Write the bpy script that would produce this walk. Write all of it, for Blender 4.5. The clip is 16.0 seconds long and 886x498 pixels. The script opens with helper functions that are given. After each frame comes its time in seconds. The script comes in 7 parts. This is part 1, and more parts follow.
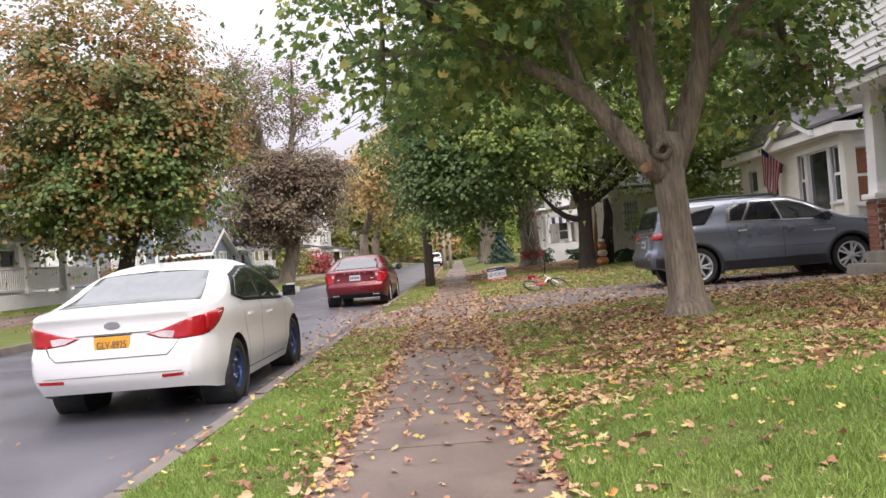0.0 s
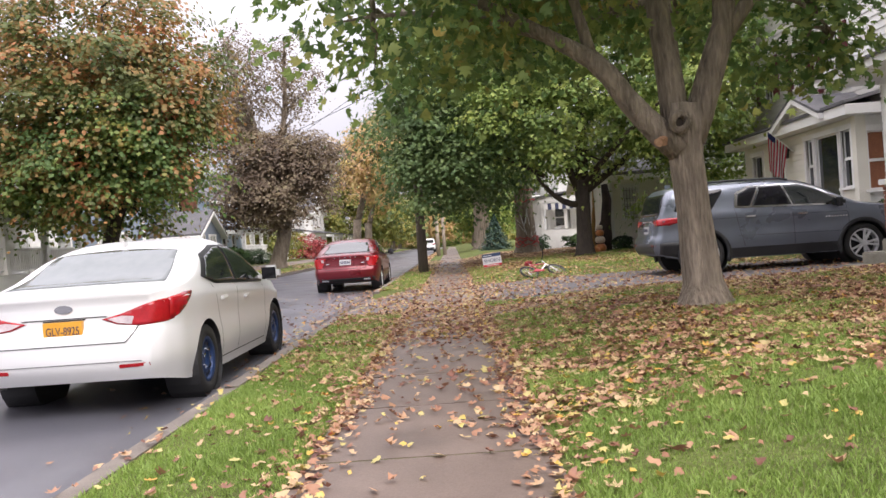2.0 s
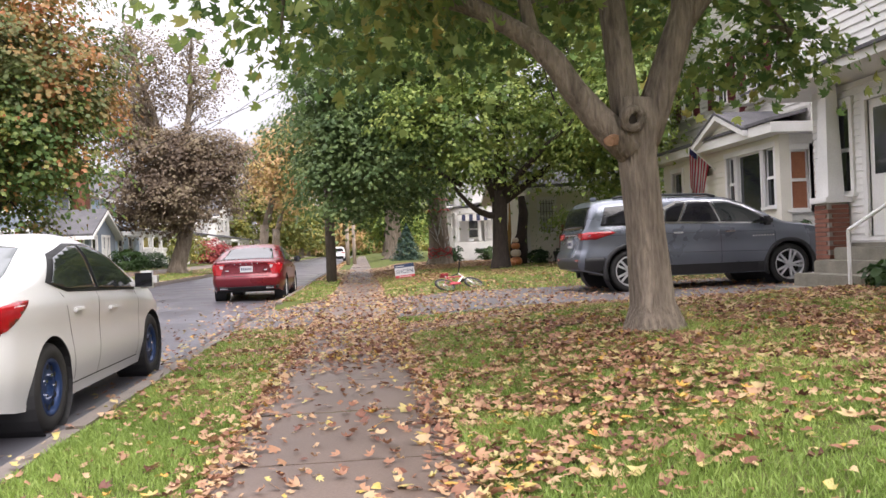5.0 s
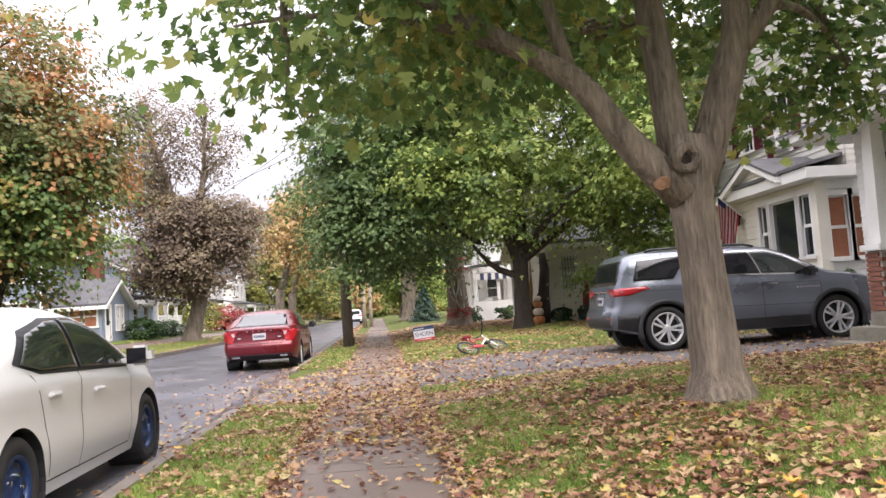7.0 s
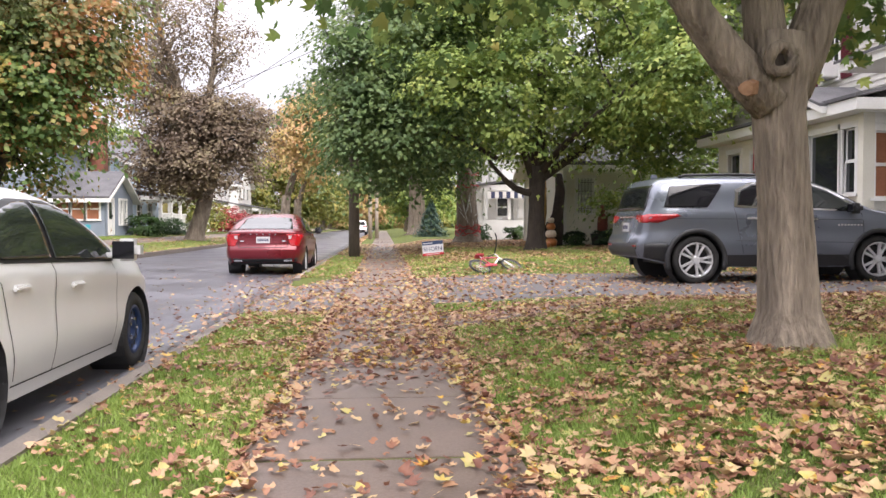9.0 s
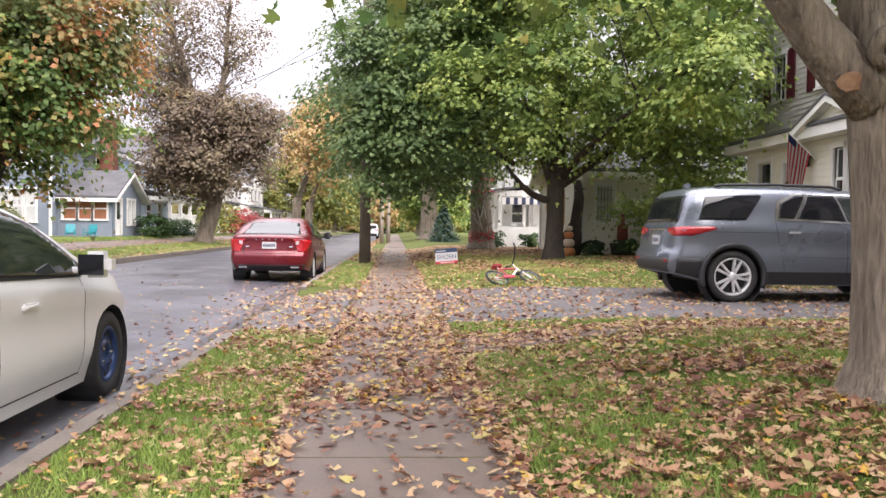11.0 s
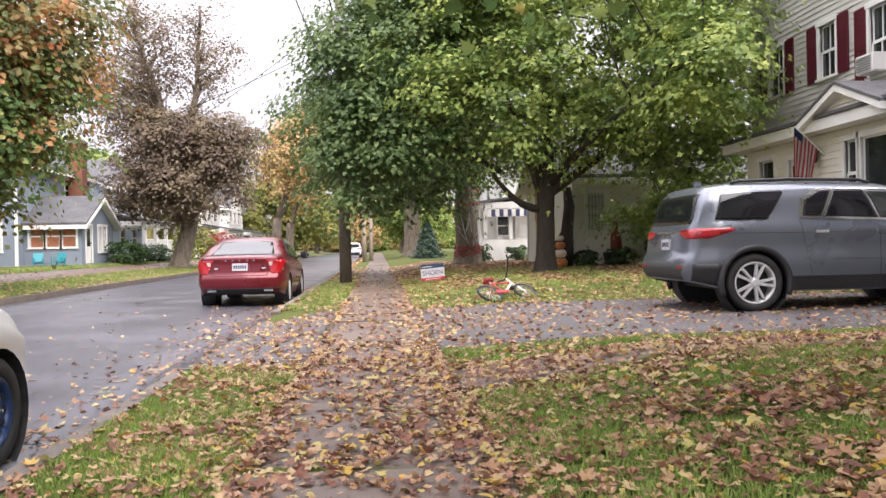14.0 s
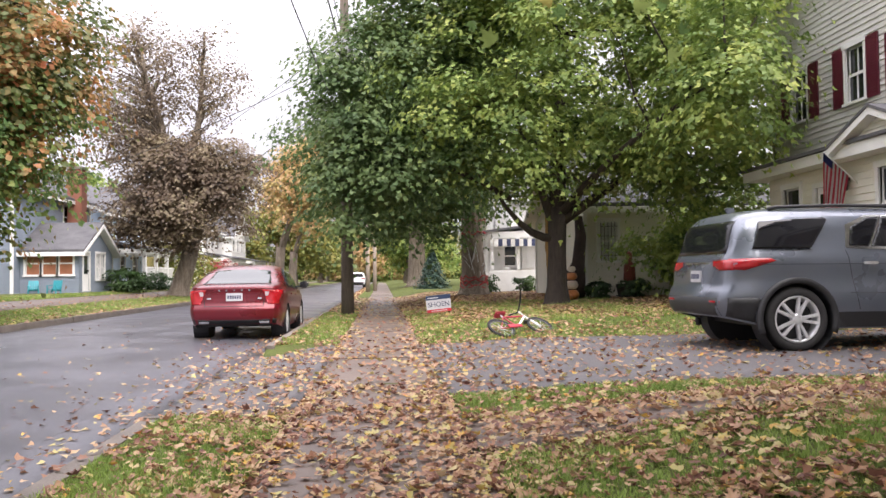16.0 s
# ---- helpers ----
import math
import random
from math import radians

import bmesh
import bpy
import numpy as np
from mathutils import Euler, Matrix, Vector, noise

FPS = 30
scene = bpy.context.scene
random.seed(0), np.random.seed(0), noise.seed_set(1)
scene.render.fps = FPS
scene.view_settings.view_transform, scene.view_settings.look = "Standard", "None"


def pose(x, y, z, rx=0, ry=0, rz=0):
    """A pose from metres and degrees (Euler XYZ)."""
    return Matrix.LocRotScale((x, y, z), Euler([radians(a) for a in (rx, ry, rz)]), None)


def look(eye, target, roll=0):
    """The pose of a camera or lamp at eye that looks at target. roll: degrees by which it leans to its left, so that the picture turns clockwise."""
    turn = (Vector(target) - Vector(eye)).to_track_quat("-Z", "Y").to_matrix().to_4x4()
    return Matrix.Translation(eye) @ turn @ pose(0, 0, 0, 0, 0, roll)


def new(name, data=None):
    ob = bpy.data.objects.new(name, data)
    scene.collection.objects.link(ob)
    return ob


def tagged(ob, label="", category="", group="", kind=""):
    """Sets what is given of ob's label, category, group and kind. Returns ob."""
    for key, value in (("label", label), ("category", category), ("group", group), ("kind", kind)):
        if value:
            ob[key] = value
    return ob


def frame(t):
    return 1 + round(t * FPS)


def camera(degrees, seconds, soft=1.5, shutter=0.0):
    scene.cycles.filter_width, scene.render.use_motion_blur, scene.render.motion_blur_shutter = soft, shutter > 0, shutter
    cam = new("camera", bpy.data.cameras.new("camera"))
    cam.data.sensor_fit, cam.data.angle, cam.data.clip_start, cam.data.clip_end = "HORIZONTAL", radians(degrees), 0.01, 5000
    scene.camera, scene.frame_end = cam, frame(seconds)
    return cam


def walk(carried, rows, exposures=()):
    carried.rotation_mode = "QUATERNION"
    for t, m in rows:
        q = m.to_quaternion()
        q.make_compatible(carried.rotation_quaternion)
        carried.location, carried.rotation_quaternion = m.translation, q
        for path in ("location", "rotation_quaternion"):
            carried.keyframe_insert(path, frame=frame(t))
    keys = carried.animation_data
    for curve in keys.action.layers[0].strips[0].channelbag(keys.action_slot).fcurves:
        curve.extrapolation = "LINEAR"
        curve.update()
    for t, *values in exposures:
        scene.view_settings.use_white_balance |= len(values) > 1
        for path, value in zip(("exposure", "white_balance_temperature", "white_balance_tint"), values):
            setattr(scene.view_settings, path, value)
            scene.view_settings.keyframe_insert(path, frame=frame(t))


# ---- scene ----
cam = camera(57.5, 16.0)
PATH = [
    (0, (0.214, -1.295, 1.121), (0.176, 0.705, 1.138), -4.7),
    (0.5, (0.203, -1.087, 1.08), (0.193, 0.913, 1.097), -4.3),
    (1, (0.186, -0.893, 1.086), (0.243, 1.106, 1.085), -3.8),
    (1.5, (0.18, -0.725, 1.051), (0.255, 1.273, 1.034), -3.8),
    (2, (0.195, -0.509, 1.063), (0.17, 1.491, 1.046), -4.1),
    (2.5, (0.186, -0.322, 1.064), (0.094, 1.676, 1.039), -3.9),
    (3, (0.163, -0.074, 1.031), (0.168, 1.925, 0.976), -1.5),
    (3.5, (0.156, 0.137, 1.063), (0.339, 2.128, 1.015), -1.4),
    (4, (0.156, 0.327, 1.033), (0.364, 2.316, 0.99), -1.6),
    (4.2, (0.168, 0.41, 1.037), (0.365, 2.4, 1.006), -1.9),
    (6.5, (0.143, 1.389, 1.053), (0.357, 3.376, 1.119), -3.3),
    (7, (0.145, 1.609, 1.078), (0.312, 3.596, 1.224), -3.9),
    (7.5, (0.093, 1.817, 1.081), (0.206, 3.808, 1.232), -2.6),
    (8, (0.053, 2.044, 1.047), (0.193, 4.038, 1.098), 0.3),
    (8.5, (0.024, 2.264, 1.055), (0.197, 4.257, 1.034), 0.9),
    (9, (0.018, 2.486, 1.037), (0.165, 4.479, 0.978), -0.1),
    (9.2, (0.017, 2.572, 1.056), (0.134, 4.567, 0.991), -0.3),
    (11.3, (0.003, 3.503, 1.116), (0.119, 5.499, 1.068), 1.0),
    (11.5, (-0.006, 3.556, 1.118), (0.104, 5.552, 1.069), 1.0),
    (12, (-0.01, 3.803, 1.125), (0.102, 5.8, 1.08), 1.0),
    (12.5, (0.008, 4.047, 1.056), (0.162, 6.041, 1.04), 0.9),
    (13, (0.013, 4.305, 1.095), (0.212, 6.295, 1.09), 0.6),
    (13.5, (0.055, 4.556, 1.036), (0.279, 6.544, 1.043), -0.1),
    (14, (0.055, 4.774, 1.049), (0.214, 6.768, 1.041), -1.2),
    (14.5, (0.043, 5.017, 1.001), (0.153, 7.014, 1.023), -1.2),
    (15, (0.035, 5.291, 1.043), (0.172, 7.286, 1.1), -0.6),
    (15.5, (0.052, 5.544, 1.008), (0.201, 7.538, 1.068), -0.6),
    (16, (0.068, 5.757, 1.048), (0.218, 7.75, 1.115), -0.8),
]
walk(cam, [(t, look(e, g, r)) for t, e, g, r in PATH], exposures=[(0, 1.18, 6500, 16), (4, 1.33, 6500, 16), (7, 1.5, 6500, 16), (12, 1.62, 6500, 16), (16, 1.46, 6500, 16)])

# ---------- world, sun, exposure ----------
world = bpy.data.worlds.new("overcast_sky")
scene.world = world
world.use_nodes = True
wt = world.node_tree
wt.nodes.clear()
w_out = wt.nodes.new("ShaderNodeOutputWorld")
w_bg = wt.nodes.new("ShaderNodeBackground")
w_sky = wt.nodes.new("ShaderNodeTexSky")
w_sky.sky_type = "NISHITA"
w_sky.sun_disc = False
w_sky.sun_elevation = radians(42)
w_sky.sun_rotation = radians(141)
w_sky.air_density, w_sky.dust_density = 1.0, 4.0
w_mul = wt.nodes.new("ShaderNodeMix")
w_mul.data_type, w_mul.blend_type = "RGBA", "MIX"
w_mul.inputs[0].default_value = 0.9
w_noise = wt.nodes.new("ShaderNodeTexNoise")
w_noise.inputs["Scale"].default_value = 2.2
w_noise.inputs["Detail"].default_value = 5
w_ramp = wt.nodes.new("ShaderNodeValToRGB")
w_ramp.color_ramp.elements[0].position = 0.3
w_ramp.color_ramp.elements[0].color = (6.7, 6.6, 7.2, 1)
w_ramp.color_ramp.elements[1].position = 0.7
w_ramp.color_ramp.elements[1].color = (8.8, 8.65, 8.9, 1)
wt.links.new(w_noise.outputs["Fac"], w_ramp.inputs[0])
wt.links.new(w_sky.outputs[0], w_mul.inputs[6])
wt.links.new(w_ramp.outputs[0], w_mul.inputs[7])
w_dir = wt.nodes.new("ShaderNodeTexCoord")
w_sep = wt.nodes.new("ShaderNodeSeparateXYZ")
w_rise = wt.nodes.new("ShaderNodeMapRange")
w_rise.inputs[3].default_value, w_rise.inputs[4].default_value = 0.40, 2.0
w_scale = wt.nodes.new("ShaderNodeVectorMath")
w_scale.operation = "SCALE"
wt.links.new(w_dir.outputs["Generated"], w_noise.inputs[0])
wt.links.new(w_dir.outputs["Generated"], w_sep.inputs[0])
w_pow = wt.nodes.new("ShaderNodeMath")
w_pow.operation = "POWER"
w_pow.use_clamp = True
w_pow.inputs[1].default_value = 1.8
w_up = wt.nodes.new("ShaderNodeMath")
w_up.operation = "MAXIMUM"
w_up.inputs[1].default_value = 0.0
wt.links.new(w_sep.outputs[2], w_up.inputs[0])
wt.links.new(w_up.outputs[0], w_pow.inputs[0])
wt.links.new(w_pow.outputs[0], w_rise.inputs[0])
wt.links.new(w_mul.outputs[2], w_scale.inputs[0])
wt.links.new(w_rise.outputs[0], w_scale.inputs["Scale"])
wt.links.new(w_scale.outputs[0], w_bg.inputs[0])
w_bg.inputs[1].default_value = 0.125
wt.links.new(w_bg.outputs[0], w_out.inputs[0])
sun = new("sun", bpy.data.lights.new("sun", "SUN"))
sun.data.energy, sun.data.angle, sun.data.color = 1.5, radians(60), (1.0, 0.97, 0.92)
sun.matrix_basis = look((12, -15, 21), (0, 0, 0))

# ---------- materials ----------
def node_material(name):
    m = bpy.data.materials.new(name)
    m.use_nodes = True
    nt = m.node_tree
    return m, nt, nt.nodes["Principled BSDF"]


def ramp_node(nt, stops, source):
    r = nt.nodes.new("ShaderNodeValToRGB")
    els = r.color_ramp.elements
    while len(els) < len(stops):
        els.new(0.5)
    for e, (p, c) in zip(els, stops):
        e.position, e.color = p, (*c, 1)
    nt.links.new(source, r.inputs[0])
    return r


def noise_node(nt, scale, detail=4, stretch=None):
    tc = nt.nodes.new("ShaderNodeTexCoord")
    n = nt.nodes.new("ShaderNodeTexNoise")
    n.inputs["Scale"].default_value, n.inputs["Detail"].default_value = scale, detail
    if stretch:
        mp = nt.nodes.new("ShaderNodeMapping")
        mp.inputs["Scale"].default_value = stretch
        nt.links.new(tc.outputs["Object"], mp.inputs[0])
        nt.links.new(mp.outputs[0], n.inputs[0])
    else:
        nt.links.new(tc.outputs["Object"], n.inputs[0])
    return n


def surface(name, dark, light, scale=6, fine=60, rough=0.7, rough_var=0.15, bump=0.2, metal=0.0, spec=0.5, stretch=None, coat=0.0, vary=0.0, bump_dist=0.01):
    """Two-scale mottled colour with bump."""
    m, nt, b = node_material(name)
    n1, n2 = noise_node(nt, scale, 5, stretch), noise_node(nt, fine, 3, stretch)
    mix = nt.nodes.new("ShaderNodeMath")
    mix.operation = "MULTIPLY_ADD"
    mix.inputs[1].default_value = 0.45
    nt.links.new(n2.outputs["Fac"], mix.inputs[0])
    sc = nt.nodes.new("ShaderNodeMath")
    sc.operation = "MULTIPLY"
    sc.inputs[1].default_value = 0.55
    nt.links.new(n1.outputs["Fac"], sc.inputs[0])
    nt.links.new(sc.outputs[0], mix.inputs[2])
    last = mix.outputs[0]
    if vary:
        oi = nt.nodes.new("ShaderNodeObjectInfo")
        va = nt.nodes.new("ShaderNodeMath")
        va.operation = "MULTIPLY_ADD"
        va.inputs[1].default_value = vary
        nt.links.new(oi.outputs["Random"], va.inputs[0])
        nt.links.new(last, va.inputs[2])
        last = va.outputs[0]
    r = ramp_node(nt, [(0.3, dark), (0.7, light)], last)
    nt.links.new(r.outputs[0], b.inputs["Base Color"])
    rr = nt.nodes.new("ShaderNodeMapRange")
    rr.inputs[3].default_value, rr.inputs[4].default_value = rough - rough_var, min(1, rough + rough_var)
    nt.links.new(n1.outputs["Fac"], rr.inputs[0])
    nt.links.new(rr.outputs[0], b.inputs["Roughness"])
    b.inputs["Metallic"].default_value = metal
    b.inputs["Specular IOR Level"].default_value = spec
    b.inputs["Coat Weight"].default_value = coat
    b.inputs["Coat Roughness"].default_value = 0.04
    if bump:
        bp = nt.nodes.new("ShaderNodeBump")
        bp.inputs["Strength"].default_value, bp.inputs["Distance"].default_value = bump, bump_dist
        nt.links.new(n2.outputs["Fac"], bp.inputs["Height"])
        nt.links.new(bp.outputs[0], b.inputs["Normal"])
    return m


def leaf_material(name, stops, rough=0.5, glow=0.35, single=0.38, patch_scale=0.55):
    """Leaves: a colour for each leaf, with light coming through."""
    m, nt, b = node_material(name)
    g = nt.nodes.new("ShaderNodeNewGeometry")
    n = noise_node(nt, patch_scale, 3)
    add = nt.nodes.new("ShaderNodeMath")
    add.operation = "MULTIPLY_ADD"
    add.inputs[1].default_value = single
    nt.links.new(g.outputs["Random Per Island"], add.inputs[0])
    s = nt.nodes.new("ShaderNodeMath")
    s.operation = "MULTIPLY_ADD"
    s.inputs[1].default_value, s.inputs[2].default_value = 2.2 * (1 - single), 0.5 - 1.1 * (1 - single) - single / 2
    nt.links.new(n.outputs["Fac"], s.inputs[0])
    nt.links.new(s.outputs[0], add.inputs[2])
    r = ramp_node(nt, stops, add.outputs[0])
    nt.links.new(r.outputs[0], b.inputs["Base Color"])
    b.inputs["Roughness"].default_value = rough
    b.inputs["Specular IOR Level"].default_value = 0.35
    if glow:
        tr = nt.nodes.new("ShaderNodeBsdfTranslucent")
        nt.links.new(r.outputs[0], tr.inputs[0])
        mx = nt.nodes.new("ShaderNodeMixShader")
        mx.inputs[0].default_value = glow
        nt.links.new(b.outputs[0], mx.inputs[1])
        nt.links.new(tr.outputs[0], mx.inputs[2])
        nt.links.new(mx.outputs[0], nt.nodes["Material Output"].inputs[0])
    return m


M_ground = surface("lawn_soil", (0.05, 0.06, 0.02), (0.13, 0.15, 0.045), 1.5, 40, 0.95, 0.03, 0.6, spec=0.1, bump_dist=0.03)
M_asphalt = surface("wet_asphalt", (0.045, 0.045, 0.053), (0.105, 0.103, 0.118), 0.7, 130, 0.36, 0.2, 0.35, bump_dist=0.004)
M_drive = surface("driveway_asphalt", (0.055, 0.05, 0.052), (0.12, 0.11, 0.11), 1.2, 110, 0.68, 0.15, 0.4, bump_dist=0.005)
M_slab = surface("damp_concrete", (0.065, 0.046, 0.037), (0.155, 0.116, 0.095), 2.2, 90, 0.55, 0.18, 0.3, vary=0.12, bump_dist=0.004)
M_kerb = surface("kerb_concrete", (0.07, 0.058, 0.048), (0.19, 0.16, 0.135), 3, 70, 0.8, 0.1, 0.5, vary=0.1)
M_step = surface("step_stone", (0.12, 0.11, 0.085), (0.27, 0.25, 0.20), 4, 60, 0.85, 0.1, 0.5)
M_white = surface("white_paint", (0.66, 0.65, 0.62), (0.82, 0.81, 0.79), 1.8, 40, 0.5, 0.1, 0.08)
# white clapboard with the dimness of its shaded walls put into the colour
M_dimwhite = surface("dimmed_white_siding", (0.46, 0.44, 0.41), (0.60, 0.58, 0.545), 1.4, 40, 0.55, 0.1, 0.08)
M_cream = surface("cream_siding", (0.64, 0.61, 0.52), (0.77, 0.74, 0.65), 1.2, 35, 0.55, 0.1, 0.08)
M_bluegrey = surface("blue_grey_siding", (0.16, 0.195, 0.24), (0.25, 0.285, 0.335), 1.2, 35, 0.6, 0.1, 0.08)
M_paleblue = surface("pale_blue_siding", (0.40, 0.50, 0.62), (0.52, 0.62, 0.74), 1.2, 35, 0.6, 0.1, 0.08)
M_olive = surface("olive_siding", (0.22, 0.18, 0.05), (0.34, 0.28, 0.10), 1.2, 35, 0.6, 0.1, 0.08)
M_brownwall = surface("brown_siding", (0.16, 0.09, 0.06), (0.26, 0.16, 0.11), 1.2, 35, 0.7, 0.1, 0.08)
M_roof = surface("grey_shingle", (0.055, 0.055, 0.06), (0.13, 0.125, 0.13), 2, 25, 0.9, 0.05, 0.6, bump_dist=0.02)
M_glass = surface("window_glass", (0.012, 0.014, 0.016), (0.03, 0.034, 0.036), 1.0, 5, 0.06, 0.03, 0, spec=0.8)
M_blind = surface("brown_blind", (0.22, 0.075, 0.035), (0.36, 0.15, 0.075), 3, 30, 0.7, 0.1, 0.1)
M_curtain = surface("pale_curtain", (0.42, 0.43, 0.43), (0.62, 0.62, 0.6), 3, 30, 0.35, 0.1, 0.1)
M_shutter = surface("maroon_shutter", (0.07, 0.006, 0.016), (0.13, 0.016, 0.03), 3, 30, 0.5, 0.1, 0.1)
M_brick = surface("red_brick", (0.10, 0.035, 0.022), (0.24, 0.095, 0.06), 5, 50, 0.85, 0.08, 0.5, vary=0.35)
M_mortar = surface("mortar", (0.25, 0.22, 0.19), (0.4, 0.37, 0.33), 5, 50, 0.95, 0.03, 0.4)
M_bark = surface("maple_bark", (0.08, 0.062, 0.047), (0.34, 0.28, 0.215), 5, 22, 0.9, 0.05, 1.0, stretch=(1.5, 1.5, 0.26), bump_dist=0.06)
M_darkbark = surface("dark_bark", (0.018, 0.013, 0.010), (0.065, 0.05, 0.038), 4, 26, 0.9, 0.05, 1.0, stretch=(1, 1, 0.22), bump_dist=0.03)
M_cutwood = surface("bare_wood", (0.20, 0.10, 0.05), (0.42, 0.25, 0.15), 6, 30, 0.8, 0.1, 0.6)
M_polewood = surface("pole_wood", (0.07, 0.054, 0.043), (0.19, 0.155, 0.12), 3, 40, 0.9, 0.05, 0.6, stretch=(1, 1, 0.1))
M_palepole = surface("pale_pole_wood", (0.24, 0.19, 0.15), (0.42, 0.35, 0.28), 3, 40, 0.9, 0.05, 0.6, stretch=(1, 1, 0.1))
M_black = surface("black_metal", (0.01, 0.01, 0.011), (0.03, 0.03, 0.032), 4, 40, 0.5, 0.1, 0.05)
M_galv = surface("grey_metal", (0.32, 0.32, 0.33), (0.5, 0.5, 0.51), 4, 40, 0.4, 0.1, 0.05, metal=0.7)
M_bush = leaf_material("bush_leaf", [(0.1, (0.01, 0.03, 0.01)), (0.6, (0.04, 0.085, 0.02)), (0.95, (0.10, 0.16, 0.04))])
M_fir = leaf_material("fir_needle", [(0.1, (0.015, 0.04, 0.03)), (0.6, (0.045, 0.09, 0.06)), (0.95, (0.12, 0.18, 0.14))], glow=0.1)
M_redbush = leaf_material("red_bush_leaf", [(0.1, (0.10, 0.01, 0.015)), (0.6, (0.35, 0.05, 0.05)), (0.95, (0.5, 0.16, 0.12))])
M_leaf_green = leaf_material("green_maple_leaf", [(0.0, (0.065, 0.115, 0.035)), (0.3, (0.135, 0.21, 0.055)), (0.6, (0.28, 0.36, 0.09)), (0.9, (0.48, 0.51, 0.14))], glow=0.5, single=0.3, patch_scale=1.1)
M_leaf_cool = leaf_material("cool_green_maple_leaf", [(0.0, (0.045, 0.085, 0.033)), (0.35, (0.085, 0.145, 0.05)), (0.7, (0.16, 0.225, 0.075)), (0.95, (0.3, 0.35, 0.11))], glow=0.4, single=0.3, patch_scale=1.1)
M_leaf_near = leaf_material("deep_green_maple_leaf", [(0.0, (0.06, 0.12, 0.04)), (0.42, (0.14, 0.225, 0.07)), (0.72, (0.29, 0.35, 0.1)), (0.97, (0.5, 0.34, 0.1))], glow=0.6, single=0.55)
M_leaf_turn = leaf_material("turning_maple_leaf", [(0.0, (0.07, 0.11, 0.035)), (0.42, (0.14, 0.165, 0.055)), (0.62, (0.32, 0.2, 0.07)), (0.88, (0.46, 0.16, 0.07))], glow=0.45, single=0.22, patch_scale=0.9)
M_leaf_maroon = leaf_material("maroon_maple_leaf", [(0.0, (0.08, 0.055, 0.042)), (0.5, (0.19, 0.14, 0.095)), (0.8, (0.28, 0.23, 0.14)), (0.97, (0.4, 0.35, 0.2))], glow=0.45, single=0.5)
M_leaf_yellow = leaf_material("yellow_leaf", [(0.0, (0.28, 0.28, 0.09)), (0.4, (0.48, 0.37, 0.14)), (0.7, (0.56, 0.37, 0.2)), (0.95, (0.56, 0.28, 0.16))], glow=0.4)
M_leaf_far = leaf_material("far_leaf", [(0.0, (0.07, 0.11, 0.03)), (0.5, (0.20, 0.22, 0.05)), (0.95, (0.42, 0.33, 0.08))])
M_litter = leaf_material("fallen_maple_leaf", [(0.0, (0.08, 0.034, 0.028)), (0.16, (0.20, 0.088, 0.06)), (0.38, (0.33, 0.173, 0.104)), (0.58, (0.42, 0.258, 0.15)), (0.75, (0.49, 0.345, 0.2)), (0.86, (0.44, 0.395, 0.15)), (0.94, (0.54, 0.33, 0.06)), (0.97, (0.46, 0.16, 0.06)), (1.0, (0.36, 0.06, 0.045))], rough=0.55, glow=0.2, single=0.9, patch_scale=30)
M_grass = leaf_material("grass_blade", [(0.0, (0.11, 0.16, 0.035)), (0.5, (0.21, 0.31, 0.065)), (0.9, (0.38, 0.46, 0.13))], glow=0.35)

# ---------- mesh helpers ----------
def part(name, bm, material, parent=None, label="", smooth=False):
    """Links a bmesh as one mesh object, under a thing or a part if given."""
    me = bpy.data.meshes.new(name)
    bm.to_mesh(me)
    bm.free()
    me.materials.append(material)
    if smooth:
        me.shade_smooth()
    ob = new(name, me)
    if parent is not None:
        ob.parent = parent
        if parent.type == "EMPTY" and "built_in_place" in parent:
            ob.matrix_parent_inverse = parent.matrix_basis.inverted()
    if label:
        ob["label"] = label
    return ob


def raw_mesh(name, verts, faces, material, parent=None, smooth=False, loose_kind=""):
    me = bpy.data.meshes.new(name)
    verts = np.asarray(verts, dtype=np.float32)
    faces = np.asarray(faces, dtype=np.int32)
    k = faces.shape[1]
    me.vertices.add(len(verts))
    me.vertices.foreach_set("co", verts.ravel())
    me.loops.add(faces.size)
    me.loops.foreach_set("vertex_index", faces.ravel())
    me.polygons.add(len(faces))
    me.polygons.foreach_set("loop_start", np.arange(0, faces.size, k, dtype=np.int32))
    me.update(calc_edges=True)
    me.materials.append(material)
    if smooth:
        me.shade_smooth()
    ob = new(name, me)
    if parent is not None:
        ob.parent = parent
        if parent.type == "EMPTY" and "built_in_place" in parent:
            ob.matrix_parent_inverse = parent.matrix_basis.inverted()
    if loose_kind:
        ob["kind"] = loose_kind
    return ob


def thing(name, x, y, z, label, category, group=""):
    """An Empty at a thing's base; its parts are built in world coordinates."""
    e = new(name)
    e.empty_display_size = 0.2
    e.matrix_basis = pose(x, y, z)
    e["built_in_place"] = 1
    return tagged(e, label, category, group)


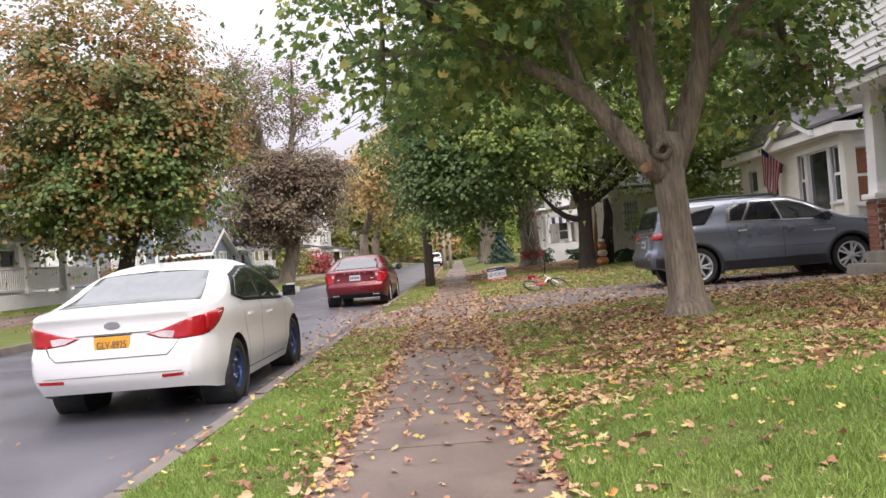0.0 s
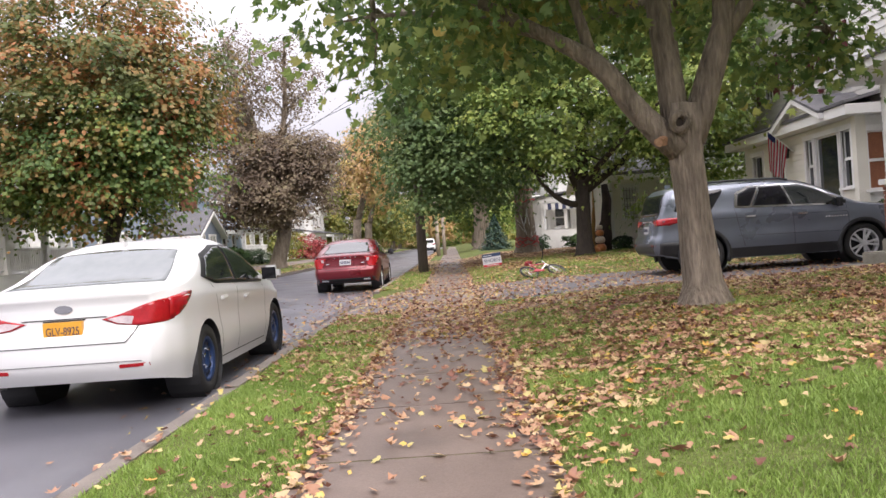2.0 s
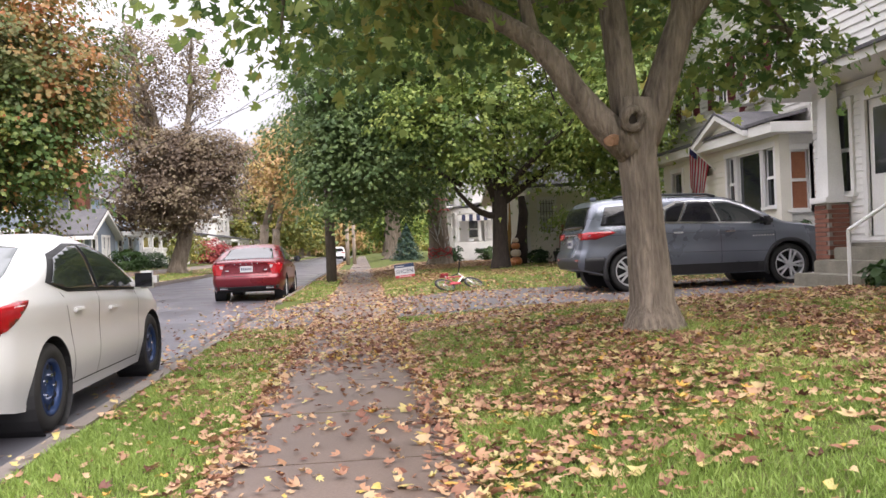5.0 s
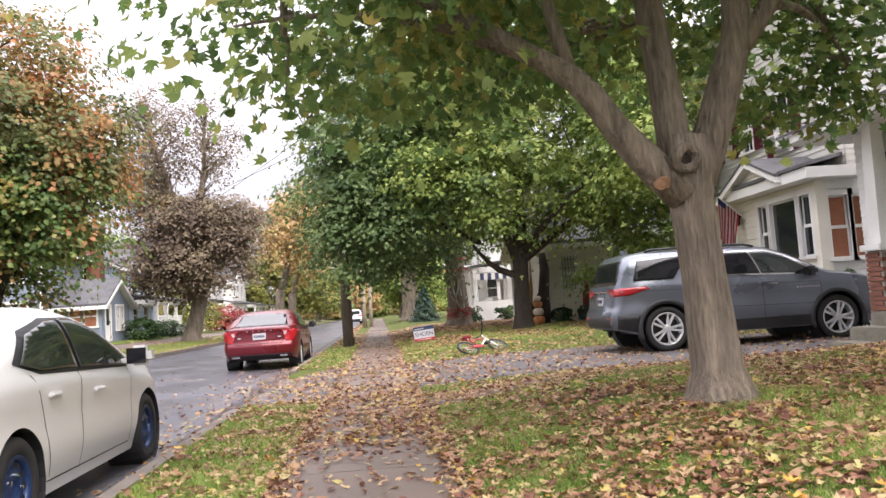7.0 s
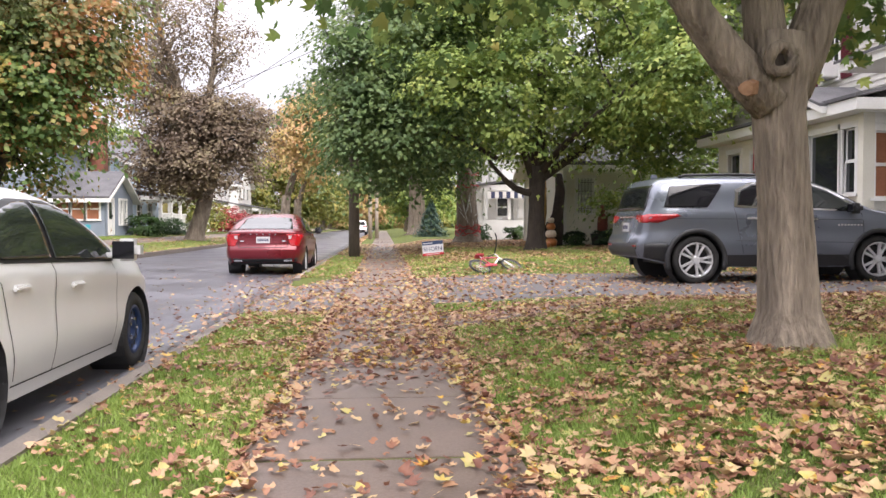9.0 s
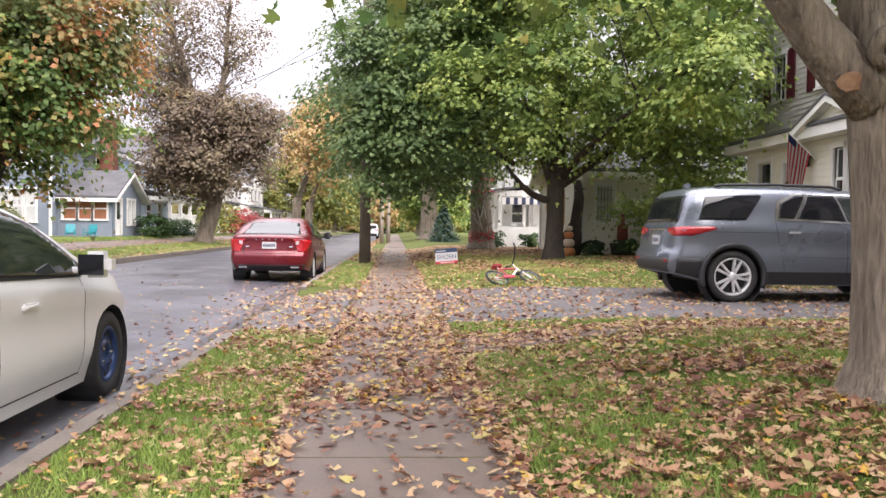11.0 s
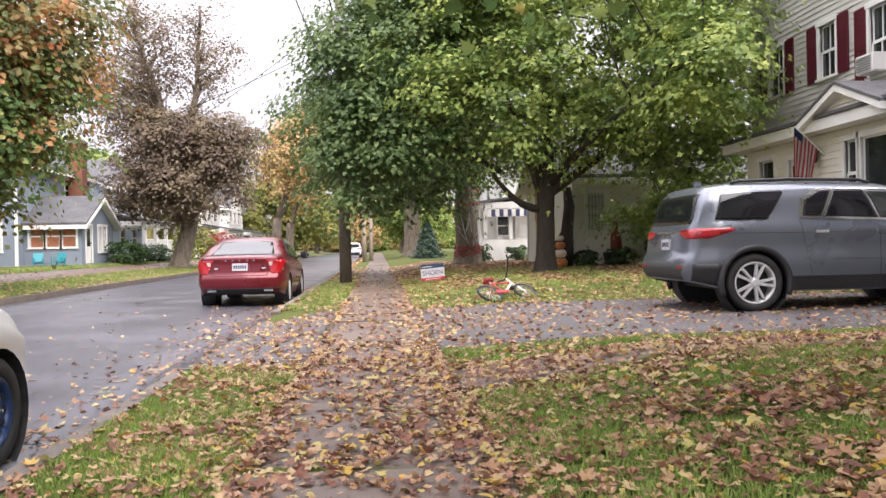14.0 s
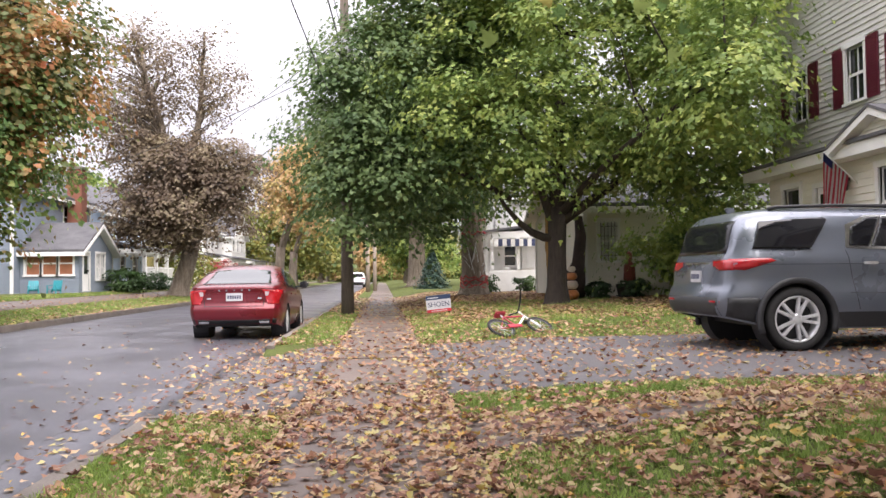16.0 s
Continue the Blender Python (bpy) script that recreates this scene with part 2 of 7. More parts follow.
def box(bm, x0, x1, y0, y1, z0, z1, m=None, bevel=0.0):
    r = bmesh.ops.create_cube(bm, size=1.0)
    mat = Matrix.Translation(((x0 + x1) / 2, (y0 + y1) / 2, (z0 + z1) / 2)) @ Matrix.Diagonal((abs(x1 - x0), abs(y1 - y0), abs(z1 - z0), 1))
    bmesh.ops.transform(bm, matrix=mat, verts=r["verts"])
    if bevel:
        es = list({e for v in r["verts"] for e in v.link_edges})
        nv = bmesh.ops.bevel(bm, geom=es, offset=bevel, segments=2, affect="EDGES")
        vs = list({v for f in nv["faces"] for v in f.verts} | {v for v in r["verts"] if v.is_valid})
    else:
        vs = r["verts"]
    if m is not None:
        bmesh.ops.transform(bm, matrix=m, verts=[v for v in vs if v.is_valid])
    return bm


def box_part(name, dims, material, parent, label="", m=None, bevel=0.0):
    return part(name, box(bmesh.new(), *dims, m=m, bevel=bevel), material, parent, label)


def tube(bm, pts, radii, sides=10, wob=0.0):
    """A tapered tube along points."""
    rings = []
    prev = Vector((1, 0, 0))
    for i, p in enumerate(pts):
        p = Vector(p)
        d = (Vector(pts[min(i + 1, len(pts) - 1)]) - Vector(pts[max(i - 1, 0)])).normalized()
        a = (prev - d * prev.dot(d))
        if a.length < 1e-4:
            a = d.orthogonal()
        a.normalize()
        prev = a
        b = d.cross(a)
        ring = []
        for k in range(sides):
            th = 2 * math.pi * k / sides
            rr = radii[i]
            if wob:
                rr *= 1 + wob * noise.noise(Vector((p.x * 1.3 + 3 * math.cos(th), p.y * 1.3 + 3 * math.sin(th), p.z * 0.8)))
            ring.append(bm.verts.new(p + a * rr * math.cos(th) + b * rr * math.sin(th)))
        rings.append(ring)
    for r0, r1 in zip(rings, rings[1:]):
        for k in range(sides):
            bm.faces.new((r0[k], r0[(k + 1) % sides], r1[(k + 1) % sides], r1[k]))
    bm.faces.new(rings[0][::-1])
    bm.faces.new(rings[-1])
    return bm


def bend(p0, p1, n=5, sag=0.0, jitter=0.0, rng=random):
    """Points on a slightly crooked line."""
    p0, p1 = Vector(p0), Vector(p1)
    out = []
    for i in range(n + 1):
        f = i / n
        p = p0.lerp(p1, f)
        p.z += sag * 4 * f * (1 - f)
        if 0 < i < n and jitter:
            p += Vector((rng.uniform(-1, 1), rng.uniform(-1, 1), rng.uniform(-1, 1))) * jitter
        out.append(p)
    return out


# ---------- ground heights ----------
def step01(v):
    v = max(0.0, min(1.0, v))
    return v * v * (3 - 2 * v)


ROAD_L, ROAD_R, KERB = -8.9, -1.76, -1.6
WALK_L, WALK_R = -0.62, 0.63
DRIVE0, DRIVE1 = 12.9, 18.1


def drive_share(y):
    return step01((y - 10.2) / 2.6) * (1 - step01((y - DRIVE1) / 2.0))


def height(x, y):
    """The lie of the land, road bed excepted."""
    if x > WALK_R:
        h = 0.24 * step01((x - WALK_R) / 1.9) + 0.10 * step01((x - 3) / 6)
        return h * (1 - 0.72 * drive_share(y))
    if x > KERB - 0.2:
        return 0.0
    if x < ROAD_L:
        return 0.5 * step01((ROAD_L - x) / 5.5)
    return -0.25


def ground_sheet():
    xs = [-900, -200, -60, -30, -22, -18] + [ROAD_L - 7 + 0.5 * i for i in range(14)] + [ROAD_L - 0.16, ROAD_L, ROAD_L + 0.02, -5, ROAD_R - 0.02, ROAD_R + 0.04, -1.64, -1.0, -0.6, 0.0, 0.63]
    xs += [0.63 + 0.2 * i for i in range(1, 14)] + [3.6, 4.2, 5, 6, 7, 8, 9, 10, 12, 16, 25, 60, 200, 900]
    ys = [-900, -200, -60, -20, -8, -3] + [0.5 * i for i in range(0, 62)] + [33, 36, 40, 50, 65, 80, 120, 200, 400, 1200]
    verts, faces = [], []
    for y in ys:
        for x in xs:
            apron = 12.0 < y < 18.45 and -1.8 < x < -0.5
            z = height(x, y)
            if ROAD_L < x < ROAD_R + 0.03:
                z = -0.3
            if apron:
                z = -0.22 if x < -0.9 else -0.06
            verts.append((x, y, z))
    nx = len(xs)
    for j in range(len(ys) - 1):
        for i in range(nx - 1):
            faces.append((j * nx + i, j * nx + i + 1, (j + 1) * nx + i + 1, (j + 1) * nx + i))
    ob = raw_mesh("ground", verts, faces, M_ground, smooth=True)
    return tagged(ob, "green lawn soil sloping up from the street", "ground", kind="structure")


ground_sheet()


def strip(name, x0, x1, y0, y1, zfun, material, nx, ny, thick=0.12):
    """A paved sheet that follows the land, with a skirt."""
    verts, faces = [], []
    for j in range(ny + 1):
        for i in range(nx + 1):
            x, y = x0 + (x1 - x0) * i / nx, y0 + (y1 - y0) * j / ny
            verts.append((x, y, zfun(x, y)))
    w = nx + 1
    for j in range(ny):
        for i in range(nx):
            faces.append((j * w + i, j * w + i + 1, (j + 1) * w + i + 1, (j + 1) * w + i))
    rim = [i for i in range(w)] + [j * w + nx for j in range(1, ny + 1)] + [ny * w + i for i in range(nx - 1, -1, -1)] + [j * w for j in range(ny - 1, 0, -1)]
    base = len(verts)
    for r in rim:
        verts.append((verts[r][0], verts[r][1], verts[r][2] - thick))
    n = len(rim)
    for k in range(n):
        faces.append((rim[k], base + k, base + (k + 1) % n, rim[(k + 1) % n]))
    return raw_mesh(name, verts, faces, material)


road = strip("road", ROAD_L, ROAD_R, -80, 420, lambda x, y: -0.15 + 0.05 * (1 - ((x + 5.33) / 3.57) ** 2), M_asphalt, 10, 50)
tagged(road, "damp dark grey asphalt street with scattered leaves", "road", kind="structure")
drive = strip("driveway", WALK_R + 0.01, 15.5, DRIVE0, DRIVE1, lambda x, y: height(x, y) + 0.014, M_drive, 40, 8)
tagged(drive, "dark worn asphalt driveway beside the lawn", "driveway", kind="structure")
apron = strip("driveway_apron", ROAD_R - 0.15, WALK_L - 0.01, 12.1, 18.4, lambda x, y: 0.005 - 0.145 * step01((WALK_L - 0.05 - x) / 1.1), M_drive, 10, 6, 0.05)
tagged(apron, "asphalt apron sloping from the sidewalk to the street", "driveway", kind="structure")
front_walk = strip("front_walk", WALK_R + 0.01, 6.6, 10.55, 11.55, lambda x, y: height(x, y) + 0.012, M_slab, 20, 2)
tagged(front_walk, "narrow concrete walk leading to the porch steps", "walk", kind="structure")
oppo_walk = strip("pavement_far", -12.6, -11.3, -60, 300, lambda x, y: height(x, y) + 0.012, M_slab, 2, 20)
tagged(oppo_walk, "concrete sidewalk along the far side of the street", "sidewalk", kind="structure")

# ---------- kerbs and sidewalk slabs ----------
def kerb_run(name, x0, x1, y0, y1, label, piece=3.0):
    e = thing(name, (x0 + x1) / 2, y0, -0.2, label, "kerb")
    e["kind"] = "structure"
    y = y0
    k = 0
    while y < y1:
        ye = min(y + piece, y1)
        dz = 0.006 * math.sin(k * 2.3)
        box_part("kerb_stone", (x0, x1, y + 0.006, ye - 0.006, -0.35, 0.012 + dz), M_kerb, e, bevel=0.02)
        y, k = ye, k + 1


kerb_run("kerb_near", ROAD_R, KERB, -21, 12.1, "weathered concrete kerb along the grass verge")
kerb_run("kerb_beyond_drive", ROAD_R, KERB, 18.4, 150, "weathered concrete kerb beyond the driveway", 6.0)
kerb_run("kerb_far", ROAD_L - 0.16, ROAD_L, -60, 200, "concrete kerb on the far side of the street", 10.0)


def sidewalk():
    e = thing("pavement", 0, 0, 0, "brownish damp concrete sidewalk slabs strewn with leaves", "sidewalk")
    e["kind"] = "structure"
    rng = random.Random(5)
    y = 3.5 - 1.27 * 14
    while y < 150:
        length = 1.27 if y < 60 else 6
        bm = bmesh.new()
        tilt = rng.uniform(-0.006, 0.008)
        box(bm, WALK_L, WALK_R, y + 0.006, y + length - 0.006, -0.12, 0.006, bevel=0.008)
        for v in bm.verts:
            if v.co.z > -0.05:
                v.co.z += tilt * ((v.co.y - y) / length - 0.5) * 2 + rng.uniform(-0.001, 0.001)
        part("slab", bm, M_slab, e)
        y += length


sidewalk()

# ---------- houses ----------
def frame_of(facing, origin):
    """Matrix whose axes are along the wall, outward, up."""
    u, n = {"x-": ((0, -1, 0), (-1, 0, 0)), "x+": ((0, 1, 0), (1, 0, 0)), "y-": ((1, 0, 0), (0, -1, 0)), "y+": ((-1, 0, 0), (0, 1, 0))}[facing]
    m = Matrix.Identity(4)
    m.col[0][:3], m.col[1][:3], m.col[2][:3] = u, n, (0, 0, 1)
    m.col[3][:3] = origin
    return m


def siding(name, parent, facing, origin, width, z0, z1, material, holes=(), board=0.12, thick=0.14, top=None):
    """A clapboard wall, width along its face from origin, with openings through it.
    top(u): upper edge, for gables."""
    m = frame_of(facing, origin)
    verts, faces = [], []
    cuts = sorted({0.0, width, *(h[0] for h in holes), *(h[1] for h in holes)})
    if top:
        cuts = sorted(set(cuts) | {width * i / 24 for i in range(25)})

    def quad(a, b, c, d):
        i = len(verts)
        verts.extend([m @ Vector(p) for p in (a, b, c, d)])
        faces.append((i, i + 1, i + 2, i + 3))
    for u0, u1 in zip(cuts, cuts[1:]):
        mid = (u0 + u1) / 2
        zt = min(z1, top(mid)) if top else z1
        spans, zz = [], z0
        for h in sorted((h for h in holes if h[0] < mid < h[1]), key=lambda h: h[2]):
            spans.append((zz, h[2]))
            zz = h[3]
        spans.append((zz, zt))
        for a, b in spans:
            if b - a < 0.005:
                continue
            z = a
            while z < b - 1e-6:
                k = math.floor((z - z0) / board + 1e-6)
                e = min(b, z0 + (k + 1) * board)
                n0 = 0.022 * (1 - (z - z0 - k * board) / board)
                n1 = 0.022 * (1 - (e - z0 - k * board) / board)
                quad((u0, n0, z), (u1, n0, z), (u1, n1, e), (u0, n1, e))
                quad((u0, n1, e), (u1, n1, e), (u1, 0.022, e), (u0, 0.022, e))
                z = e
            quad((u1, -thick, a), (u0, -thick, a), (u0, -thick, b), (u1, -thick, b))
            quad((u0, -thick, a), (u1, -thick, a), (u1, 0, a), (u0, 0, a))
            quad((u0, 0, b), (u1, 0, b), (u1, -thick, b), (u0, -thick, b))
            quad((u0, -thick, a), (u0, 0, a), (u0, 0, b), (u0, -thick, b))
            quad((u1, 0, a), (u1, -thick, a), (u1, -thick, b), (u1, 0, b))
    return raw_mesh(name, verts, faces, material, parent)


def window(parent, facing, origin, u0, u1, z0, z1, glass=None, frame=None, rails=(0.5,), muntins=0, shutters=None, backing=None):
    """A sash window: casing, sill, panes, meeting rails; shutters if any."""
    m = frame_of(facing, origin)
    frame = frame or M_white
    c = 0.09
    bm = bmesh.new()
    for d in ((u0 - c, u0, -0.1, 0.05, z0, z1), (u1, u1 + c, -0.1, 0.05, z0, z1), (u0 - c - 0.02, u1 + c + 0.02, -0.1, 0.065, z1, z1 + 0.12)):
        box(bm, *d, m=m)
    w = part("window", bm, frame, parent)
    part("window_sill", box(bmesh.new(), u0 - c - 0.03, u1 + c + 0.03, -0.1, 0.085, z0 - 0.06, z0, m=m), frame, w)
    zs = [z0] + [z0 + (z1 - z0) * r for r in rails] + [z1]
    for i, (a, b) in enumerate(zip(zs, zs[1:])):
        depth = -0.05 if i else -0.025
        bm = bmesh.new()
        t = 0.035
        box(bm, u0, u0 + t, depth - 0.03, depth + 0.012, a, b, m=m)
        box(bm, u1 - t, u1, depth - 0.03, depth + 0.012, a, b, m=m)
        box(bm, u0 + t, u1 - t, depth - 0.03, depth + 0.012, a, a + t, m=m)
        box(bm, u0 + t, u1 - t, depth - 0.03, depth + 0.012, b - t, b, m=m)
        for k in range(muntins):
            uu = u0 + (u1 - u0) * (k + 1) / (muntins + 1)
            box(bm, uu - 0.012, uu + 0.012, depth - 0.02, depth + 0.01, a + t, b - t, m=m)
        part("window_frame", bm, frame, w)
        part("pane", box(bmesh.new(), u0 + t, u1 - t, depth - 0.018, depth - 0.01, a + t, b - t, m=m), glass or M_glass, w)
    if shutters:
        for a, b in ((u0 - c - 0.42, u0 - c - 0.01), (u1 + c + 0.01, u1 + c + 0.42)):
            bm = bmesh.new()
            box(bm, a, a + 0.05, 0.024, 0.055, z0 - 0.04, z1 + 0.06, m=m)
            box(bm, b - 0.05, b, 0.024, 0.055, z0 - 0.04, z1 + 0.06, m=m)
            z = z0 - 0.04
            while z < z1 + 0.05:
                box(bm, a + 0.05, b - 0.05, 0.024, 0.045, z, z + 0.045, m=m)
                z += 0.06
            box(bm, a + 0.05, b - 0.05, 0.022, 0.03, z0 - 0.04, z1 + 0.06, m=m)
            part("shutter", bm, shutters, w, "dark maroon louvred shutter")
    return w


def door(parent, facing, origin, u0, u1, z0, z1, material=None, glazed=True):
    m = frame_of(facing, origin)
    bm = bmesh.new()
    for d in ((u0 - 0.1, u0, -0.1, 0.05, z0, z1 + 0.1), (u1, u1 + 0.1, -0.1, 0.05, z0, z1 + 0.1), (u0, u1, -0.1, 0.05, z1, z1 + 0.1)):
        box(bm, *d, m=m)
    d = part("door", bm, M_white, parent)
    part("door_leaf", box(bmesh.new(), u0, u1, -0.06, -0.02, z0, z1, m=m, bevel=0.005), material or M_white, d)
    if glazed:
        part("pane", box(bmesh.new(), u0 + 0.12, u1 - 0.12, -0.018, -0.012, z0 + 0.9 * (z1 - z0) * 0.5, z1 - 0.14, m=m), M_glass, d)
    part("door_handle", box(bmesh.new(), u1 - 0.1, u1 - 0.06, -0.02, 0.03, z0 + 0.95, z0 + 1.05, m=m, bevel=0.008), M_black, d)
    return d


def slab_roof(bm, corners, thick=0.12):
    """A roof plane with thickness, from four corners."""
    vs = [bm.verts.new(c) for c in corners]
    ws = [bm.verts.new(Vector(c) - Vector((0, 0, thick))) for c in corners]
    bm.faces.new(vs)
    bm.faces.new(ws[::-1])
    n = len(vs)
    for i in range(n):
        bm.faces.new((vs[i], ws[i], ws[(i + 1) % n], vs[(i + 1) % n]))


def gable_roof(parent, x0, x1, y0, y1, eave, peak, along, material, over=0.4, trim=True):
    """Two slopes with the ridge along x or y, and white rake boards."""
    if along == "y":
        xm = (x0 + x1) / 2
        s = (peak - eave) / (xm - x0)
        a = [((x0 - over, y0 - over, eave - s * over), (x0 - over, y1 + over, eave - s * over), (xm, y1 + over, peak), (xm, y0 - over, peak)),
             ((xm, y0 - over, peak), (xm, y1 + over, peak), (x1 + over, y1 + over, eave - s * over), (x1 + over, y0 - over, eave - s * over))]
    else:
        ym = (y0 + y1) / 2
        s = (peak - eave) / (ym - y0)
        a = [((x0 - over, y0 - over, eave - s * over), (x0 - over, ym, peak), (x1 + over, ym, peak), (x1 + over, y0 - over, eave - s * over)),
             ((x0 - over, ym, peak), (x0 - over, y1 + over, eave - s * over), (x1 + over, y1 + over, eave - s * over), (x1 + over, ym, peak))]
    for c in a:
        bm = bmesh.new()
        slab_roof(bm, [Vector(p) + Vector((0, 0, 0.13)) for p in c])
        bmesh.ops.recalc_face_normals(bm, faces=bm.faces)
        r = part("roof", bm, material, parent)
        if trim:
            bm = bmesh.new()
            ctr = sum((Vector(p) for p in c), Vector()) / 4
            slab_roof(bm, [Vector(p) + (Vector(p) - ctr).normalized() * 0.05 + Vector((0, 0, 0.005)) for p in c], 0.17)
            bmesh.ops.recalc_face_normals(bm, faces=bm.faces)
            part("rake_board", bm, M_white, r, "white painted rake and eave board")


def plain_house(label, x0, x1, y0, y1, z0, eave, peak, along, wall, roof=None, wins_e=(), wins_s=(), group="", board=0.14, over=0.45):
    """A clapboard house. wins_e: openings of the wall that faces the street; wins_s: of the wall that faces south."""
    side_e = "x+" if x1 < 0 else "x-"
    h = thing("house", (x0 + x1) / 2, (y0 + y1) / 2, z0, label, "house", group)
    if side_e == "x+":
        oe, we = (x1, y0, 0), y1 - y0
    else:
        oe, we = (x0, y1, 0), y1 - y0
    slope = lambda w: (lambda u: eave + (peak - eave) * (1 - abs(2 * u / w - 1)))
    siding("wall", h, side_e, oe, we, z0 - 0.3, peak if along == "x" else eave, wall, wins_e, board, top=slope(we) if along == "x" else None)
    siding("wall", h, "y-", (x0, y0, 0), x1 - x0, z0 - 0.3, peak if along == "y" else eave, wall, wins_s, board, top=slope(x1 - x0) if along == "y" else None)
    other = "x-" if side_e == "x+" else "x+"
    ob = (x0, y1, 0) if other == "x-" else (x1, y0, 0)
    siding("wall", h, other, ob, we, z0 - 0.3, peak if along == "x" else eave, wall, (), 0.5, top=slope(we) if along == "x" else None)
    siding("wall", h, "y+", (x1, y1, 0), x1 - x0, z0 - 0.3, peak if along == "y" else eave, wall, (), 0.5, top=slope(x1 - x0) if along == "y" else None)
    gable_roof(h, x0, x1, y0, y1, eave, peak, along, roof or M_roof, over)
    for w in wins_e:
        window(h, side_e, oe, w[0], w[1], w[2], w[3], glass=w[4] if len(w) > 4 else None)
    for w in wins_s:
        window(h, "y-", (x0, y0, 0), w[0], w[1], w[2], w[3], glass=w[4] if len(w) > 4 else None)
    for cx, cy in ((x0, y0), (x1, y0), (x0 if side_e == "x-" else x1, y1)):
        box_part("corner_board", (cx - 0.06, cx + 0.06, cy - 0.06, cy + 0.06, z0 - 0.3, eave - 0.02), M_white, h)
    return h


def porch(parent, x0, x1, y0, y1, floor, eave, posts, roof_mat, railing=True, ground=0.3, rail_mat=None):
    """An open porch: deck, posts, balustrade and a low roof, open towards +x or -x."""
    box_part("deck", (x0, x1, y0, y1, ground - 0.4, floor), M_white, parent)
    side = x1 if x1 < 0 else x0
    for yy in posts:
        bm = bmesh.new()
        box(bm, side - 0.11, side + 0.11, yy - 0.11, yy + 0.11, floor, eave, bevel=0.01)
        box(bm, side - 0.15, side + 0.15, yy - 0.15, yy + 0.15, floor, floor + 0.15)
        box(bm, side - 0.15, side + 0.15, yy - 0.15, yy + 0.15, eave - 0.12, eave)
        part("post", bm, M_white, parent)
    if railing:
        for a, b in zip(posts, posts[1:]):
            bm = bmesh.new()
            box(bm, side - 0.04, side + 0.04, a + 0.11, b - 0.11, floor + 0.82, floor + 0.9)
            box(bm, side - 0.03, side + 0.03, a + 0.11, b - 0.11, floor + 0.1, floor + 0.16)
            rail = part("railing", bm, M_white, parent, "white painted balustrade")
            y = a + 0.2
            first = box_part("baluster", (side - 0.02, side + 0.02, y - 0.02, y + 0.02, floor + 0.16, floor + 0.82), M_white, rail)
            k = 1
            while y + 0.13 * k < b - 0.12:
                ob = first.copy()
                scene.collection.objects.link(ob)
                ob.matrix_basis = pose(0, 0.13 * k, 0)
                k += 1
    box_part("beam", (min(x0, x1) - 0.1, max(x0, x1) + 0.1, y0 - 0.1, y1 + 0.1, eave, eave + 0.28), M_white, parent)
    bm = bmesh.new()
    lo, hi = eave + 0.31, eave + 0.85
    if x1 < 0:
        c = [(x1 + 0.35, y0 - 0.35, lo), (x1 + 0.35, y1 + 0.35, lo), (x0, y1 - 0.3, hi), (x0, y0 + 0.3, hi)]
    else:
        c = [(x0 - 0.35, y0 - 0.35, lo), (x0 - 0.35, y1 + 0.35, lo), (x1, y1 - 0.3, hi), (x1, y0 + 0.3, hi)]
    slab_roof(bm, c, 0.1)
    bmesh.ops.recalc_face_normals(bm, faces=bm.faces)
    part("porch_roof", bm, roof_mat, parent)

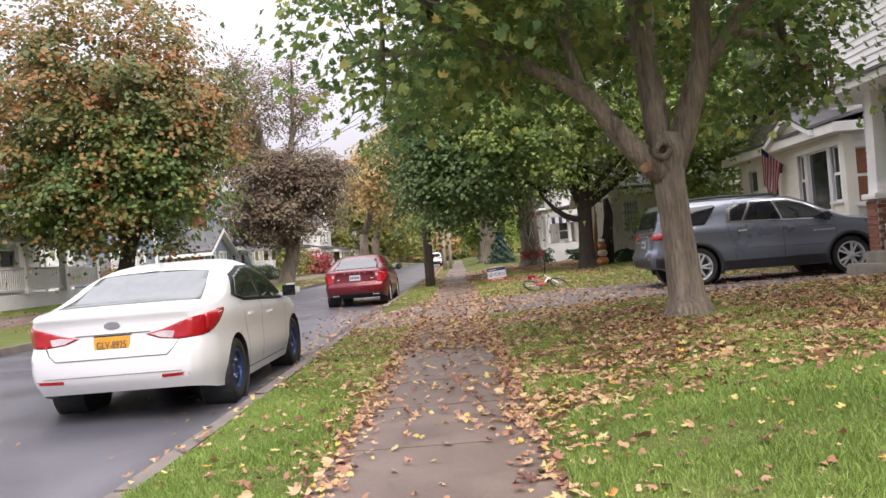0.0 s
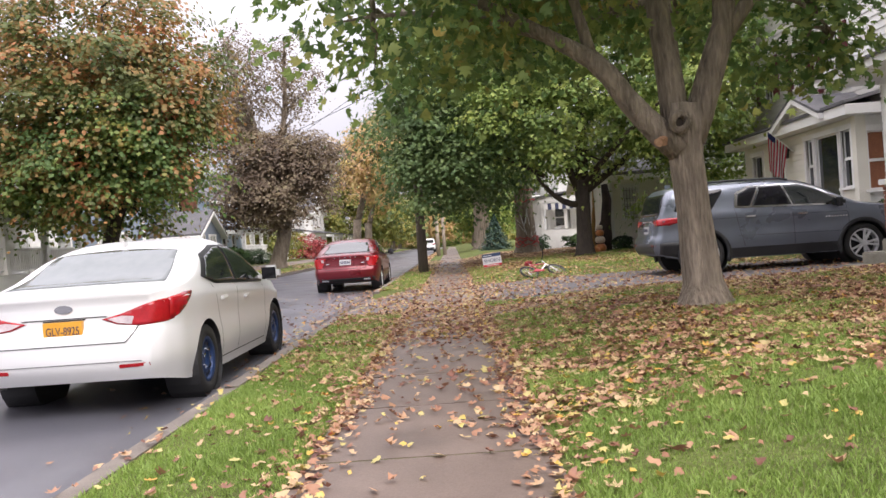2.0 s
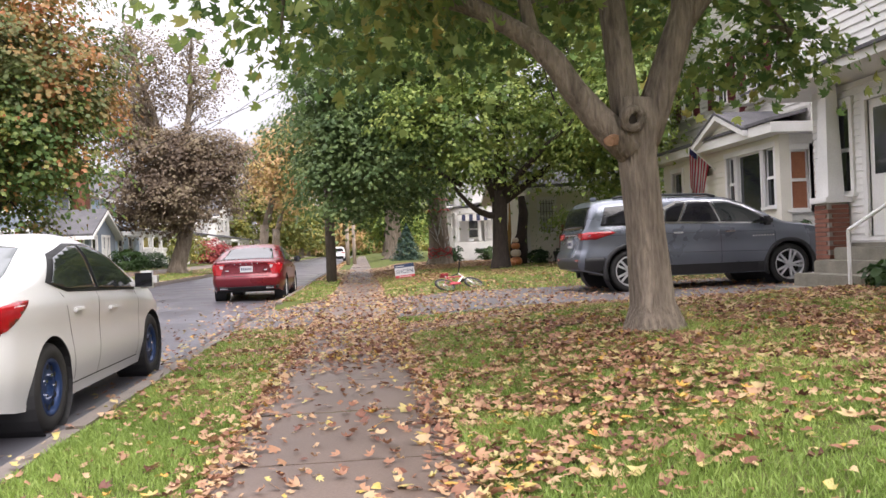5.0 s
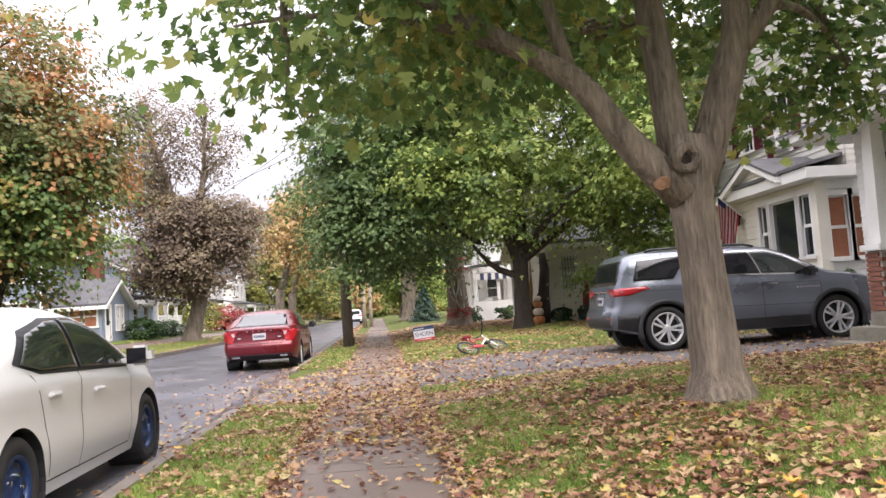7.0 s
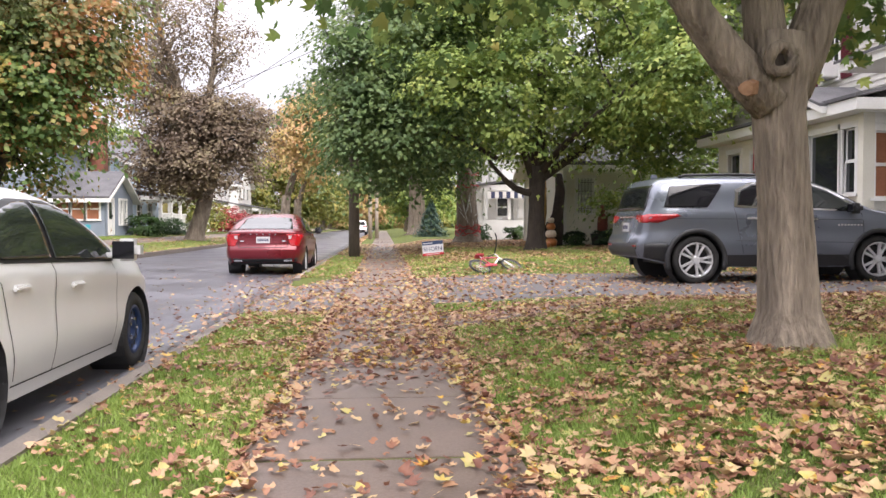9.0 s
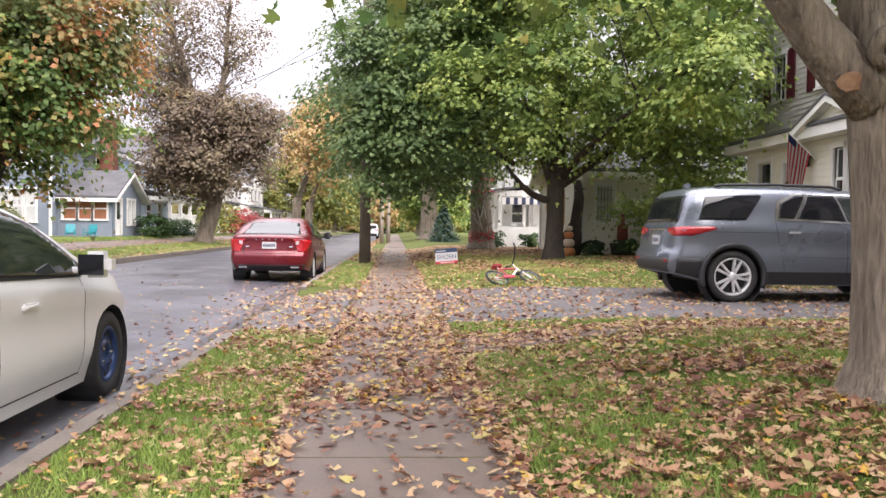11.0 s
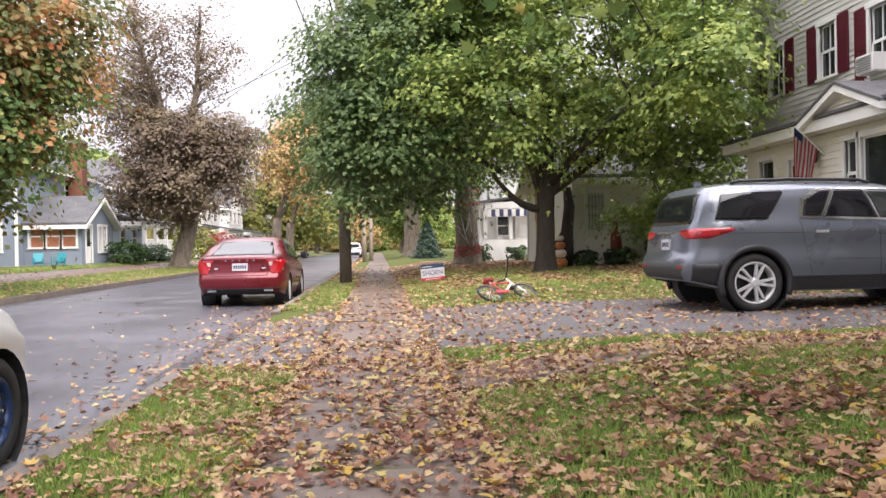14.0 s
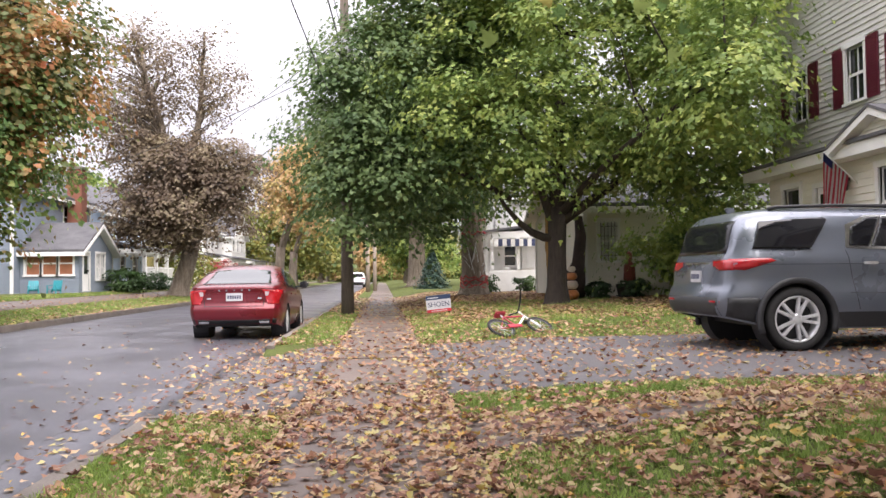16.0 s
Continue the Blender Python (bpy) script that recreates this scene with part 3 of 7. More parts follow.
# ---------- house with the flag, beyond the driveway ----------
def flag_house():
    h = thing("house", 12, 21, 0.2, "white clapboard house with maroon shutters and enclosed porch", "house")
    X, PX = 10.25, 9.3
    up = [(y1, y0, z0, z1) for y0, y1, z0, z1 in ((20.0, 20.65, 4.32, 5.75), (21.9, 22.55, 4.68, 5.87), (24.2, 24.9, 4.68, 5.87))]
    O = (X, 26.0, 0)
    holes = [(26.0 - a, 26.0 - b, z0, z1) for a, b, z0, z1 in up]
    siding("wall", h, "x-", O, 8.1, 0, 8.8, M_dimwhite, holes, 0.13)
    for k, w in enumerate(holes):
        window(h, "x-", O, *w, shutters=M_shutter, glass=M_glass, muntins=1)
    siding("wall", h, "y-", (X, 17.9, 0), 8, 0, 11.4, M_dimwhite, [(3, 3.8, 4.6, 5.9)], 0.13, top=lambda u: 8.8 + 2.6 * (1 - abs(u / 4 - 1)))
    window(h, "y-", (X, 17.9, 0), 3, 3.8, 4.6, 5.9)
    siding("wall", h, "y+", (X + 8, 26.0, 0), 8, 0, 11.4, M_white, (), 0.4, top=lambda u: 8.8 + 2.6 * (1 - abs(u / 4 - 1)))
    siding("wall", h, "x+", (X + 8, 17.9, 0), 8.1, 0, 8.8, M_white, (), 0.4)
    gable_roof(h, X, X + 8, 17.9, 26.0, 8.8, 11.4, "y", M_roof, 0.5)
    # enclosed porch
    O = (PX, 24.3, 0)
    g = [(24.3 - a, 24.3 - b, z0, z1) for a, b, z0, z1 in ((20.05, 19.65, 1.65, 2.95), (19.5, 18.35, 1.45, 2.95), (18.2, 17.75, 1.65, 2.95), (23.6, 22.9, 1.6, 2.9))]
    dr = (24.3 - 22.25, 24.3 - 21.4, 0.75, 2.8)
    siding("porch_wall", h, "x-", O, 6.8, 0, 3.2, M_cream, g + [dr], 0.14)
    for k, w in enumerate(g):
        window(h, "x-", O, *w, rails=() if k == 1 else (0.5,))
    door(h, "x-", O, *dr)
    s = [(0.2, 0.62, 1.55, 2.85), (0.72, 1.0, 1.55, 2.85)]
    siding("porch_wall", h, "y-", (PX, 17.5, 0), 1.1, 0, 3.2, M_white, s, 0.12)
    for w in s:
        window(h, "y-", (PX, 17.5, 0), *w, glass=M_blind)
    siding("porch_wall", h, "y+", (X, 24.3, 0), 0.95, 0, 3.2, M_cream, (), 0.3)
    box_part("corner_post", (PX - 0.07, PX + 0.16, 17.43, 17.62, 0, 3.2), M_cream, h)
    box_part("fascia", (PX - 0.45, X, 17.05, 24.75, 3.2, 3.42), M_white, h)
    bm = bmesh.new()
    slab_roof(bm, [(PX - 0.5, 17.0, 3.5), (PX - 0.5, 24.8, 3.5), (X, 23.8, 3.85), (X, 18.0, 3.85)], 0.07)
    bmesh.ops.recalc_face_normals(bm, faces=bm.faces)
    part("porch_roof", bm, M_roof, h)
    # pediment
    y0, y1, ym, z0, zp = 18.05, 20.85, 19.45, 3.4, 3.9
    siding("pediment", h, "x-", (PX - 0.35, y1 - 0.1, 0), y1 - y0 - 0.2, z0, zp, M_cream, (), 0.1, top=lambda u: z0 + (zp - z0) * (1 - abs(2 * u / (y1 - y0 - 0.2) - 1)))
    for ya in (y0, y1):
        bm = bmesh.new()
        slab_roof(bm, [(PX - 0.6, ya, z0 + 0.05), (PX - 0.6, ym, zp + 0.12), (X, ym, zp + 0.12), (X, ya, z0 + 0.05)], 0.06)
        bmesh.ops.recalc_face_normals(bm, faces=bm.faces)
        r = part("roof", bm, M_roof, h)
        bm = bmesh.new()
        slab_roof(bm, [(PX - 0.58, ya, z0 - 0.012), (PX - 0.58, ym, zp + 0.058), (PX - 0.3, ym, zp + 0.058), (PX - 0.3, ya, z0 - 0.012)], 0.13)
        bmesh.ops.recalc_face_normals(bm, faces=bm.faces)
        part("rake_board", bm, M_white, r)
    # air conditioner in an upper window
    ac = thing("air_conditioner", X, 20.32, 4.36, "white window air conditioner below a sash", "air conditioner")
    box_part("case", (X - 0.38, X + 0.0, 20.03, 20.62, 4.34, 4.72), M_white, ac, bevel=0.02)
    for k in range(6):
        box_part("slat", (X - 0.392, X - 0.382, 20.08, 20.57, 4.39 + 0.05 * k, 4.42 + 0.05 * k), M_galv, ac)
    # wreath on the door
    bm = bmesh.new()
    c = Vector((PX - 0.09, 21.82, 2.2))
    tube(bm, [c + Vector((0, 0.17 * math.cos(a), 0.17 * math.sin(a))) for a in np.linspace(0, 2 * math.pi, 17)], [0.05] * 17, 7, 0.5)
    tagged(part("wreath", bm, M_brownwall, None), "dark twig wreath hung on the porch door", "wreath")
    # wall lamp
    lamp = thing("wall_lamp", PX, 21.0, 2.85, "small black wall lamp beside the porch door", "lamp")
    box_part("bracket", (PX - 0.1, PX - 0.022, 20.97, 21.03, 2.82, 2.88), M_black, lamp)
    bm = bmesh.new()
    tube(bm, [(PX - 0.13, 21.0, 2.62), (PX - 0.13, 21.0, 2.66), (PX - 0.13, 21.0, 2.86), (PX - 0.13, 21.0, 2.94)], [0.05, 0.07, 0.085, 0.01], 8)
    part("lantern", bm, M_black, lamp)


flag_house()


def flag():
    """A flag hanging from a slanted staff."""
    f = thing("flag", 9.3, 20.75, 2.95, "striped red and white flag with blue canton", "flag")
    m_r = surface("flag_red", (0.55, 0.04, 0.08), (0.68, 0.08, 0.13), 4, 60, 0.8, 0.05, 0.1)
    m_w = surface("flag_white", (0.65, 0.64, 0.66), (0.8, 0.79, 0.8), 4, 60, 0.8, 0.05, 0.1)
    m_b = surface("flag_blue", (0.02, 0.03, 0.12), (0.04, 0.05, 0.2), 4, 60, 0.8, 0.05, 0.1)
    a, b = Vector((9.28, 20.75, 2.75)), Vector((8.62, 20.75, 3.35))
    part("staff", tube(bmesh.new(), [a, b], [0.014, 0.012], 8), M_white, f)
    n, length = 13, 0.92
    top = a.lerp(b, 0.25)
    for k in range(n):
        bm = bmesh.new()
        rows = []
        for j in range(13):
            row = []
            for e in (k, k + 1):
                s = e / n
                t = j / 12
                p = top.lerp(b, s)
                gather = 1 - 0.45 * t
                p.x = b.x + 0.1 + (p.x - b.x - 0.1) * gather
                p.z -= length * t * (1 + 0.12 * s)
                p.y += 0.05 * math.sin(9 * s + 2.5 * t) * t + 0.18 * s * t
                row.append(bm.verts.new(p))
            rows.append(row)
        for r0, r1 in zip(rows, rows[1:]):
            bm.faces.new((r0[0], r0[1], r1[1], r1[0]))
        solid = bmesh.ops.solidify(bm, geom=bm.faces[:], thickness=0.004)
        for fc in bm.faces:
            fc.material_index = 1 if (k > 7 and fc.calc_center_median().z > top.lerp(b, (k + 0.5) / n).z - 0.2) else 0
        ob = part("stripe", bm, m_r if k % 2 == 0 else m_w, f, "", True)
        ob.data.materials.append(m_b)


flag()

# ---------- near house with brick pier and steps ----------
def near_house():
    X = 8.0
    h = thing("house", 11, 8, 0.2, "white clapboard house with brick pier and porch", "house")
    O = (X, 14.0, 0)
    holes = [(0.62, 1.08, 1.65, 3.05), (2.65, 3.6, 1.3, 2.9), (4.3, 5.2, 1.3, 2.9)]
    dr = (1.5, 2.35, 0.95, 3.05)
    siding("wall", h, "x-", O, 12, 0, 3.4, M_white, holes + [dr], 0.11)
    for w in holes:
        window(h, "x-", O, *w, glass=M_curtain if w[0] > 2 else M_glass)
    door(h, "x-", O, *dr)
    siding("wall", h, "y+", (X + 9, 14.0, 0), 9, 0, 6.6, M_white, (), 0.12)
    siding("wall", h, "y-", (X, 2.0, 0), 9, 0, 6.6, M_white, (), 0.4)
    siding("wall", h, "x+", (X + 9, 2.0, 0), 12, 0, 6.6, M_white, (), 0.4)
    siding("upper_wall", h, "x-", (X - 0.35, 14.3, 0), 12.6, 3.75, 6.6, M_white, [(3, 3.9, 4.5, 5.9)], 0.13)
    window(h, "x-", (X - 0.35, 14.3, 0), 3, 3.9, 4.5, 5.9)
    siding("upper_wall", h, "y+", (X + 9, 14.3, 0), 9.35, 3.75, 6.6, M_white, (), 0.13)
    box_part("soffit", (X - 0.85, X + 9, 1.7, 14.75, 3.42, 3.55), M_white, h)
    bm = bmesh.new()
    slab_roof(bm, [(X - 0.9, 1.6, 3.6), (X - 0.9, 14.8, 3.6), (X - 0.3, 14.8, 3.82), (X - 0.3, 1.6, 3.82)], 0.05)
    bmesh.ops.recalc_face_normals(bm, faces=bm.faces)
    part("porch_roof", bm, M_roof, h)
    gable_roof(h, X - 0.35, X + 9, 2.0, 14.3, 6.6, 9.5, "y", M_roof, 0.4)
    box_part("foundation", (X - 0.02, X + 0.05, 2, 14.0, -0.2, 0.85), M_step, h)
    # tapered column on a brick pier
    px0, px1, py0, py1 = 7.6, 7.96, 13.0, 13.4
    pier = thing("pier", 7.7, 13.25, 0.1, "red brick pier with white tapered column", "pier")
    box_part("core", (px0 + 0.02, px1 - 0.02, py0 + 0.02, py1 - 0.02, 0.0, 1.5), M_mortar, pier)
    brick_me = bmesh.new()
    box(brick_me, -0.105, 0.105, -0.05, 0.05, -0.03, 0.03, bevel=0.005)
    first = part("brick", brick_me, M_brick, pier)
    first.matrix_basis = pose(px0 + 0.105, py0 + 0.05, 0.05)
    for c in range(20):
        z = 0.05 + 0.073 * c
        off = 0.11 if c % 2 else 0.0
        places = []
        for i in range(3):
            u = 0.05 + 0.2 * i + (0.08 if c % 2 else 0)
            places += [(px0 + 0.05, py0 + min(0.295, max(0.105, u + 0.05)), 90), (px0 + min(0.255, max(0.105, u + 0.05)), py0 + 0.05, 0)]
        for bx, by, rz in places:
            ob = first.copy()
            scene.collection.objects.link(ob)
            ob.matrix_basis = pose(bx, by, z, 0, 0, rz)
    box_part("cap", (px0 - 0.05, px1 + 0.05, py0 - 0.05, py1 + 0.05, 1.5, 1.6), M_white, pier, bevel=0.01)
    bm = bmesh.new()
    box(bm, px0 + 0.04, px1 - 0.04, py0 + 0.04, py1 - 0.04, 1.6, 3.42)
    for v in bm.verts:
        if v.co.z > 3:
            v.co.x += 0.05 if v.co.x < 7.78 else -0.05
            v.co.y += 0.05 if v.co.y < 13.2 else -0.05
    part("column", bm, M_white, pier)
    # steps
    st = thing("steps", 7.2, 11.9, 0.1, "mossy stone porch steps with white metal handrail", "steps")
    for k in range(4):
        box_part("step", (6.55 + 0.34 * k, 7.97, 11.1 - 0.0, 12.85, -0.1 + 0.19 * k, 0.22 + 0.19 * k), M_step, st, bevel=0.02)
    part("handrail", tube(bmesh.new(), [(6.8, 11.22, 1.05), (7.95, 11.22, 1.72)], [0.028, 0.028], 8), M_white, st)
    part("rail_post", tube(bmesh.new(), [(6.8, 11.22, 0.15), (6.8, 11.22, 1.06)], [0.026, 0.026], 8), M_white, st)


near_house()

# ---------- houses further on ----------
def corner_house():
    """The pale house behind the lawn tree, with a barred window."""
    h = plain_house("cream clapboard house with a barred bay window", 6.3, 15, 30.2, 38, 0.35, 3.3, 5.2, "x", M_cream, None, [(2, 3, 1.5, 2.7)], [(0.45, 1.0, 1.45, 2.65, M_curtain), (4, 5, 1.4, 2.6)])
    bm = bmesh.new()
    for k in range(5):
        box(bm, 6.77 + 0.11 * k, 6.785 + 0.11 * k, 30.11, 30.125, 1.45, 2.65)
    for k in range(4):
        box(bm, 6.75, 7.3, 30.1, 30.11, 1.6 + 0.3 * k, 1.615 + 0.3 * k)
    part("window_bars", bm, M_black, h, "black iron window bars")


corner_house()


def white_porch_house():
    h = plain_house("white clapboard house with striped awning on porch", 6.5, 15, 46, 55, 0.45, 5.2, 8.0, "x", M_white, None, [(3, 4, 3.6, 4.8)], [(2, 3, 3.6, 4.8)])
    porch(h, 4.9, 8.6, 42.2, 46, 1.15, 2.75, [42.3, 43.6, 45.0], M_roof, False, 0.4)
    siding("porch_front", h, "y-", (4.9, 42.1, 0), 3.7, 0.1, 1.3, M_white, (), 0.15)
    for k in range(3):
        box_part("post", (4.95 + 1.2 * k, 5.1 + 1.2 * k, 42.05, 42.2, 1.3, 2.75), M_white, h)
    m_stripe = surface("awning_navy", (0.03, 0.04, 0.09), (0.06, 0.07, 0.14), 4, 40, 0.8, 0.05, 0.1)
    for k in range(18):
        box_part("awning_strip", (5.1 + 0.19 * k, 5.285 + 0.19 * k, 41.82, 41.86, 2.35, 2.68), m_stripe if k % 2 else M_white, h)
    siding("back_wall", h, "y-", (5.6, 45.5, 0), 3.0, 1.15, 2.75, M_white, [(0.5, 1.4, 1.2, 2.6)], 0.15)
    for k in range(2):
        window(h, "y-", (5.6, 45.5, 0), 0.5 + 1.2 * k, 1.1 + 1.2 * k, 1.5, 2.5)


white_porch_house()
plain_house("white house far along the street", 9, 18, 66, 76, 0.5, 5.5, 8.4, "x", M_white, None, [(1, 2, 1.4, 2.8), (4, 5, 1.4, 2.8), (2, 3, 4, 5.2)], [(2, 3, 1.4, 2.8), (5, 6, 1.4, 2.8), (2, 3, 4, 5.2)], "far houses")
plain_house("grey house far along the street", 9, 18, 84, 94, 0.5, 5.5, 8.4, "x", M_bluegrey, None, [(1, 2, 1.4, 2.8), (4, 5, 1.4, 2.8)], [(2, 3, 1.4, 2.8), (5, 6, 1.4, 2.8)], "far houses")


def porch_cottage():
    """Blue-grey house with an enclosed porch, across the street."""
    h = plain_house("blue-grey clapboard house with enclosed porch and brown blinds", -25, -16.9, 44.2, 54, 0.5, 5.6, 7.8, "y", M_bluegrey, None, [(6, 7, 3.9, 5.1)], [(3.3, 4.0, 1.3, 2.7, M_curtain), (5.6, 6.1, 1.2, 2.75, M_curtain), (6.25, 6.75, 1.2, 2.75, M_curtain), (6.9, 7.4, 1.2, 2.75, M_curtain), (6.4, 7.2, 3.8, 5.2, M_curtain)])
    w3 = [(0.28, 0.93, 1.35, 2.45), (1.03, 1.68, 1.35, 2.45), (1.78, 2.43, 1.35, 2.45)]
    siding("porch_wall", h, "y-", (-16.9, 45.0, 0), 2.7, 0.2, 2.6, M_bluegrey, w3, 0.14)
    for w in w3:
        window(h, "y-", (-16.9, 45.0, 0), *w, glass=M_blind)
    top = lambda u: 2.6 + 1.25 * (1 - abs(2 * u / 4.6 - 1))
    dr = (0.5, 1.3, 0.55, 2.4)
    w2 = [(2.2, 2.75, 1.1, 2.4), (2.9, 3.45, 1.1, 2.4)]
    siding("porch_wall", h, "x+", (-14.2, 45.0, 0), 4.6, 0.2, 3.85, M_bluegrey, w2 + [dr], 0.14, top=top)
    door(h, "x+", (-14.2, 45.0, 0), *dr)
    for w in w2:
        window(h, "x+", (-14.2, 45.0, 0), *w, glass=M_curtain)
    siding("porch_wall", h, "y+", (-14.2, 49.6, 0), 2.7, 0.2, 2.6, M_bluegrey, (), 0.4)
    gable_roof(h, -17.2, -14.2, 45.0, 49.6, 2.6, 3.85, "x", M_roof, 0.35)
    ch = thing("chimney", -18.6, 50, 0.4, "square red brick chimney beside the house", "chimney")
    box_part("shaft", (-16.85, -16.1, 50.6, 51.4, 0.2, 7.1), M_brick, ch)
    box_part("cap", (-16.9, -16.05, 50.55, 51.45, 7.1, 7.25), M_step, ch)
    for k, (cx, cy) in enumerate(((-15.9, 44.1), (-14.9, 43.9))):
        c = thing("garden_chair", cx, cy, 0.5, "turquoise slatted garden chair on the lawn", "chair", "turquoise chairs")
        m_t = M_teal
        m = pose(cx, cy, 0.44, 0, 0, 20 - 30 * k) @ Matrix.Scale(0.75, 4)
        for s in range(5):
            box_part("slat", (-0.28 + 0.115 * s, -0.18 + 0.115 * s, 0.2, 0.24, 0.3, 0.95), m_t, c, m=m @ pose(0, 0, 0, -14))
        box_part("seat", (-0.28, 0.28, -0.3, 0.25, 0.32, 0.36), m_t, c, m=m)
        for sx in (-0.3, 0.26):
            box_part("leg", (sx, sx + 0.05, -0.3, -0.24, 0, 0.55), m_t, c, m=m)
            box_part("leg", (sx, sx + 0.05, 0.2, 0.26, 0, 0.4), m_t, c, m=m)
            box_part("armrest", (sx - 0.03, sx + 0.09, -0.34, 0.3, 0.55, 0.58), m_t, c, m=m)


M_teal = surface("teal_plastic", (0.02, 0.22, 0.26), (0.04, 0.33, 0.38), 3, 30, 0.4, 0.1, 0.05)
porch_cottage()


def street_house(label, x1, y0, y1, wall, eave, peak, along, porch_posts, depth=9, pf=1.0):
    n = int((y1 - y0) // 2.6)
    we = [(0.9 + 2.6 * i, 1.9 + 2.6 * i, z, z + 1.3) for i in range(n) for z in ((1.4, 4.1) if eave > 5 else (1.4,))]
    ws = [(depth - 1.7, depth - 0.9, 1.4, 2.7), (depth - 4.2, depth - 3.4, 1.4, 2.7), (depth - 6.5, depth - 5.7, 1.4, 2.7)]
    if eave > 5:
        ws += [(depth - 1.9 - 0.95 * i, depth - 1.2 - 0.95 * i, 4.2, 5.2) for i in range(3)]
    h = plain_house(label, x1 - depth, x1, y0, y1, 0.5, eave, peak, along, wall, None, we, ws, "houses across the street")
    if porch_posts:
        porch(h, x1 + 0.02, x1 + 2.4, y0 + 0.5, y1 - 0.5, pf, 2.75, [y0 + 0.6 + (y1 - y0 - 1.2) * i / (porch_posts - 1) for i in range(porch_posts)], M_roof, True, 0.5)
    return h


street_house("white clapboard house with a balustraded front porch", -17, 20, 32, M_white, 5.6, 8.6, "y", 5)
street_house("white clapboard house behind a street tree", -20.5, 34.0, 41.5, M_white, 5.4, 8.2, "x", 0)
street_house("pale blue clapboard house with white trim and porch", -17.2, 57, 66, M_paleblue, 5.5, 8.2, "y", 4)
street_house("brown and olive house with a front porch", -17.2, 69, 78, M_olive, 5.8, 8.6, "x", 4)
street_house("white two-storey house with a grey porch", -16.5, 82, 91, M_white, 6.0, 9.0, "y", 4)
street_house("white two-storey house far along the street", -16.5, 96, 105, M_white, 6.0, 9.2, "x", 4)
street_house("cream two-storey house far along the street", -16.5, 112, 121, M_cream, 6.0, 9.0, "y", 4)
street_house("brown house at the far end of the street", -16.5, 128, 138, M_brownwall, 5.6, 8.6, "x", 0)

# ---------- trees ----------
MAPLE = np.array([(0, 0), (0.28, 0.05), (0.5, 0.28), (0.27, 0.34), (0.42, 0.72), (0.16, 0.6), (0, 1.0), (-0.16, 0.6), (-0.42, 0.72), (-0.27, 0.34), (-0.5, 0.28), (-0.28, 0.05)])


def leaf_cloud(name, points, normals, sizes, material, parent, seed, shape="kite", kind=""):
    """One mesh of many single leaves at points, each turned its own way."""
    rng = np.random.default_rng(seed)
    n = len(points)
    nrm = normals / (np.linalg.norm(normals, axis=1, keepdims=True) + 1e-9)
    a = rng.normal(size=(n, 3))
    a -= nrm * np.sum(a * nrm, axis=1, keepdims=True)
    a /= np.linalg.norm(a, axis=1, keepdims=True) + 1e-9
    b = np.cross(nrm, a)
    if shape == "kite":
        out = np.array([(0, 0, 0), (0.42, 0.42, 0.1), (0, 1.0, -0.12), (-0.42, 0.42, 0.1)])
        fc = np.array([(0, 1, 2), (0, 2, 3)])
    elif shape == "star":
        out = np.array([(0, 0.0, 0), (0.5, 0.25, 0.06), (0.2, 0.45, 0.0), (0.0, 1.0, -0.1), (-0.2, 0.45, 0), (-0.5, 0.25, 0.06)])
        fc = np.array([(0, 1, 2), (0, 2, 4), (2, 3, 4), (0, 4, 5)])
    elif shape == "crumpled":
        out = np.array([(0, 0, 0.05), (0.34, 0.12, 0.2), (0.22, 0.5, -0.02), (0.4, 0.8, 0.16), (0.0, 1.0, 0.1), (-0.3, 0.72, 0.22), (-0.2, 0.4, 0.0), (-0.42, 0.2, 0.14)])
        fc = np.array([(0, 1, 2), (2, 3, 4), (4, 5, 6), (6, 7, 0), (0, 2, 6), (2, 4, 6)])
    else:
        out = np.array([(x, y, 0.42 * (x * x) + 0.22 * (y - 0.5) ** 2) for x, y in MAPLE] + [(0, 0.4, -0.02)])
        k = len(MAPLE)
        fc = np.array([(i, (i + 1) % k, k) for i in range(k)])
    s = sizes[:, None, None]
    curl = rng.uniform(-2.5, 4.0, size=(n, 1, 1)) if shape == "maple" else rng.uniform(-1.5, 2.0, size=(n, 1, 1)) if shape == "crumpled" else np.ones((n, 1, 1))
    v = points[:, None, :] + s * (a[:, None, :] * out[None, :, 0:1] + b[:, None, :] * (out[None, :, 1:2] - 0.4) + nrm[:, None, :] * out[None, :, 2:3] * curl)
    f = fc[None, :, :] + (np.arange(n) * len(out))[:, None, None]
    return raw_mesh(name, v.reshape(-1, 3), f.reshape(-1, 3), material, parent, loose_kind=kind)


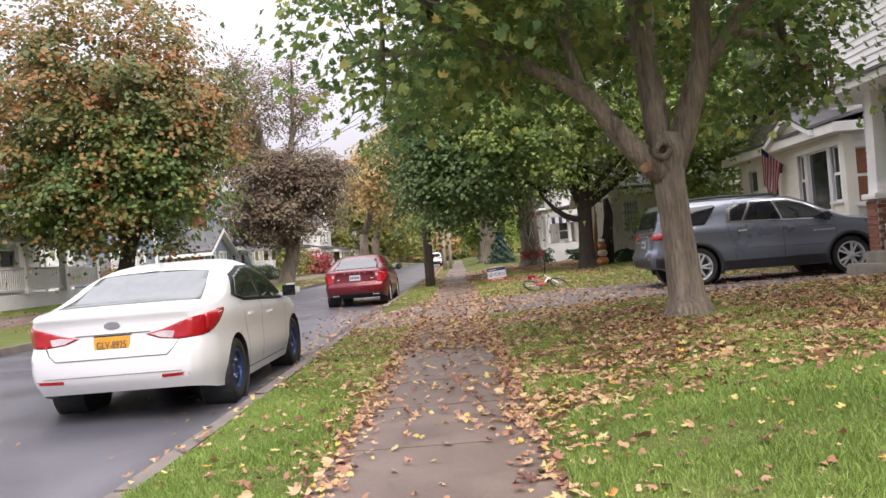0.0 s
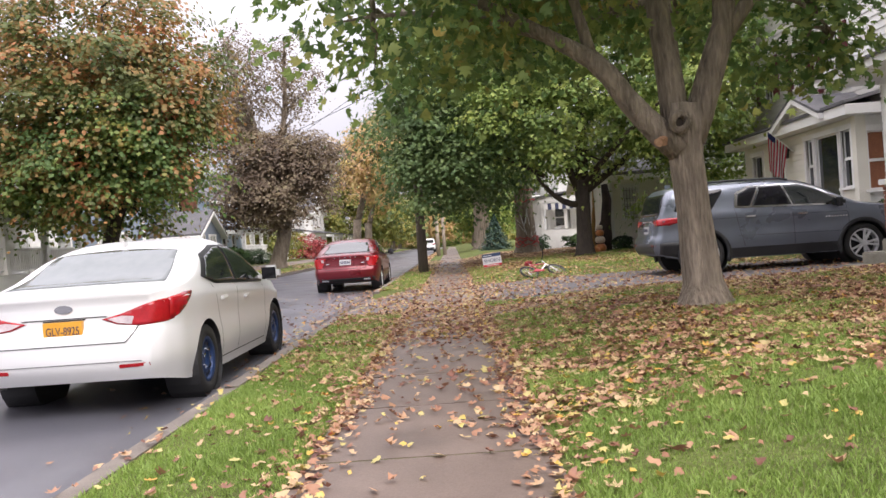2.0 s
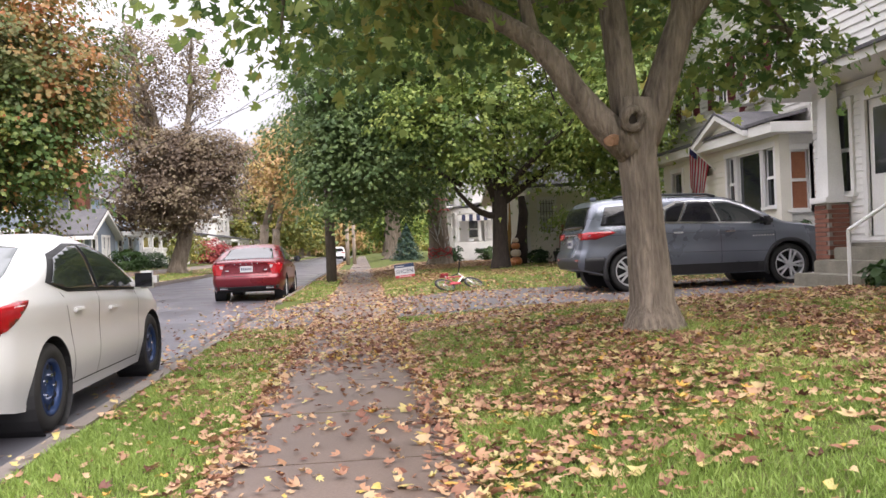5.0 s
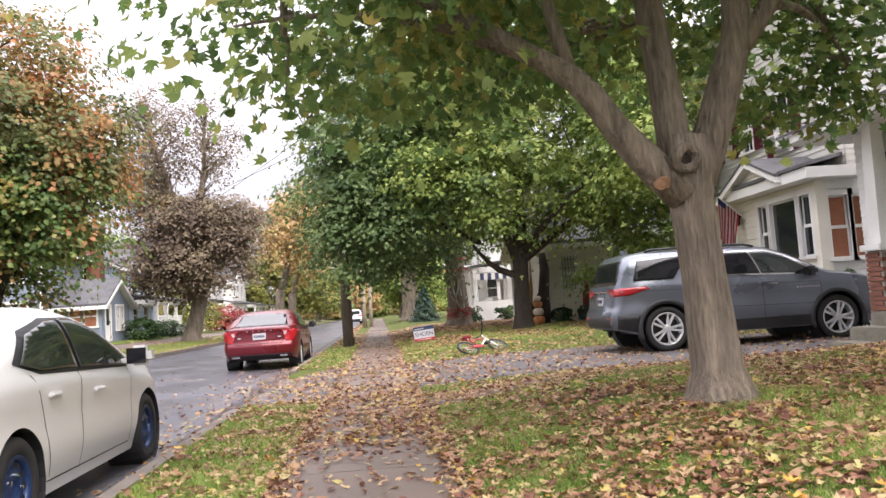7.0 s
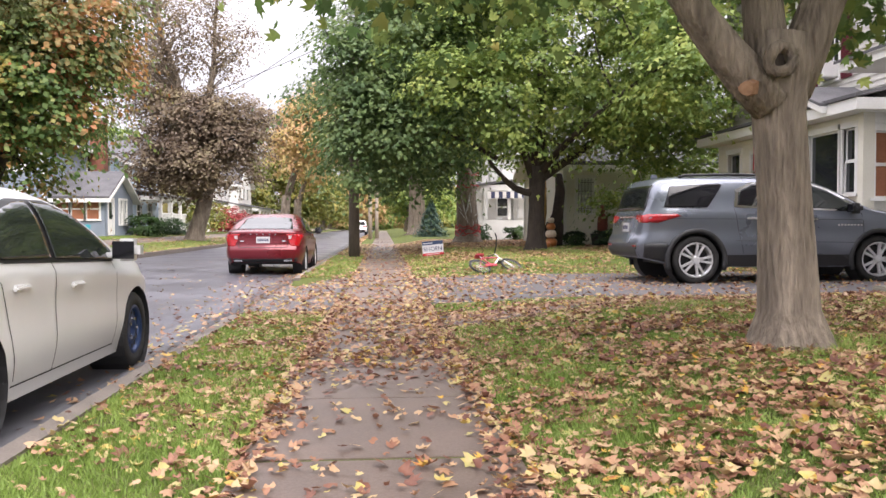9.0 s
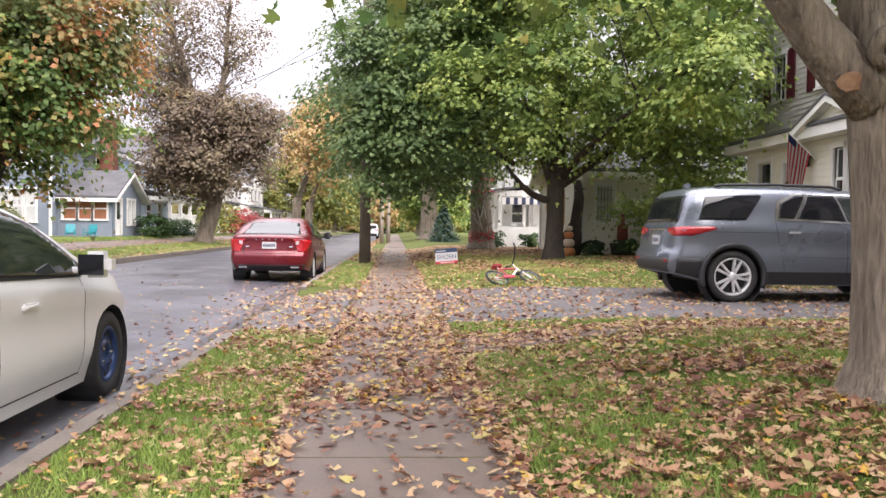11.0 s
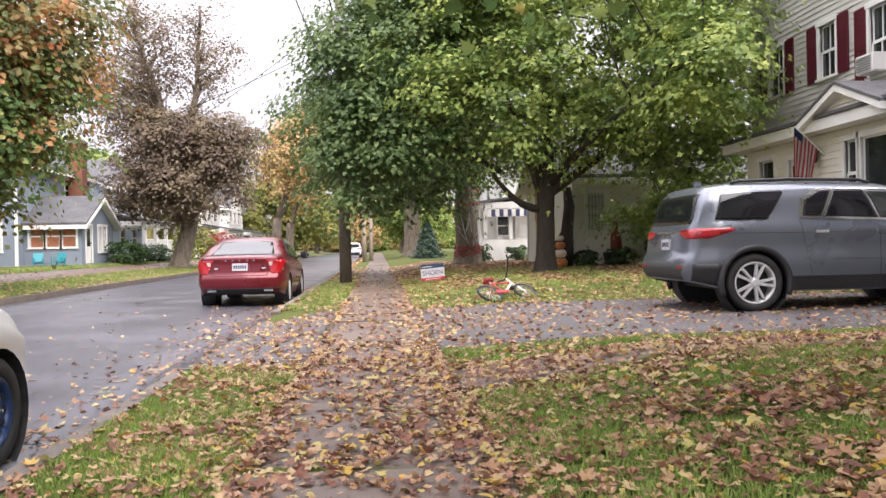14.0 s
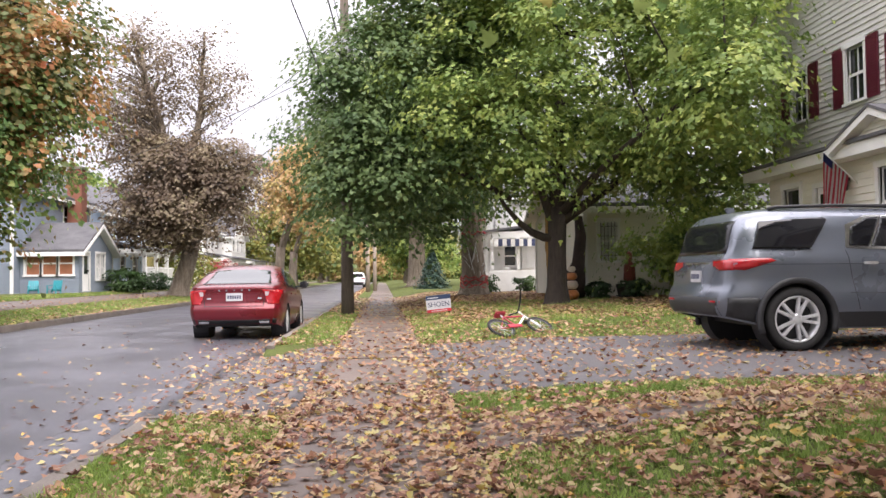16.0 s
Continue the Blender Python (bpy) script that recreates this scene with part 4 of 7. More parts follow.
def crown_points(blobs, clumps, per, spread, seed, flat=0.42):
    """Leaves in clumps scattered through overlapping ellipsoids, denser towards the outside."""
    rng = np.random.default_rng(seed)
    vol = np.array([b[3] * b[4] * b[5] for b in blobs], dtype=float) ** 0.75
    which = rng.choice(len(blobs), size=clumps, p=vol / vol.sum())
    B = np.array([b[:6] for b in blobs], dtype=float)[which]
    d = rng.normal(size=(clumps, 3))
    d /= np.linalg.norm(d, axis=1, keepdims=True)
    r = rng.uniform(0.25, 1.0, size=(clumps, 1)) ** 0.45 * rng.uniform(0.8, 1.2, size=(clumps, 1))
    c = B[:, :3] + d * r * B[:, 3:6]
    off = rng.normal(size=(clumps, per, 3)) * np.array([spread, spread, spread * flat * 0.55])
    across = np.sum(off[:, :, :2] ** 2, axis=2)
    off[:, :, 2] -= 0.22 * across / spread
    p = (c[:, None, :] + off).reshape(-1, 3)
    dome = off.copy()
    dome[:, :, 2] = 0
    nn = np.repeat(d, per, axis=0) * 0.45 + np.array([0, 0, 0.85]) + dome.reshape(-1, 3) * 0.55 / spread + rng.normal(size=(clumps * per, 3)) * 0.36
    return p, nn, rng, c


def add_crown(t, blobs, clumps, per, spread, size, leaf, seed, shape):
    """A further mass of leaves on a tree."""
    p, nn, rng, c = crown_points(blobs, clumps, per, spread, seed)
    return leaf_cloud("crown", p, nn, size * rng.uniform(0.7, 1.25, size=len(p)), leaf, t, seed + 50, shape)


def tree(label, base, trunk_pts, trunk_r, limbs, blobs, clumps, per, spread, size, leaf, bark=None, seed=1, shape="kite", twigs=60, clip=None, group="", sides=14):
    """A tree: trunk and limbs as tapered tubes, twigs to clumps, a crown of single leaves."""
    rng = random.Random(seed)
    t = thing("tree", *base, label, "tree", group)
    bark = bark or M_bark
    bm = bmesh.new()
    tube(bm, trunk_pts, trunk_r, sides, 0.12)
    part("trunk", bm, bark, t, "", True)
    tips = []
    for pts, radii in limbs:
        bm = bmesh.new()
        tube(bm, pts, radii, 9, 0.12)
        part("limb", bm, bark, t, "", True)
        tips += [Vector(p) for p in pts[1:]]
    p, nn, nrng, centres = crown_points(blobs, clumps, per, spread, seed)
    if clip is not None:
        keep = clip(p)
        p, nn = p[keep], nn[keep]
    tips = tips or [Vector(trunk_pts[-1])]
    bm = bmesh.new()
    for k in range(twigs):
        c = Vector(centres[rng.randrange(len(centres))])
        s = min(tips, key=lambda q: (q - c).length)
        tube(bm, bend(s, c, 4, 0.1, 0.08, rng), [0.035, 0.028, 0.02, 0.014, 0.006], 5)
    part("branchwork", bm, bark, t, "", True)["kind"] = "stuff"
    sizes = size * nrng.uniform(0.7, 1.25, size=len(p))
    leaf_cloud("crown", p, nn, sizes, leaf, t, seed + 50, shape)
    return t


def near_maple():
    bx, by = 2.68, 7.55
    trunk = [(bx - 0.02, by, 0.14), (bx - 0.02, by, 0.3), (bx - 0.03, by, 0.48), (bx - 0.075, by, 1.2), (bx - 0.12, by, 1.75), (bx - 0.12, by, 2.05), (bx - 0.1, by, 2.25)]
    tr = [0.36, 0.27, 0.2, 0.165, 0.165, 0.195, 0.18]
    limbs = [
        ([Vector(q) for q in ((2.5, 7.5, 1.8), (2.32, 7.5, 1.98), (2.16, 7.5, 2.16), (2.0, 7.5, 2.36), (1.86, 7.5, 2.58), (1.7, 7.5, 2.75), (1.5, 7.5, 2.88), (1.25, 7.52, 3.04), (0.7, 7.56, 3.38), (0.1, 7.6, 3.7))], [0.14, 0.135, 0.125, 0.115, 0.11, 0.1, 0.085, 0.075, 0.055, 0.035]),
        (bend((2.5, 7.55, 1.95), (2.4, 7.7, 3.6), 4, 0) + [Vector((2.2, 8.2, 5.5)), Vector((2.0, 8.6, 7.5))], [0.14, 0.125, 0.115, 0.11, 0.1, 0.075, 0.04]),
        (bend((2.62, 7.55, 1.9), (3.0, 7.45, 3.0), 4, -0.04) + [Vector((3.05, 7.4, 4.2)), Vector((3.3, 7.0, 6.5))], [0.15, 0.145, 0.135, 0.13, 0.115, 0.09, 0.05]),
        (bend((2.98, 7.45, 2.85), (3.6, 7.3, 3.7), 4, 0) + [Vector((4.6, 6.8, 5.2))], [0.085, 0.08, 0.075, 0.07, 0.06, 0.035]),
        (bend((2.62, 7.8, 2.1), (2.75, 8.6, 3.6), 4, 0) + [Vector((3.2, 10, 5.6))], [0.1, 0.09, 0.085, 0.08, 0.07, 0.04]),
        (bend((1.7, 7.5, 2.75), (1.35, 7.7, 4.4), 5, 0.0), [0.065, 0.06, 0.05, 0.04, 0.03, 0.02]),
        (bend((1.86, 7.52, 2.58), (0.9, 7.9, 3.2), 5, 0.1), [0.06, 0.055, 0.045, 0.035, 0.025, 0.012]),
        (bend((1.2, 7.55, 3.06), (-0.9, 8.2, 3.5), 5, 0.15), [0.055, 0.045, 0.035, 0.028, 0.02, 0.01]),
        (bend((3.2, 7.4, 3.2), (4.6, 8.6, 3.1), 5, 0.2), [0.055, 0.045, 0.035, 0.03, 0.02, 0.01]),
    ]
    blobs = [(2.4, 7.8, 5.8, 4.2, 3.6, 2.4), (0.0, 7.9, 3.75, 1.9, 1.6, 0.85), (4.3, 9.0, 3.45, 1.5, 1.2, 0.75), (1.6, 9.4, 4.2, 2.2, 1.8, 0.9), (2.6, 5.2, 5.2, 2.4, 1.6, 1.2)]
    t = tree("large maple with forked grey-brown trunk and green crown", (bx, by, 0.2), trunk, tr, limbs, blobs, 600, 46, 0.36, 0.125, M_leaf_near, M_bark, 11, "maple", 90, lambda p: p[:, 2] > 2.35, sides=22)
    # knot where a limb was cut
    bm = bmesh.new()
    c = Vector((2.47, 7.36, 2.06))
    tube(bm, [c + Vector((0.07 * math.cos(a), -0.02 + 0.02 * math.sin(2 * a), 0.075 * math.sin(a))) for a in np.linspace(0, 2 * math.pi, 15)], [0.04] * 15, 7, 0.5)
    part("knot", bm, M_bark, t, "swollen bark ring round a hole", True)
    bm = bmesh.new()
    tube(bm, [c + Vector((0, 0.0, 0)), c + Vector((0, 0.1, 0))], [0.075, 0.05], 10)
    part("hollow", bm, M_darkbark, t, "dark hollow in the trunk")
    bm = bmesh.new()
    tube(bm, [Vector((2.31, 7.42, 1.9)), Vector((2.25, 7.35, 1.88))], [0.055, 0.045], 10, 0.4)
    part("cut_stub", bm, M_cutwood, t, "pale sawn limb stub")


near_maple()


def lawn_maple():
    bx, by, bz = 4.6, 26.6, 0.22
    trunk = [(bx, by, bz - 0.1), (bx, by, bz + 0.12), (bx, by, bz + 0.5), (bx + 0.03, by, 1.6), (bx + 0.05, by, 2.8)]
    limbs = [
        (bend((bx, by, 2.0), (3.0, 26.3, 3.2), 5, -0.35), [0.13, 0.11, 0.1, 0.08, 0.06, 0.04]),
        (bend((bx - 0.1, by, 2.5), (3.6, 26.3, 5.0), 5, 0), [0.14, 0.12, 0.1, 0.08, 0.06, 0.04]),
        (bend((bx + 0.1, by, 2.4), (7.6, 26.2, 4.4), 5, 0), [0.15, 0.13, 0.11, 0.09, 0.06, 0.04]),
        (bend((3.4, 26.35, 3.0), (-0.4, 27.0, 4.4), 5, 0.3), [0.08, 0.07, 0.06, 0.05, 0.035, 0.02]),
        (bend((bx + 0.1, by, 2.6), (7.3, 22.0, 5.2), 5, 0.3), [0.12, 0.1, 0.08, 0.06, 0.04, 0.02]),
        (bend((bx + 0.05, by, 2.7), (5.0, 27, 8.5), 6, 0), [0.22, 0.2, 0.17, 0.14, 0.1, 0.06, 0.03]),
    ]
    blobs = [(5.6, 26.4, 6.6, 5.0, 3.4, 3.4), (8.4, 26.2, 4.7, 3.2, 2.4, 2.0), (3.4, 25.6, 5.0, 2.2, 1.8, 1.9), (5.0, 27.0, 9.8, 4.6, 3.2, 2.8), (8.8, 26.6, 7.6, 2.6, 2.2, 2.0), (10.0, 27.5, 3.2, 1.8, 1.6, 1.6), (8.3, 28.2, 2.3, 1.4, 1.0, 1.3), (7.2, 21.9, 5.0, 1.2, 1.5, 1.2), (7.5, 22.6, 6.5, 1.2, 1.6, 1.4), (8.3, 24.6, 6.0, 1.5, 1.5, 2.0)]
    t = tree("broad green maple on the lawn beside a driveway", (bx, by, bz), trunk, [0.46, 0.34, 0.27, 0.245, 0.235], limbs, blobs, 540, 160, 0.5, 0.145, M_leaf_green, M_darkbark, 21, "star", 80, lambda p: (p[:, 0] < 10.05) | (p[:, 1] > 26.6))
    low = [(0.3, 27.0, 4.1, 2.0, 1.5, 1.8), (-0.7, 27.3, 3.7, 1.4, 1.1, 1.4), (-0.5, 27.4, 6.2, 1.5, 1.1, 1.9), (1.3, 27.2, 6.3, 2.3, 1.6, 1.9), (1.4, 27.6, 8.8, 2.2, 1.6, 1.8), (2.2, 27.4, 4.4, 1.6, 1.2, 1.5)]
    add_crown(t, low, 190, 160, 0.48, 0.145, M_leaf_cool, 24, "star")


lawn_maple()


def wrapped_maple():
    bx, by, bz = 3.8, 38.6, 0.2
    trunk = [(bx, by, bz - 0.1), (bx, by, bz + 0.15), (bx, by, bz + 0.6), (bx - 0.05, by, 2.2), (bx - 0.05, by, 5)]
    limbs = [(bend((bx, by, 4.5), (0, 36.5, 7), 5, 0), [0.25, 0.2, 0.17, 0.13, 0.1, 0.05]), (bend((bx, by, 4.8), (4.5, 38, 11), 5, 0), [0.3, 0.25, 0.2, 0.15, 0.1, 0.05])]
    blobs = [(1.2, 36.0, 6.4, 4.4, 4.0, 3.6), (3.0, 37.5, 10.0, 4.6, 4.0, 3.4), (0.4, 34.5, 4.6, 2.3, 2.0, 1.7), (1.8, 33.5, 4.6, 2.2, 2.0, 1.7)]
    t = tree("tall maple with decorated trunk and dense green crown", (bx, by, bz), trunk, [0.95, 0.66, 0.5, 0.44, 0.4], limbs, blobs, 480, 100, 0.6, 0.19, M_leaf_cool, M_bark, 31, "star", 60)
    m_red = surface("red_ribbon", (0.28, 0.02, 0.02), (0.45, 0.05, 0.05), 3, 40, 0.6, 0.1, 0.2)
    rng = random.Random(4)
    wrap = thing("trunk_decoration", bx, by - 0.6, 0.6, "red ribbon and pale netting wrapped round a trunk", "decoration")
    for z, th in ((0.62, 0.03), (0.72, 0.035), (0.86, 0.03), (0.98, 0.025), (2.75, 0.025), (3.3, 0.02)):
        r = 0.52 if z < 1 else 0.45
        bm = bmesh.new()
        ring = []
        for k in range(25):
            a = 2 * math.pi * k / 24
            ring.append((bx + (r + rng.uniform(0, 0.05)) * math.cos(a), by + (r + rng.uniform(0, 0.05)) * math.sin(a), z + rng.uniform(-0.09, 0.09)))
        tube(bm, ring, [th] * 25, 6, 0.3)
        part("ribbon", bm, m_red, wrap)
    bm = bmesh.new()
    for k in range(12):
        a = rng.uniform(-2.4, -0.7)
        p = Vector((bx + 0.5 * math.cos(a), by + 0.5 * math.sin(a), rng.uniform(1.0, 1.7)))
        q = p + Vector((rng.uniform(-0.25, 0.25), -0.03, rng.uniform(0.1, 0.9)))
        tube(bm, [p, p.lerp(q, 0.5) + Vector((0, -0.05, 0)), q], [0.018, 0.015, 0.01], 5)
    part("netting", bm, M_curtain, wrap)


wrapped_maple()


def street_tree(label, x, y, r, blobs, leaf, clumps, per, spread, size, seed, top, bark=None, lean=0.0, trunk_h=2.6, shape="kite", extra=(), group=""):
    z = height(x, y)
    trunk = [(x, y, z - 0.1), (x, y, z + 0.15), (x + lean * 0.2, y, z + 0.7), (x + lean * 0.6, y, z + trunk_h * 0.6), (x + lean, y, z + trunk_h)]
    rng = random.Random(seed)
    limbs = list(extra)
    for b in blobs:
        limbs.append((bend((x + lean, y, z + trunk_h * 0.9), (b[0], b[1], b[2] + 0.3 * b[5]), 5, 0, 0.15, rng), [r * 0.65, r * 0.5, r * 0.4, r * 0.3, r * 0.2, r * 0.1]))
    return tree(label, (x, y, z), trunk, [r * 1.6, r * 1.15, r, r * 0.9, r * 0.85], limbs, blobs, clumps, per, spread, size, leaf, bark, seed, shape, 60, None, group)


turning = street_tree("maple turning orange with leaning trunk on far verge", -11.6, 26.5, 0.3, [(-11.2, 26.5, 6.2, 4.0, 3.8, 3.9), (-9.3, 25.8, 6.0, 2.0, 2.0, 1.7), (-13.8, 26, 5.0, 2.4, 2.4, 2.0), (-11.0, 26.5, 9.0, 3.2, 3.0, 2.4), (-14.2, 26.5, 8.2, 3.0, 2.8, 2.8), (-8.8, 26.2, 7.2, 2.0, 2.0, 2.0)], M_leaf_turn, 520, 80, 0.5, 0.165, 41, 10, M_darkbark, 0.5, 2.4)
add_crown(turning, [(-11.2, 26.4, 4.9, 3.8, 3.6, 2.4), (-9.5, 25.7, 5.4, 1.7, 1.7, 1.3), (-13.8, 26, 4.4, 2.3, 2.3, 1.5)], 230, 80, 0.5, 0.165, M_leaf_near, 46, "kite")
maroon = street_tree("dark maroon maple with sparse upper branches on far verge", -11.0, 50.8, 0.5, [(-10.4, 50.4, 5.6, 3.5, 3.0, 2.8), (-8.6, 50.0, 7.0, 2.5, 2.2, 2.0), (-13.0, 50.5, 4.7, 2.0, 2.0, 1.6), (-11.8, 50.5, 7.8, 2.6, 2.2, 1.8)], M_leaf_maroon, 420, 90, 0.5, 0.17, 43, 14, M_bark, 0.7, 2.8,
            extra=[(bend((-10.6, 50.8, 4.5), (-13.6, 51, 15.5), 6, 0, 0.2, random.Random(1)), [0.3, 0.26, 0.22, 0.18, 0.14, 0.1, 0.05]), (bend((-10.3, 50.8, 5), (-9.6, 51, 14.8), 6, 0, 0.2, random.Random(2)), [0.25, 0.22, 0.2, 0.16, 0.12, 0.08, 0.04])])


def sparse_top():
    """The thin upper growth of the maroon maple."""
    t = maroon
    rng = random.Random(8)
    blobs = [(-13.2, 51, 12.4, 2.9, 2.2, 3.4), (-9.6, 51, 12.4, 2.2, 1.8, 2.9), (-14.4, 51, 9.6, 2.0, 1.8, 2.0)]
    p, nn, nrng, c = crown_points(blobs, 300, 40, 0.42, 44, 1.2)
    leaf_cloud("upper_crown", p, nn, 0.15 * nrng.uniform(0.7, 1.2, size=len(p)), M_leaf_maroon, t, 45)
    bm = bmesh.new()
    for k in range(190):
        q = Vector(c[rng.randrange(len(c))])
        f = max(0.0, min(1.0, (q.z - 5.5) / 10))
        s = Vector((-10.6 - 3 * f, 50.9, 4.5 + 11 * f - 1)) if q.x < -11.2 else Vector((-10.3 + 0.7 * f, 50.9, 4.5 + 10 * f))
        tube(bm, bend(s, q, 4, 0.1, 0.12, rng), [0.06, 0.045, 0.03, 0.02, 0.01], 5)
    part("upper_branchwork", bm, M_bark, t, "", True)["kind"] = "stuff"


sparse_top()
street_tree("yellow and orange tree far along the street", -9.9, 84, 0.5, [(-7.6, 83, 10.0, 4.2, 4.0, 3.8), (-6.2, 84, 12.5, 3.0, 3.0, 2.6)], M_leaf_yellow, 600, 22, 0.55, 0.3, 51, 14, M_bark, 0.3, 4)
street_tree("orange tree far along the street", -10.4, 100, 0.5, [(-8.2, 98, 8.5, 3.4, 3.4, 2.8), (-7, 100, 13, 5, 4, 4)], M_leaf_yellow, 500, 18, 0.5, 0.36, 53, 12, M_bark, 0.3, 4)
street_tree("old broad-trunked tree along the far sidewalk", 2.9, 72, 0.75, [(2.0, 72, 9.5, 5, 5, 4), (5, 74, 11, 5, 5, 5)], M_leaf_green, 800, 18, 0.5, 0.36, 55, 12, M_bark, 0, 5)
for k, (tx, ty, m) in enumerate(((-12, 118, M_leaf_far), (3.2, 105, M_leaf_green), (-11, 150, M_leaf_far), (4, 140, M_leaf_far), (-4, 178, M_leaf_yellow), (-12, 185, M_leaf_far), (5, 182, M_leaf_far), (-20, 110, M_leaf_far), (14, 60, M_leaf_green), (-30, 60, M_leaf_far), (-30, 84, M_leaf_green), (-33, 40, M_leaf_far), (-2, 215, M_leaf_far), (-10, 220, M_leaf_green), (7, 215, M_leaf_far), (16, 200, M_leaf_far), (-22, 210, M_leaf_yellow), (-7, 235, M_leaf_far))):
    street_tree("distant leafy tree at the end of the street", tx, ty, 0.45, [(tx, ty, 7.5, 5.5, 5, 4.6), (tx + 2, ty, 4.2, 4.5, 4, 2.4), (tx - 2, ty, 10, 4, 4, 3.4)], m, 420, 16, 0.6, 0.5, 60 + k, 12, M_bark, 0.2, 3, group="distant trees") if ty > 90 else street_tree("tree behind the houses", tx, ty, 0.4, [(tx, ty, 8.5, 5, 5, 4)], m, 300, 16, 0.6, 0.5, 60 + k, 12, M_bark, 0.2, 4, group="distant trees")


def bush(label, x, y, rx, rz, leaf, seed, n=40, per=30, size=0.09, category="bush"):
    z = height(x, y)
    t = thing("bush", x, y, z, label, category)
    bm = bmesh.new()
    rng = random.Random(seed)
    for k in range(7):
        a = rng.uniform(0, 6.28)
        tube(bm, bend((x, y, z - 0.05), (x + 0.6 * rx * math.cos(a), y + 0.6 * rx * math.sin(a), z + rz * 1.2), 3, 0, 0.03, rng), [0.02, 0.015, 0.012, 0.006], 5)
    part("stems", bm, M_darkbark, t)
    p, nn, nrng, c = crown_points([(x, y, z + rz * 0.95, rx, rx, rz * 0.9)], n, per, rx * 0.2, seed)
    p[:, 2] = np.maximum(p[:, 2], z + 0.02)
    leaf_cloud("foliage", p, nn, size * nrng.uniform(0.7, 1.2, size=len(p)), leaf, t, seed + 9)
    return t


bush("dark clipped evergreen bush beside the porch", -13.2, 48.6, 0.9, 0.75, M_bush, 71, 80, 30, 0.13)
bush("low green hedge bush before a porch", -13.8, 55.5, 1.3, 0.55, M_bush, 72, 80, 30, 0.13)
bush("tall yellow-green shrub between the houses", -14.5, 66.5, 2.0, 1.8, M_leaf_far, 73, 120, 30, 0.2)
bush("red flowering shrub in a front yard", -13.2, 74, 1.6, 1.2, M_redbush, 74, 90, 30, 0.2)
bush("yellowing shrub beside the blue-grey house", -18.7, 42.8, 1.0, 0.9, M_leaf_turn, 75, 70, 30, 0.13)
for k, (bx, by, r, hz) in enumerate(((6.35, 41.2, 0.5, 0.42), (7.5, 40.6, 0.25, 0.45), (4.6, 41.5, 0.55, 0.5), (6.45, 29.4, 0.36, 0.32), (7.5, 29.2, 0.42, 0.32))):
    bush("small rounded evergreen shrub before a house", bx, by, r, hz, M_bush, 80 + k, 40, 30, 0.1)
bush("broad green shrub beside the corner house", 9.4, 29.0, 1.2, 1.4, M_leaf_green, 87, 110, 30, 0.17)
bush("leafy hosta clump beside the porch steps", 6.8, 10.2, 0.36, 0.2, M_bush, 88, 26, 14, 0.15)
bush("dark leafy plants beside the near porch", 7.4, 9.2, 0.5, 0.4, M_bush, 89, 30, 20, 0.16)
bush("red-leaved flower pot plant on the porch", 8.95, 18.3, 0.4, 0.5, M_redbush, 90, 30, 24, 0.1)
bush("dry orange grass tuft beside the porch", 8.7, 19.2, 0.4, 0.55, M_leaf_yellow, 91, 30, 24, 0.1)
bush("green rose bush at the house corner", 9.6, 17.15, 0.4, 0.7, M_bush, 92, 30, 24, 0.09)

for k in range(9):
    bush("dense far hedge closing the end of the street", -26 + 6.2 * k, 196 + 3 * (k % 2), 4.6, 2.2 + 0.5 * (k % 3), (M_leaf_far, M_leaf_green, M_leaf_yellow)[k % 3], 120 + k, 150, 22, 0.6)


def fir(x, y, h, r):
    z = height(x, y)
    t = thing("fir_tree", x, y, z, "small blue-green fir on the lawn", "tree")
    part("trunk", tube(bmesh.new(), [(x, y, z - 0.05), (x, y, z + h)], [0.07, 0.01], 7), M_darkbark, t)
    rng = np.random.default_rng(3)
    n = 5200
    f = rng.uniform(0, 1, n) ** 1.4
    a = rng.uniform(0, 6.283, n)
    rad = r * (1 - f) * rng.uniform(0.25, 1.0, n) ** 0.5 * (1 + 0.25 * np.sin(a * 7 + f * 30))
    p = np.stack([x + rad * np.cos(a), y + rad * np.sin(a), z + 0.12 + f * h - 0.25 * rad], 1)
    nn = np.stack([np.cos(a) * 0.5, np.sin(a) * 0.5, np.ones(n)], 1) + rng.normal(size=(n, 3)) * 0.4
    leaf_cloud("needles", p, nn, 0.13 * rng.uniform(0.7, 1.2, n), M_fir, t, 5)


fir(3.3, 58, 2.5, 1.25)

# ---------- utility pole and wires ----------
def utility_pole(x, y, h, r, label, arms=True, mat=None):
    p = thing("utility_pole", x, y, 0, label, "utility pole")
    part("pole", tube(bmesh.new(), [(x, y, -0.1), (x, y, 2), (x - 0.02, y, h)], [r * 1.15, r * 1.05, r * 0.75], 14, 0.05), mat or M_polewood, p, "", True)
    if arms:
        part("transformer", tube(bmesh.new(), [(x + 0.05, y - 0.38, 6.9), (x + 0.05, y - 0.38, 6.95), (x + 0.05, y - 0.38, 7.75), (x + 0.05, y - 0.38, 7.85)], [0.12, 0.2, 0.2, 0.1], 14), M_galv, p, "grey steel transformer can", True)
        box_part("bracket", (x - 0.03, x + 0.13, y - 0.22, y - 0.1, 7.2, 7.5), M_galv, p)
        box_part("junction_box", (x - 0.3, x - 0.1, y - 0.14, y + 0.1, 4.9, 5.15), M_black, p)
        for z in (8.3, 7.9, 5.6):
            box_part("insulator", (x - 0.16, x - 0.06, y - 0.05, y + 0.05, z - 0.06, z + 0.06), M_galv, p, bevel=0.02)
    return p


